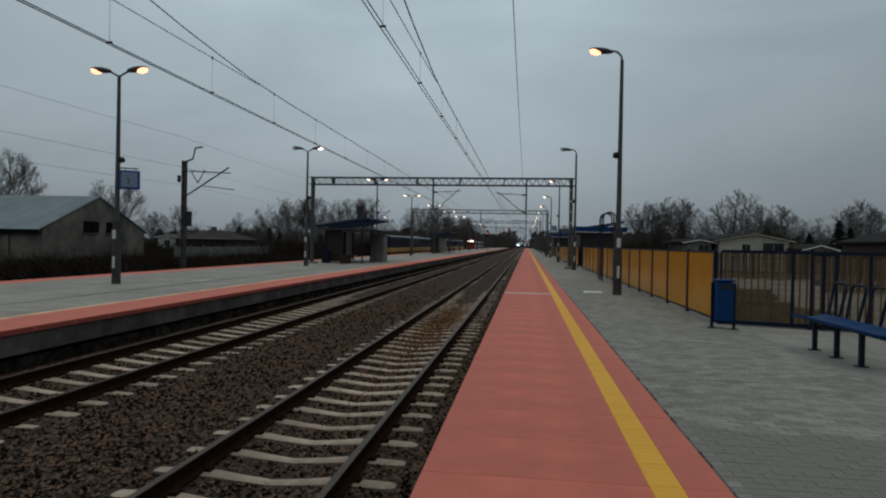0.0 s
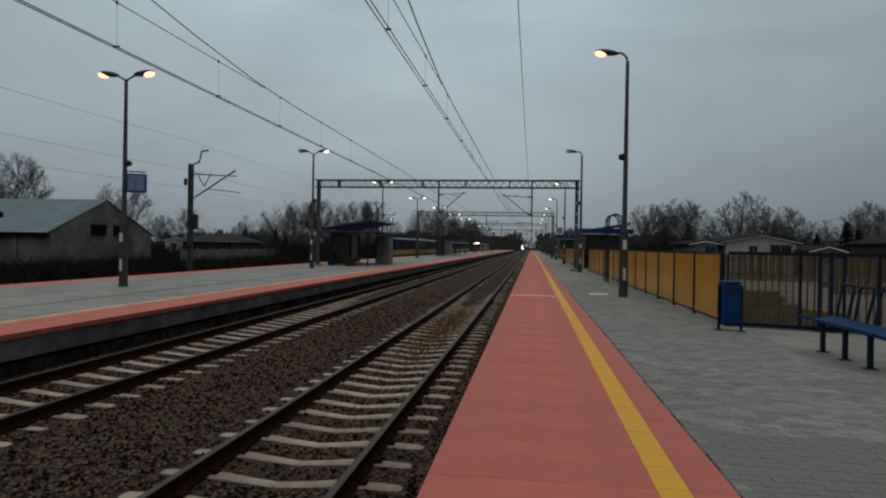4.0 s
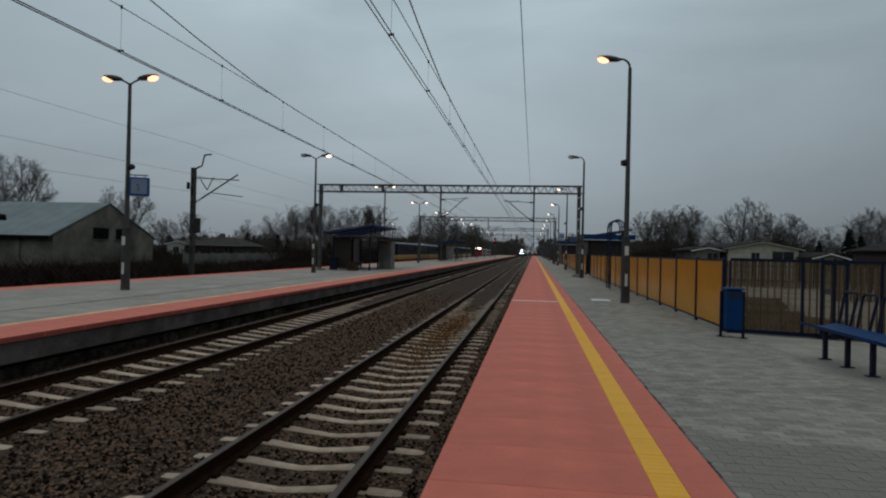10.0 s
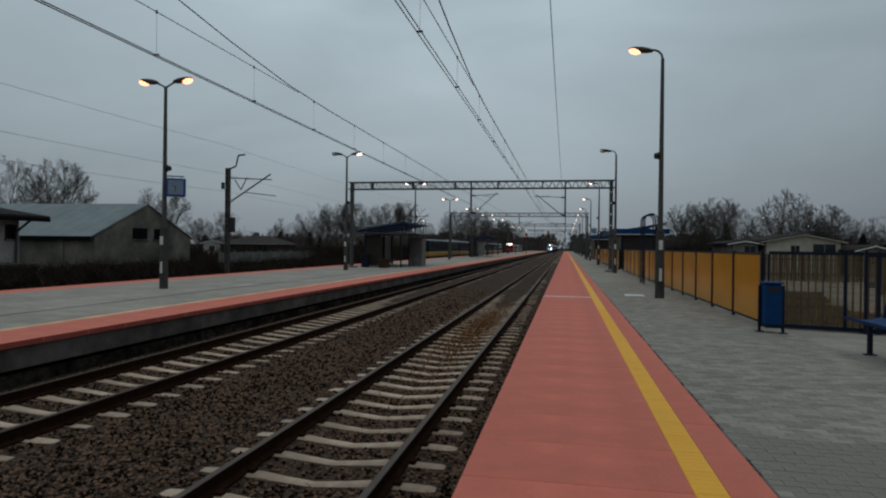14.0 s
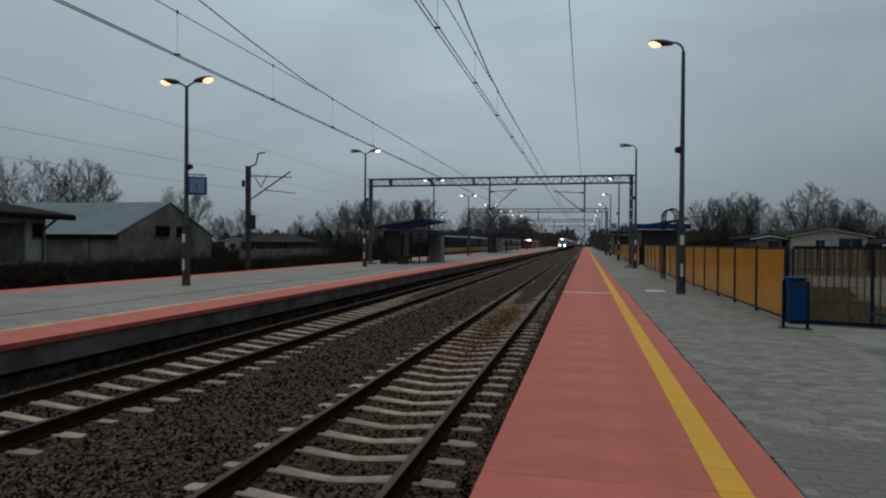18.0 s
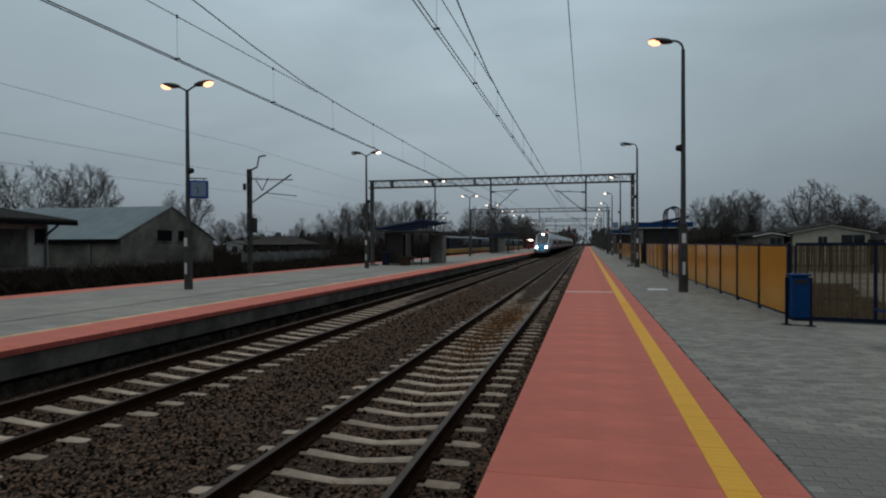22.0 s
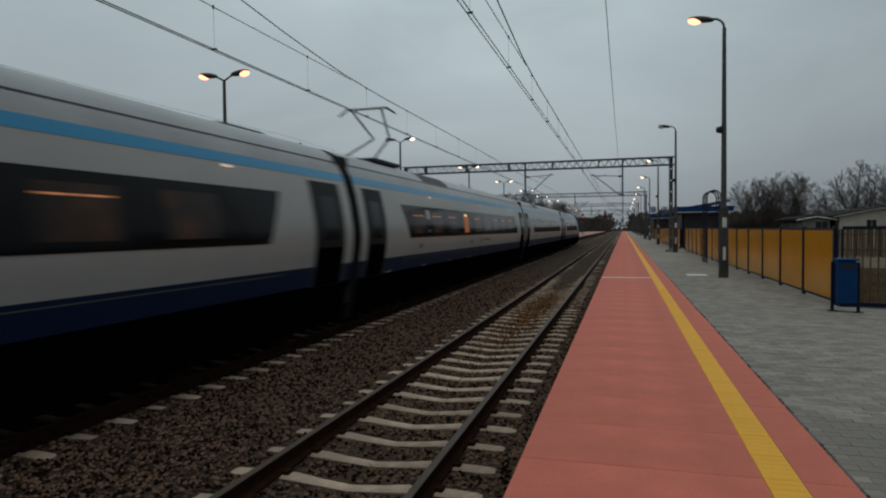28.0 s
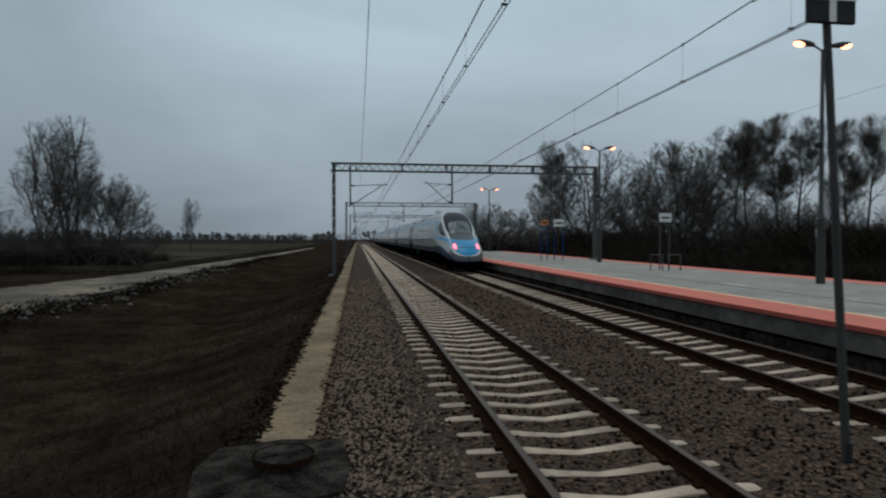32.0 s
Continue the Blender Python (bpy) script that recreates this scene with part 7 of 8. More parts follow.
def long_house(x0, x1, y, d, ez, rz, label):
    """Low house whose ridge runs along its front, hipped at both ends."""
    t = tagged(empty("house"), label, "house")
    part("wall", boxm(x0, x1, y, y + d, -0.6, ez), M_BRICK, t)
    bm = bmesh.new()
    o, r = 0.5, d * 0.35
    lo = [bm.verts.new((p, q, ez - 0.02)) for p, q in ((x0 - o, y - o), (x1 + o, y - o), (x1 + o, y + d + o), (x0 - o, y + d + o))]
    hi = [bm.verts.new((p, y + d / 2, rz)) for p in (x0 + r, x1 - r)]
    for f in ((lo[0], lo[1], hi[1], hi[0]), (lo[2], lo[3], hi[0], hi[1]), (lo[1], lo[2], hi[1]), (lo[3], lo[0], hi[0]), lo[::-1]):
        bm.faces.new(f)
    part("roof", bm, M_ROOFB, t, "faded brown hipped roof")
    part("gutter", rod(bmesh.new(), (x0 - o, y - o - 0.06, ez), (x1 + o, y - o - 0.06, ez), 0.07, 0.07, 6), M_CONC, t)
    for k in range(3):
        a = x0 + (x1 - x0) * (0.12 + 0.3 * k)
        w = part("window", boxm(a, a + 1.3, y - 0.03, y + 0.02, 0.7, 1.9), M_PANE, t, "dark window")
        part("window_frame", boxm(a + 0.62, a + 0.68, y - 0.06, y - 0.031, 0.7, 1.9), M_CONC, w)
        part("window_sill", boxm(a - 0.08, a + 1.38, y - 0.12, y - 0.003, 0.62, 0.69), M_CONC, w)
    part("chimney", boxm(x0 + 4, x0 + 4.6, y + d * 0.5 - 0.3, y + d * 0.5 + 0.3, ez, rz + 0.6), M_CONC_D, t)


long_house(-55, -45.5, 92, 8, 2.15, 3.55, "low dark house with a faded brown hipped roof behind the wall")
bungalow(-60.5, -56.6, 96, 6, 2.3, 2.75, "small pale shed beside the low dark house", M_RENDER, M_ROOFB, [(-59.4, -58.4, 1.0, 1.8)])
bungalow(-34, -24, 152, 12, 2.8, 3.8, "far low shed beyond the yard", M_RENDER2, M_TIN, [(-32, -30, 1.0, 2.0)])
bungalow(8.5, 16, 118, 14, 3.4, 4.6, "far shed with a dark roof beside the line", M_RENDER2, M_ROOF, [(9.5, 11, 1.2, 2.2)])
bungalow(6.5, 13, 150, 20, 4.4, 5.8, "far station building with a dark roof", M_BRICK, M_ROOF, [(7.5, 9, 1.4, 2.6), (10, 11.5, 1.4, 2.6)])


def concrete_wall(x, y0, y1, h, label):
    t = tagged(empty("concrete_wall", x, y0, -0.5), label, "wall")
    n = int((y1 - y0) / 2.2)
    for i in range(n):
        y = i * 2.2
        part("post", boxm(-0.08, 0.08, y - 0.07, y + 0.07, 0, h + 0.1), M_CONC, t)
        for k in range(3):
            z = k * h / 3
            part("panel", boxm(-0.03, 0.03, y + 0.075, y + 2.12, z + 0.01, z + h / 3 - 0.005), M_CONC, t)


concrete_wall(-27.5, 46, 134, 1.95, "pale grey concrete panel wall beyond the tracks")


# ---------------------------------------------------------------- trees
def bare_tree(seed, h, leader, wide, low, stems, full):
    """Trunk, limbs and fine twigs of a leafless tree that fills a rounded, uneven crown.
    leader: how high the trunk runs on; wide: the crown's half width and low: its foot, in tree heights; stems: main limbs; full: how thick with twigs."""
    rng = random.Random(seed)
    trunk, limbs, twigs = [], [], []
    up = Vector((0, 0, 1))
    zc, rz = h * (low + (1 - low) * 0.52), h * (1 - low) * 0.52
    def inside(p):
        k = 1.0 + 0.20 * noise.noise(Vector((p.x * 2.6 / h, p.y * 2.6 / h, p.z * 2.6 / h + seed * 7.3)))
        return (p.x * p.x + p.y * p.y) / (wide * h) ** 2 + ((p.z - zc) / rz) ** 2 < k * k
    def off(d, a, roll):
        """The direction d bent away by a, towards roll."""
        u = d.orthogonal().normalized()
        w = d.cross(u)
        return (d * math.cos(a) + (u * math.cos(roll) + w * math.sin(roll)) * math.sin(a)).normalized()
    def twig(p, d, l, r):
        side = d.cross(Vector((rng.gauss(0, 1), rng.gauss(0, 1), rng.gauss(0, 1)))).normalized() * r
        m = p + d * (l * 0.5) + up * (0.06 * l)
        twigs.append((p - side, p + side, p + d * l + up * (0.14 * l)))
        e = off(d, rng.uniform(0.4, 0.9), rng.uniform(0, 6.28))
        twigs.append((m - side * 0.7, m + side * 0.7, m + e * (l * 0.55) + up * (0.08 * l)))
    def grow(p, d, l, r, lev):
        n = (8, 5, 4)[lev]
        roll = rng.uniform(0, 6.28)
        for i in range(n):
            q = p + d * (l / n)
            r2 = max(r * (1 - 0.78 / n), 0.010)
            limbs.append((p, q, r, r2))
            p, r = q, r2
            if not inside(p) and i > 0:
                break
            d = (d + up * (0.04, 0.05, 0.05)[lev] + Vector((rng.gauss(0, 1), rng.gauss(0, 1), rng.gauss(0, 0.7))) * (0.09, 0.13, 0.17)[lev]).normalized()
            u = (i + 1) / n
            if lev < 2:
                for _ in range(2):
                    if u < 0.2:
                        continue
                    roll += 2.4 + rng.uniform(-0.5, 0.5)
                    grow(p, off(d, rng.uniform(0.4, 0.95), roll), l * rng.uniform(0.30, 0.50) * (1.2 - 0.55 * u), max(0.011, r * 0.55), lev + 1)
            if lev > 0:
                for _ in range(full):
                    roll += 2.4
                    twig(p, off(d, rng.uniform(0.2, 0.95), roll), h * rng.uniform(0.018, 0.05), 0.010)
    p, d, r = Vector((0, 0, -0.3)), up, h * (0.019 if leader < 0.3 else 0.014)
    top = max(h * leader, h * (low + 0.03))
    n = 14
    a = rng.uniform(0, 6.28)
    for i in range(n):
        q = p + d * ((top + 0.3) / n)
        r2 = r * (0.965 if leader < 0.3 else 0.915)
        trunk.append((p, q, r, r2))
        p, r = q, r2
        d = (d + Vector((rng.gauss(0, 0.035), rng.gauss(0, 0.035), 0.05))).normalized()
        if leader > 0.3 and p.z > h * low * 0.9:
            for _ in range(2):
                a += 2.4 + rng.uniform(-0.4, 0.4)
                grow(p, off(d, rng.uniform(0.45, 0.95), a), h * min(0.42, wide * 1.15) * (1.25 - 0.75 * p.z / h), max(0.016, r * 0.5), 0 if rng.random() < 0.35 else 1)
    k = 3 if leader > 0.3 else stems
    for j in range(k):
        a += 6.28 / k + rng.uniform(-0.3, 0.3)
        lean = math.atan2(wide * h, rz * 1.3) * (0.15 if j == 0 else rng.uniform(0.5, 1.25 if wide < 0.3 else 2.0))
        grow(p, off(d, lean, a), (h - top) * rng.uniform(0.95, 1.15), r * 0.60, 0)
    return trunk, limbs, twigs


def rods_mesh(name, rods, sides, material, parent, label="", twigs=()):
    V, F = [], []
    for a, b, r0, r1 in rods:
        d = (b - a)
        u = d.orthogonal().normalized()
        w = d.cross(u).normalized()
        o = len(V)
        for c, r in ((a, r0), (b, r1)):
            for k in range(sides):
                t = 6.2832 * k / sides
                V.append(tuple(c + u * (r * math.cos(t)) + w * (r * math.sin(t))))
        for k in range(sides):
            F.append((o + k, o + (k + 1) % sides, o + sides + (k + 1) % sides, o + sides + k))
    for t in twigs:
        o = len(V)
        V += [tuple(q) for q in t]
        F.append((o, o + 1, o + 2))
    return raw(name, V, F, material, parent, label)


def tree_master(seed, h, leader, wide, low, stems, full, label):
    t = tagged(empty("bare_tree", 0, 0, -40), label, "tree", group="bare trees")
    trunk, limbs, twigs = bare_tree(seed, h, leader, wide, low, stems, full)
    k = h / max(q[2].z for q in twigs)
    S = lambda rods: [(a * k, b * k, r0, r1) for a, b, r0, r1 in rods]
    rods_mesh("trunk", S(trunk), 7, M_BARK, t)
    rods_mesh("crown", S(limbs), 3, M_TWIG, t, "bare grey-brown limbs and twigs", [[q * k for q in w] for w in twigs])
    return t


MASTERS = [
    tree_master(1, 12, 0.0, 0.46, 0.15, 9, 5, "broad leafless deciduous tree with a rounded crown"),
    tree_master(2, 12, 0.0, 0.40, 0.18, 8, 5, "leafless deciduous tree with a spreading crown"),
    tree_master(3, 16, 0.72, 0.20, 0.28, 4, 2, "tall slim leafless tree with upright limbs"),
    tree_master(4, 16, 0.66, 0.24, 0.42, 4, 2, "tall leafless tree with a high crown"),
    tree_master(5, 12, 0.0, 0.52, 0.10, 9, 4, "wide leafless tree forking low down"),
    tree_master(6, 18, 0.0, 0.22, 0.08, 7, 5, "tall narrow leafless tree with several upright stems"),
    tree_master(7, 9, 0.0, 0.56, 0.02, 11, 4, "dense leafless thorn tree branching from the ground"),
]
MH = [12, 12, 16, 16, 12, 18, 9]
rngt = random.Random(11)


def plant(k, x, y, h):
    s = h / MH[k]
    turn = Matrix.Diagonal((s * rngt.uniform(0.9, 1.1), s * rngt.uniform(0.9, 1.1), s, 1))
    copy_thing(MASTERS[k], pose(x, y, -0.5 if x < 5 or y > -2 else -1.2, 0, 0, rngt.uniform(0, 360)) @ turn)


def tree_row(kinds, x0, y0, x1, y1, n, h0, h1, loose):
    """Trees of the given kinds in turn along a line, set a little off it."""
    for i in range(n):
        u = (i + 0.5) / n
        plant(kinds[i % len(kinds)], x0 + (x1 - x0) * u + rngt.uniform(-loose, loose), y0 + (y1 - y0) * u + rngt.uniform(-loose, loose), rngt.uniform(h0, h1))


# beyond the barn and the yard
for _k, _x, _y, _h in ((0, -80, 76, 15.5), (1, -75, 81, 15.5), (4, -86, 70, 14), (0, -92, 78, 15), (1, -44, 62, 9), (1, -64, 100, 7.4), (0, -70, 120, 10), (5, -45, 4.4, 13.8), (0, -52, 28, 11), (4, -56, -5, 9), (1, -50, 38, 10)):
    plant(_k, _x, _y, _h)
tree_row((4, 1, 2, 0, 1, 3, 0), -68, 158, -36, 154, 7, 13.5, 16, 2)
tree_row((0, 1, 0, 2, 1, 0, 3), -33, 175, -23, 300, 8, 13, 15.5, 2)
tree_row((6,), -74, 149, -34, 149, 8, 8.5, 10, 1.5)
tree_row((6,), -32, 165, -22, 275, 7, 9, 12, 1.5)
tree_row((6,), -37, 136, -30, 116, 3, 6, 7, 1)
tree_row((6,), -84, 74, -78, 78, 2, 8.5, 9.5, 0.5)
tree_row((6,), -66, 103, -40, 121, 8, 5.2, 6.6, 0.8)
tree_row((6,), 12, 235, 14, 295, 4, 10, 12, 2.5)
tree_row((6,), -45, 2.8, -45, 6.2, 2, 6.5, 7, 0.2)
# behind the gardens
for _k, _x, _y, _h in ((1, 18.7, 104, 10), (0, 21.2, 106, 10.6), (1, 23.4, 103, 11), (0, 26, 105, 10.4), (0, 32.7, 104, 12.4), (4, 35.5, 107, 10), (1, 38.6, 104, 10), (4, 41, 106, 9), (6, 45.4, 103, 8), (0, 50.3, 104, 11), (1, 53, 106, 10)):
    plant(_k, _x, _y, _h)
tree_row((6,), 18.2, 101, 27.5, 99.5, 7, 6.4, 8.2, 0.6)
tree_row((6,), 34, 103, 40, 103, 3, 6.5, 7.5, 0.6)
tree_row((6,), 30, 112, 58, 111, 5, 6.5, 7.5, 1.5)
tree_row((4, 0, 1), 59, 101, 75, 93, 3, 11, 13, 1)
# west of the line, the other way
for _k, _x, _y, _h in ((3, -22.6, -68, 14.2), (4, -25.6, -66, 13.6), (1, -24.4, -75, 10.5), (1, -35, -64, 13.6), (0, -37, -67, 14), (3, -41, -63, 16), (3, -44.5, -66, 16.5), (2, -47, -64, 17), (3, -50, -65, 17), (2, -53, -61, 16), (3, -57, -63, 17), (3, -60, -57, 16.5), (1, -63, -50, 14), (2, -66, -44, 15), (5, -48, -24, 13), (4, -45, -38, 9), (6, -36, -62.5, 12.5), (6, -34, -65, 12)):
    plant(_k, _x, _y, _h)
tree_row((6,), -27, -69.5, -42.5, -59.5, 4, 8.5, 9.8, 0.8)
tree_row((6,), -45, -58.5, -69, -38, 3, 8, 8.8, 0.8)
tree_row((6,), -43, -68, -57, -66, 7, 6.8, 7.8, 0.8)
tree_row((6, 6, 1, 6, 0), -28, -77, -20.5, -155, 9, 7.5, 10.5, 0.8)
# east of the line
for _k, _x, _y, _h in ((5, 33.4, -72, 15.8), (5, 31.5, -73, 17.2), (5, 30.1, -72, 15.2), (1, 27.2, -72, 10.6), (1, 25.3, -71, 9.6), (6, 23.4, -71, 5.6), (1, 42, -72, 12), (0, 47, -62, 12), (5, 46, -182, 15)):
    plant(_k, _x, _y, _h)
tree_row((6,), 26.5, -70.5, 44, -65, 6, 5.5, 7, 0.6)
for m in MASTERS:
    m.matrix_basis = pose(-140 - 9 * MASTERS.index(m), 60 + 12 * MASTERS.index(m), -0.5)


def conifer(x, y, h, label, r=0.22):
    t = tagged(empty("conifer", x, y, -0.5), label, "tree", group="conifers")
    part("trunk", rod(bmesh.new(), (0, 0, 0), (0, 0, h * 0.95), h * 0.016, 0.02, 7), M_BARK, t)
    rng = random.Random(int(x * 7 + y))
    V, F = [], []
    n = 620
    for i in range(n):
        u = rng.random() ** 0.75
        z = h * (0.10 + 0.9 * (1 - u))
        rad = h * r * u * rng.uniform(0.25, 1.08)
        a = rng.uniform(0, 6.28)
        c = Vector((rad * math.cos(a), rad * math.sin(a), z))
        s = h * 0.045 * rng.uniform(0.6, 1.4)
        d = Vector((math.cos(a), math.sin(a), rng.uniform(-0.7, 0.1))).normalized()
        w = d.cross(Vector((0, 0, 1))).normalized()
        o = len(V)
        V += [tuple(c - d * s), tuple(c + w * s * 0.45), tuple(c + d * s * 1.3), tuple(c - w * s * 0.45), tuple(c + Vector((0, 0, s * 0.4)))]
        F += [(o, o + 1, o + 4), (o + 1, o + 2, o + 4), (o + 2, o + 3, o + 4), (o + 3, o, o + 4)]
    raw("crown", V, F, M_LEAF, t, "dark needles")


for _x, _y, _h, _r in ((24.1, 101, 6.6, 0.3), (44, 95, 7, 0.3), (46, 96, 6, 0.3), (38, 90, 5, 0.35), (-44, 20, 6.5, 0.3), (-44, 1, 6.2, 0.34), (-44.5, 7, 6, 0.34)):
    conifer(_x, _y, _h * (0.8 if _x < 0 else 1), "dark evergreen conifer behind the gardens", _r)


_rc = random.Random(31)
for _i in range(17):
    _x = -72 + 2.1 * _i + _rc.uniform(-0.6, 0.6)
    conifer(_x, 118 + _rc.uniform(-3, 4) + 0.2 * _i, (4.9 if _i < 10 else 4.0) * _rc.uniform(0.82, 1.12), "dark bushy evergreen behind the low house", 0.46)


# ---------------------------------------------------------------- scrub and far woods
def scrub(name, spots, label, material, blade=1.0, thin=0.016, category="scrub"):
    """Clumps of thin upright stems and side twigs."""
    rng = np.random.RandomState(len(spots) + 17)
    V, F = [], []
    for x, y, w, h, n in spots:
        px, py = x + rng.normal(0, w, n), y + rng.normal(0, w, n)
        hh = h * rng.uniform(0.35, 1.0, n)
        lean = rng.normal(0, 0.28, (n, 2))
        ang = rng.uniform(0, 3.14, n)
        for i in range(n):
            o = len(V)
            dx, dy = math.cos(ang[i]) * thin * blade, math.sin(ang[i]) * thin * blade
            zb = -0.55 if x < 5 or y > 0 else -1.5
            tx, ty = px[i] + lean[i, 0] * hh[i], py[i] + lean[i, 1] * hh[i]
            mx, my, mz = (px[i] + tx) / 2, (py[i] + ty) / 2, zb + hh[i] * 0.5
            k = hh[i] * 0.22
            V += [(px[i] - dx, py[i] - dy, zb), (px[i] + dx, py[i] + dy, zb), (tx, ty, zb + hh[i]), (mx + k * math.cos(ang[i] * 2), my + k * math.sin(ang[i] * 2), mz + k * 1.2), (mx - k * math.sin(ang[i] * 5), my + k * math.cos(ang[i] * 5), mz + k), (mx + dx, my + dy, mz + 0.05), (mx - dx, my - dy, mz - 0.05)]
            F += [(o, o + 1, o + 2), (o + 5, o + 6, o + 3), (o + 5, o + 6, o + 4)]
    tagged(raw(name, V, F, material), label, category, kind="stuff")


_r = random.Random(4)
scrub("lineside_scrub", [(_r.uniform(-25.5, -22.5), _r.uniform(18, 37), 0.8, _r.uniform(1.4, 2.5), 130) for i in range(80)] + [(_r.uniform(-24.8, -21.3), _r.uniform(-62, 75), 0.7, _r.uniform(1.0, 2.3), 110) for i in range(460)] + [(_r.uniform(-26.6, -22.6), _r.uniform(62, 124), 0.8, _r.uniform(1.8, 4.2), 100) for i in range(200)], "dark brown leafless scrub behind the island platform", M_BRUSH)
def thicket(x0, x1, y0, y1, n, lo, hi, count, seed):
    """Clumps whose height swells and falls along the belt."""
    r = random.Random(seed)
    out = []
    for _ in range(n):
        x, y = r.uniform(x0, x1), r.uniform(y0, y1)
        k = 0.32 + 1.7 * noise.noise(Vector((x * 0.11, y * 0.11, seed)))
        out.append((x, y, 1.0, max(lo, (lo + (hi - lo) * max(0.0, min(1.0, k))) * r.uniform(0.6, 1.05)), count))
    return out


scrub("field_scrub", thicket(-62, -24, -130, -32, 620, 1.0, 5.6, 95, 3), "dark leafless undergrowth below the trees", M_BRUSH, 1.5)
scrub("far_scrub", thicket(-75, -30, 58, 150, 380, 1.0, 4.0, 60, 5) + thicket(14, 90, 84, 112, 300, 2.0, 5.6, 90, 7) + thicket(16, 28, 96, 104, 70, 4.0, 6.5, 130, 12), "dark leafless hedges and garden bushes", M_BRUSH, 1.8)
scrub("east_scrub", thicket(26, 58, -95, -58, 230, 1.0, 4.4, 105, 9), "dark leafless thicket below the poplars", M_BRUSH, 1.5)
scrub("road_verge", [(float(np.interp(-y, [8, 22, 34, 46, 60, 85, 112], [18, 15.7, 14.8, 14.9, 15.5, 15.6, 15.5])) + _r.gauss(-0.6, 0.9), y, 0.5, _r.uniform(0.25, 0.9), 26) for y in [-22 - 95 * (i / 330) ** 1.4 for i in range(330)]], "dry brown weeds along the road's edge", M_DRY, 0.9)


def rubble():
    """Pale lumps of spoil tipped below the road."""
    rng = np.random.RandomState(21)
    base = np.array([(1, 0, 0), (0, 1, 0), (-1, 0, 0), (0, -1, 0), (0, 0, 1), (0, 0, -1)], float)
    tri = [(0, 1, 4), (1, 2, 4), (2, 3, 4), (3, 0, 4), (1, 0, 5), (2, 1, 5), (3, 2, 5), (0, 3, 5)]
    V, F = [], []
    for i in range(420):
        y = -20 - 50 * rng.uniform() ** 1.3
        x = float(np.interp(-y, [8, 22, 34, 46, 60, 85], [18, 15.7, 14.8, 14.9, 15.5, 15.6])) - abs(rng.normal(0.2, 1.1))
        s = rng.uniform(0.04, 0.22) * (1 if rng.uniform() < 0.9 else 1.8)
        z = -1.25 - 0.05 * max(0, 14 - x)
        o = len(V)
        V += [(x + a * s * rng.uniform(0.6, 1.3), y + b * s * rng.uniform(0.6, 1.3), z + c * s * 0.6) for a, b, c in base]
        F += [tuple(k + o for k in t) for t in tri]
    tagged(raw("rubble", V, F, mat("pale_spoil", (0.085, 0.073, 0.06), 0.95, var=0.5, scale=3, island=1.0, bump=0.3)), "pale lumps of spoil beside the dirt road", "rubble", kind="stuff")


rubble()
M_STRAW = mat("straw", (0.15, 0.10, 0.05), 0.95, var=0.4, scale=0.7, fine=10, bump=0.2, island=0.8)


def bank_grass():
    """Tufts on the bank and in the ditch on the open side."""
    rng = np.random.RandomState(9)
    V, F = [], []
    prof_x = [1.15, 1.7, 3.0, 4.4, 6.5, 9, 14, 20, 30]
    prof_z = [-0.37, -0.45, -0.95, -1.35, -1.75, -1.6, -1.25, -1.15, -1.2]
    n = 52000
    y = -3.4 - 62 * rng.uniform(0, 1, n) ** 1.6
    x = 1.15 + rng.uniform(0, 1, n) ** 1.3 * (5 + np.abs(y) * 0.33)
    z = np.interp(x, prof_x, prof_z)
    h = rng.uniform(0.03, 0.12, n) * (1 + 0.8 * rng.uniform(0, 1, n) ** 4)
    a = rng.uniform(0, 6.28, n)
    w = rng.uniform(0.003, 0.009, n) * (1 + np.abs(y) / 22)
    lx, ly = rng.normal(0, 0.5, n) * h, rng.normal(0, 0.5, n) * h
    for i in range(n):
        o = len(V)
        dx, dy = math.cos(a[i]) * w[i], math.sin(a[i]) * w[i]
        V += [(x[i] - dx, y[i] - dy, z[i] - 0.12), (x[i] + dx, y[i] + dy, z[i] - 0.12), (x[i] + lx[i], y[i] + ly[i], z[i] + h[i])]
        F.append((o, o + 1, o + 2))
    tagged(raw("bank_grass", V, F, M_DRY), "flattened dark winter grass on the bank", "grass", kind="stuff")
    V, F = [], []
    n = 5000
    x = rng.uniform(4.8, 30, n)
    y = 13.9 + 19 * rng.uniform(0, 1, n) ** 1.4
    h = rng.uniform(0.2, 0.75, n)
    for i in range(n):
        if x[i] > 8.4 + 0.20 * (y[i] - 15) and rng.uniform() < 0.93:
            continue
        o = len(V)
        q = rng.uniform(0, 6.28)
        dx, dy = math.cos(q) * 0.012, math.sin(q) * 0.012
        g = 0.09
        V += [(x[i] - dx, y[i] - dy, g - 0.05), (x[i] + dx, y[i] + dy, g - 0.05), (x[i] + rng.normal(0, 0.12), y[i] + rng.normal(0, 0.12), g + 0.6 * h[i])]
        F.append((o, o + 1, o + 2))
    tagged(raw("dry_tufts", V, F, M_STRAW), "pale dry grass behind the platform fence", "grass", kind="stuff")


bank_grass()


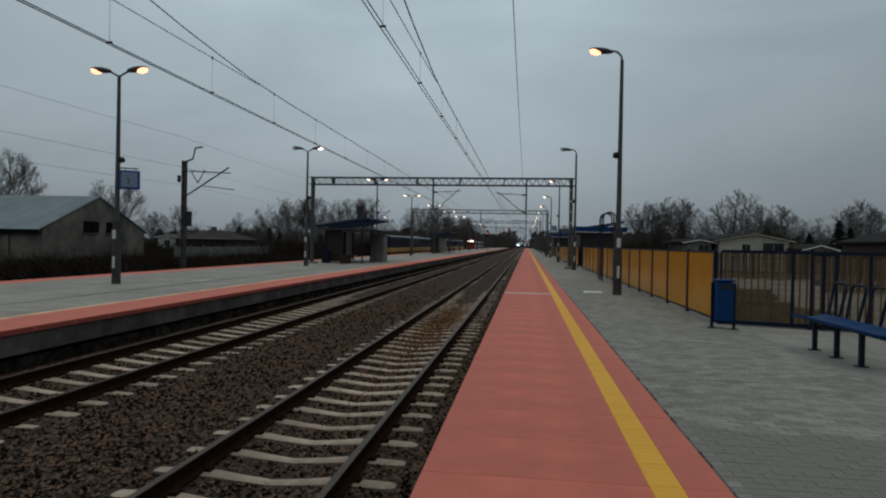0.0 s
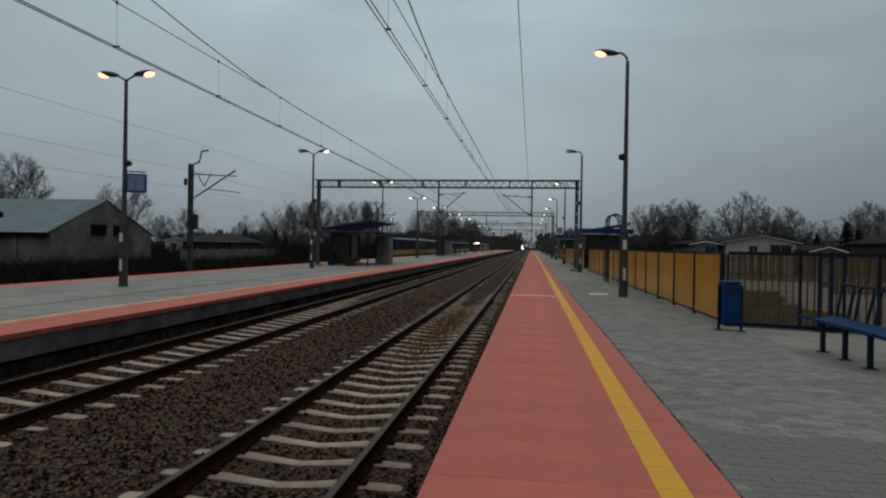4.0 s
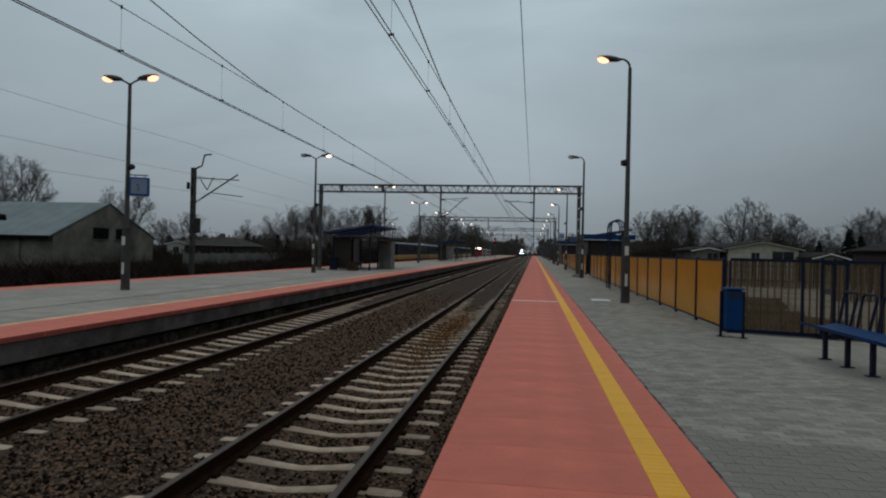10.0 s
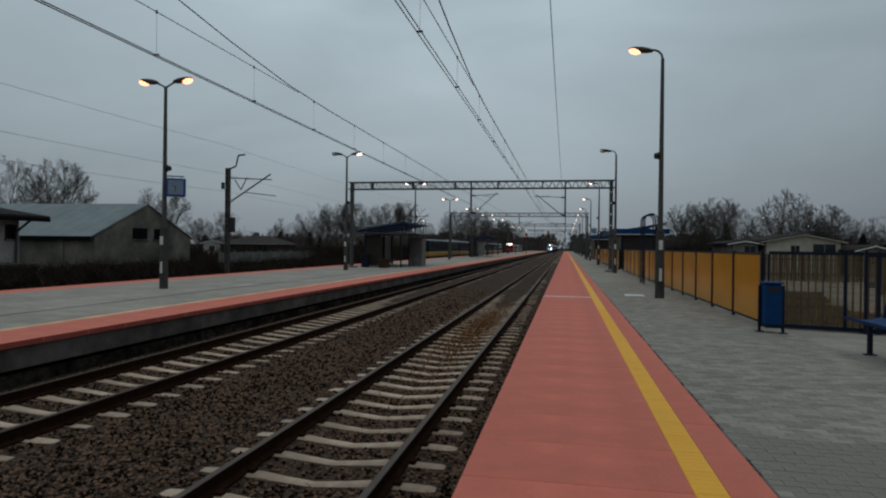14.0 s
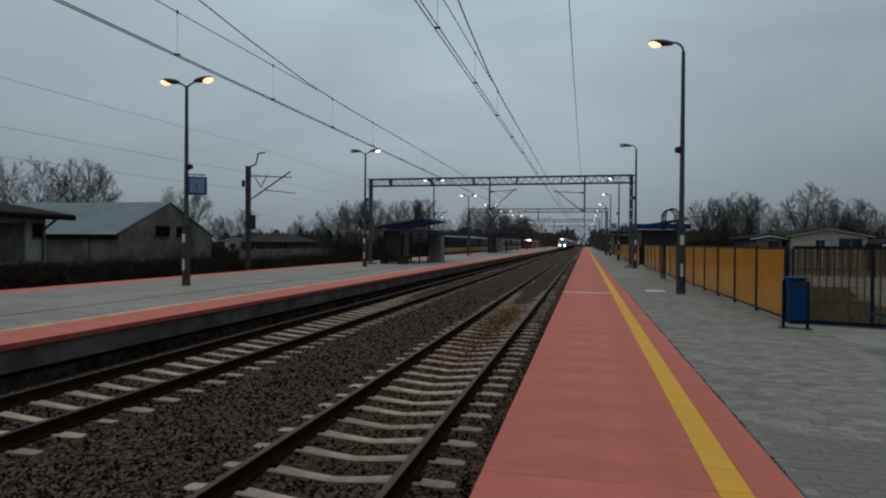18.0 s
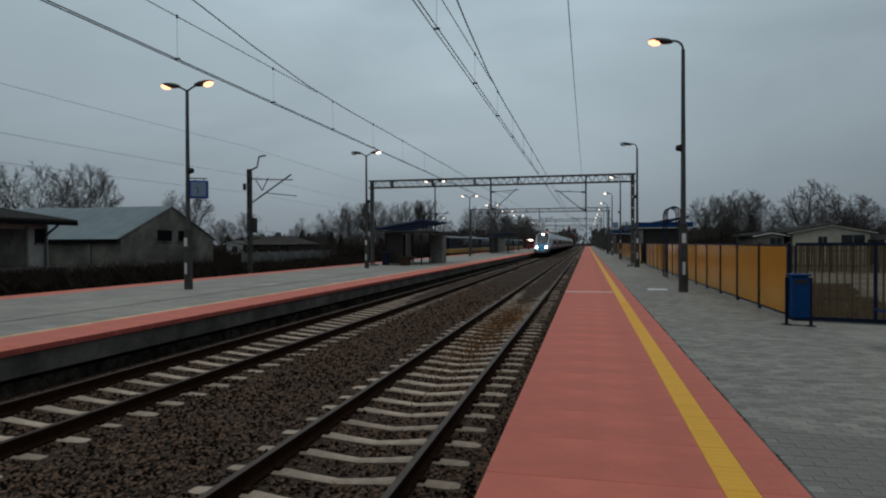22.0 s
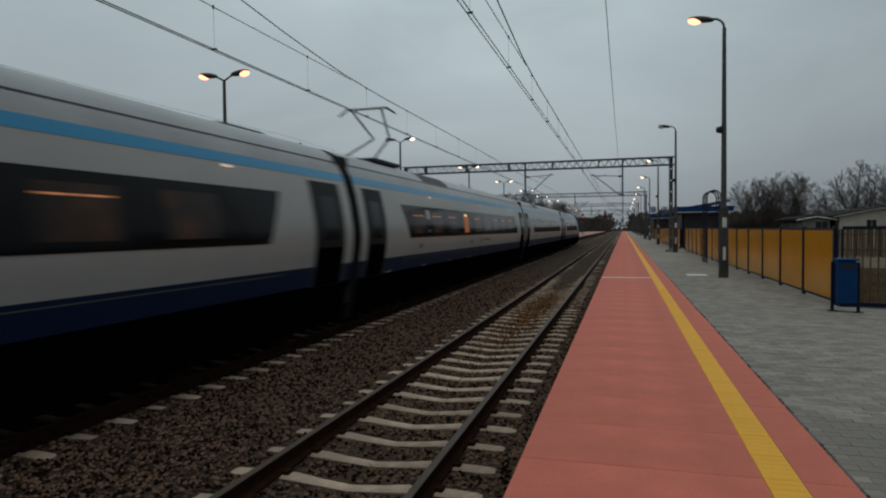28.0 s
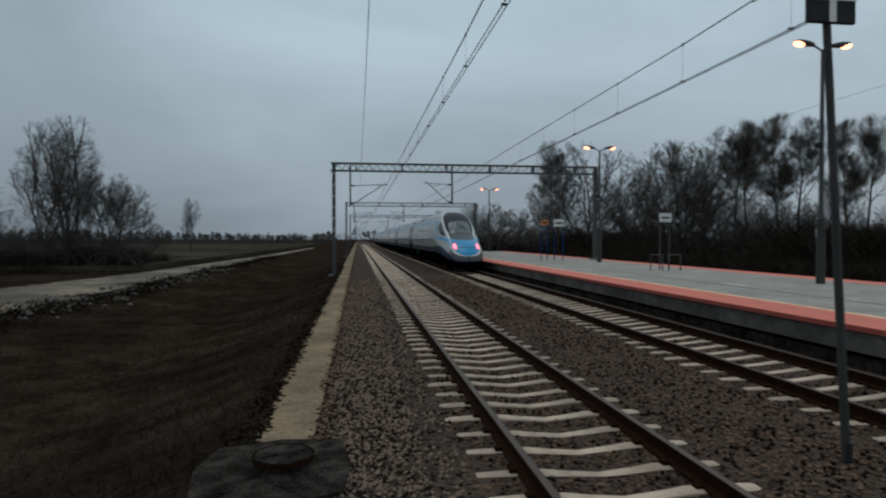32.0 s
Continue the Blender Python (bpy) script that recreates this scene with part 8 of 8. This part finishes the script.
def far_woods():
    """A low, uneven belt of leafless woods all round, far off."""
    rng = random.Random(8)
    V, F = [], []
    for ring, (rad, n, hh) in enumerate(((330, 800, 8), (430, 1000, 10), (650, 1300, 13))):
        for i in range(n):
            a = 6.2832 * (i + rng.random()) / n
            x, y = rad * math.sin(a) * rng.uniform(0.93, 1.1), rad * math.cos(a) * rng.uniform(0.93, 1.1)
            if ring < 2 and abs(x + 4) < 24:
                continue
            if y < 0 and x > 0 and ring < 1 and rng.random() < 0.9:
                continue
            h = hh * (0.55 + 0.5 * noise.noise(Vector((x * 0.01, y * 0.01, ring))) + rng.uniform(0, 0.35))
            if y < 0 and x > 0:
                h *= 0.6
            for k in range(30):
                o = len(V)
                z = h * rng.random() ** 1.3
                w = h * 0.6 * math.sqrt(max(0.05, 1 - (z / h) ** 2))
                cx, cy = x + rng.uniform(-w, w), y + rng.uniform(-w, w)
                s = h * rng.uniform(0.10, 0.26)
                q = rng.uniform(0, 6.28)
                V += [(cx - s * 0.35 * math.cos(q), cy - s * 0.35 * math.sin(q), z - s * 0.6 - 1), (cx + s * 0.35 * math.cos(q), cy + s * 0.35 * math.sin(q), z - s * 0.5 - 1), (cx + s * 0.2 * rng.uniform(-1, 1), cy, z + s - 1)]
                F.append((o, o + 1, o + 2))
    tagged(raw("far_woods", V, F, M_TWIG), "distant belt of leafless woods", "woods", kind="stuff")


def wood_belt(name, x0, x1, y0, y1, n, lo, hi, label, seed):
    """A far belt of trees: many small sprays, thick near the ground and ragged on top."""
    rng = np.random.RandomState(seed)
    V, F = [], []
    for i in range(n):
        x, y = rng.uniform(x0, x1), rng.uniform(y0, y1)
        if abs(x + 4.6) < 11:
            continue
        h = lo + (hi - lo) * max(0.0, min(1.0, 0.5 + 1.1 * noise.noise(Vector((x * 0.02, y * 0.004, seed))) + rng.uniform(-0.2, 0.2)))
        m = 70
        u = rng.uniform(0, 1, m)
        z = h * u
        w = h * 0.38 * np.sqrt(np.clip(1.05 - u * u, 0, 1))
        a, q = rng.uniform(0, 6.28, m), rng.uniform(0, 3.14, m)
        cx, cy = x + w * np.cos(a) * rng.uniform(0, 1, m), y + w * np.sin(a) * rng.uniform(0, 1, m)
        s = h * rng.uniform(0.06, 0.15, m)
        for k in range(m):
            o = len(V)
            dx, dy = s[k] * 0.4 * math.cos(q[k]), s[k] * 0.4 * math.sin(q[k])
            V += [(cx[k] - dx, cy[k] - dy, z[k] - s[k] * 0.5 - 1), (cx[k] + dx, cy[k] + dy, z[k] - s[k] * 0.4 - 1), (cx[k] + dx * 0.3, cy[k], z[k] + s[k] * 0.7 - 1)]
            F.append((o, o + 1, o + 2))
    tagged(raw(name, V, F, M_TWIG), label, "woods", kind="stuff")


wood_belt("wooded_rise", -230, 210, 880, 980, 460, 15, 28, "wooded rise at the far end of the line", 31)
wood_belt("field_hedge", 18, 460, -470, -410, 420, 4.5, 9.5, "low belt of trees beyond the meadow", 32)
far_woods()


# ---------------------------------------------------------------- standing trains and a car far off
def siding():
    t = tagged(empty("track_3"), "siding behind the island platform", "railway track", kind="structure")
    part("bed", boxm(-21.6, -18.2, 60, 330, -0.5, -0.15), M_BALLAST, t)
    for x in (-20.65, -19.15):
        part("rail", boxm(x - 0.035, x + 0.035, 60, 330, -0.148, 0), M_RAIL, t)


siding()


def railcar(y0, cars, L, side, lower, front, label, lit):
    t = tagged(empty("regional_train", -19.9, y0, 0), label, "train", group="standing trains")
    for i in range(cars):
        a = i * (L + 0.5)
        c = new("coach")
        c.parent = t
        part("body", boxm(-1.4, 1.4, a, a + L, 1.405, 2.95, 0.12), side, c)
        part("lower_panel", boxm(-1.41, 1.41, a + 0.05, a + L - 0.05, 0.75, 1.40, 0.05), lower, c)
        part("underframe", boxm(-1.25, 1.25, a + 1, a + L - 1, 0.25, 0.745), M_TDARK, c)
        part("roof", boxm(-1.25, 1.25, a + 0.1, a + L - 0.1, 2.95, 3.15, 0.09), M_TROOF, c)
        for k in range(7):
            y = a + 1.6 + k * (L - 3.2) / 7
            part("window", boxm(1.395, 1.412, y, y + (L - 3.2) / 7 - 0.5, 1.95, 2.75), M_PANE, c)
    if front:
        f = part("front", boxm(-1.38, 1.38, -0.35, 0.08, 0.6, 3.6, 0.2), front, t, "red cab front")
        part("windscreen", boxm(-1.15, 1.15, -0.37, -0.352, 1.95, 2.95), M_PANE, f)
        part("destination_display", boxm(-0.9, 0.9, -0.375, -0.353, 3.1, 3.45), glow_mat("display_glow", (1.0, 0.9, 0.75), lit), f, "bright destination display")


M_REGB = mat("regional_blue", (0.006, 0.013, 0.028), 0.6, spec=0.1, var=0.15, bump=0.02)
M_REGY = mat("regional_yellow", (0.30, 0.19, 0.03), 0.45, var=0.15, bump=0.02)
M_REGG = mat("regional_grey", (0.16, 0.16, 0.15), 0.45, var=0.15, bump=0.02)
railcar(84, 4, 25, M_REGB, M_REGY, None, "blue and yellow regional train standing behind the island platform", 0)
railcar(226, 2, 24, M_REGG, M_REGG, M_RED, "red-fronted regional train standing with its display lit", 5.0)


def car():
    t = tagged(empty("car", -26, 264, -0.45), "small dark car with bright headlights crossing the yard", "car")
    bm = bmesh.new()
    prism(bm, [(-2.0, 0.3), (2.0, 0.3), (2.05, 0.8), (1.1, 0.95), (0.5, 1.42), (-1.0, 1.45), (-1.7, 0.98), (-2.05, 0.85)], "x", -0.82, 0.82)
    part("body", bm, M_TDARK, t)
    bm = bmesh.new()
    prism(bm, [(0.95, 0.98), (0.48, 1.36), (-0.95, 1.38), (-1.5, 1.0)], "x", -0.83, 0.83)
    part("side_glass", bm, M_PANE, t)
    for x in (-0.78, 0.78):
        for y in (-1.3, 1.3):
            part("wheel", rod(bmesh.new(), (x - 0.1, y, 0.31), (x + 0.1, y, 0.31), 0.31, 0.31, 14), M_BLACK, t)
    for x in (-0.6, 0.6):
        part("headlight", boxm(x - 0.2, x + 0.2, -2.10, -2.03, 0.58, 0.80, 0.02), M_HEADL, t, "bright headlight")
    return t


CAR = car()
CAR_ROWS = [(0, -40, 266, 60), (15.8, -40, 266, 60), (16.6, -27, 264, 60), (17.3, -18.3, 258, 8), (19.2, -18.0, 254, 0), (20.2, -20.2, 262, -20), (21.0, -28, 266, -60), (32, -60, 276, -60)]



# ---------------------------------------------------------------- what moves
def motions():
    walk(TRAIN, [(t, pose(T2, y, 0)) for t, y in TRAIN_ROWS])
    walk(CAR, [(t, pose(x, y, -0.45, 0, 0, a)) for t, x, y, a in CAR_ROWS])


motions()
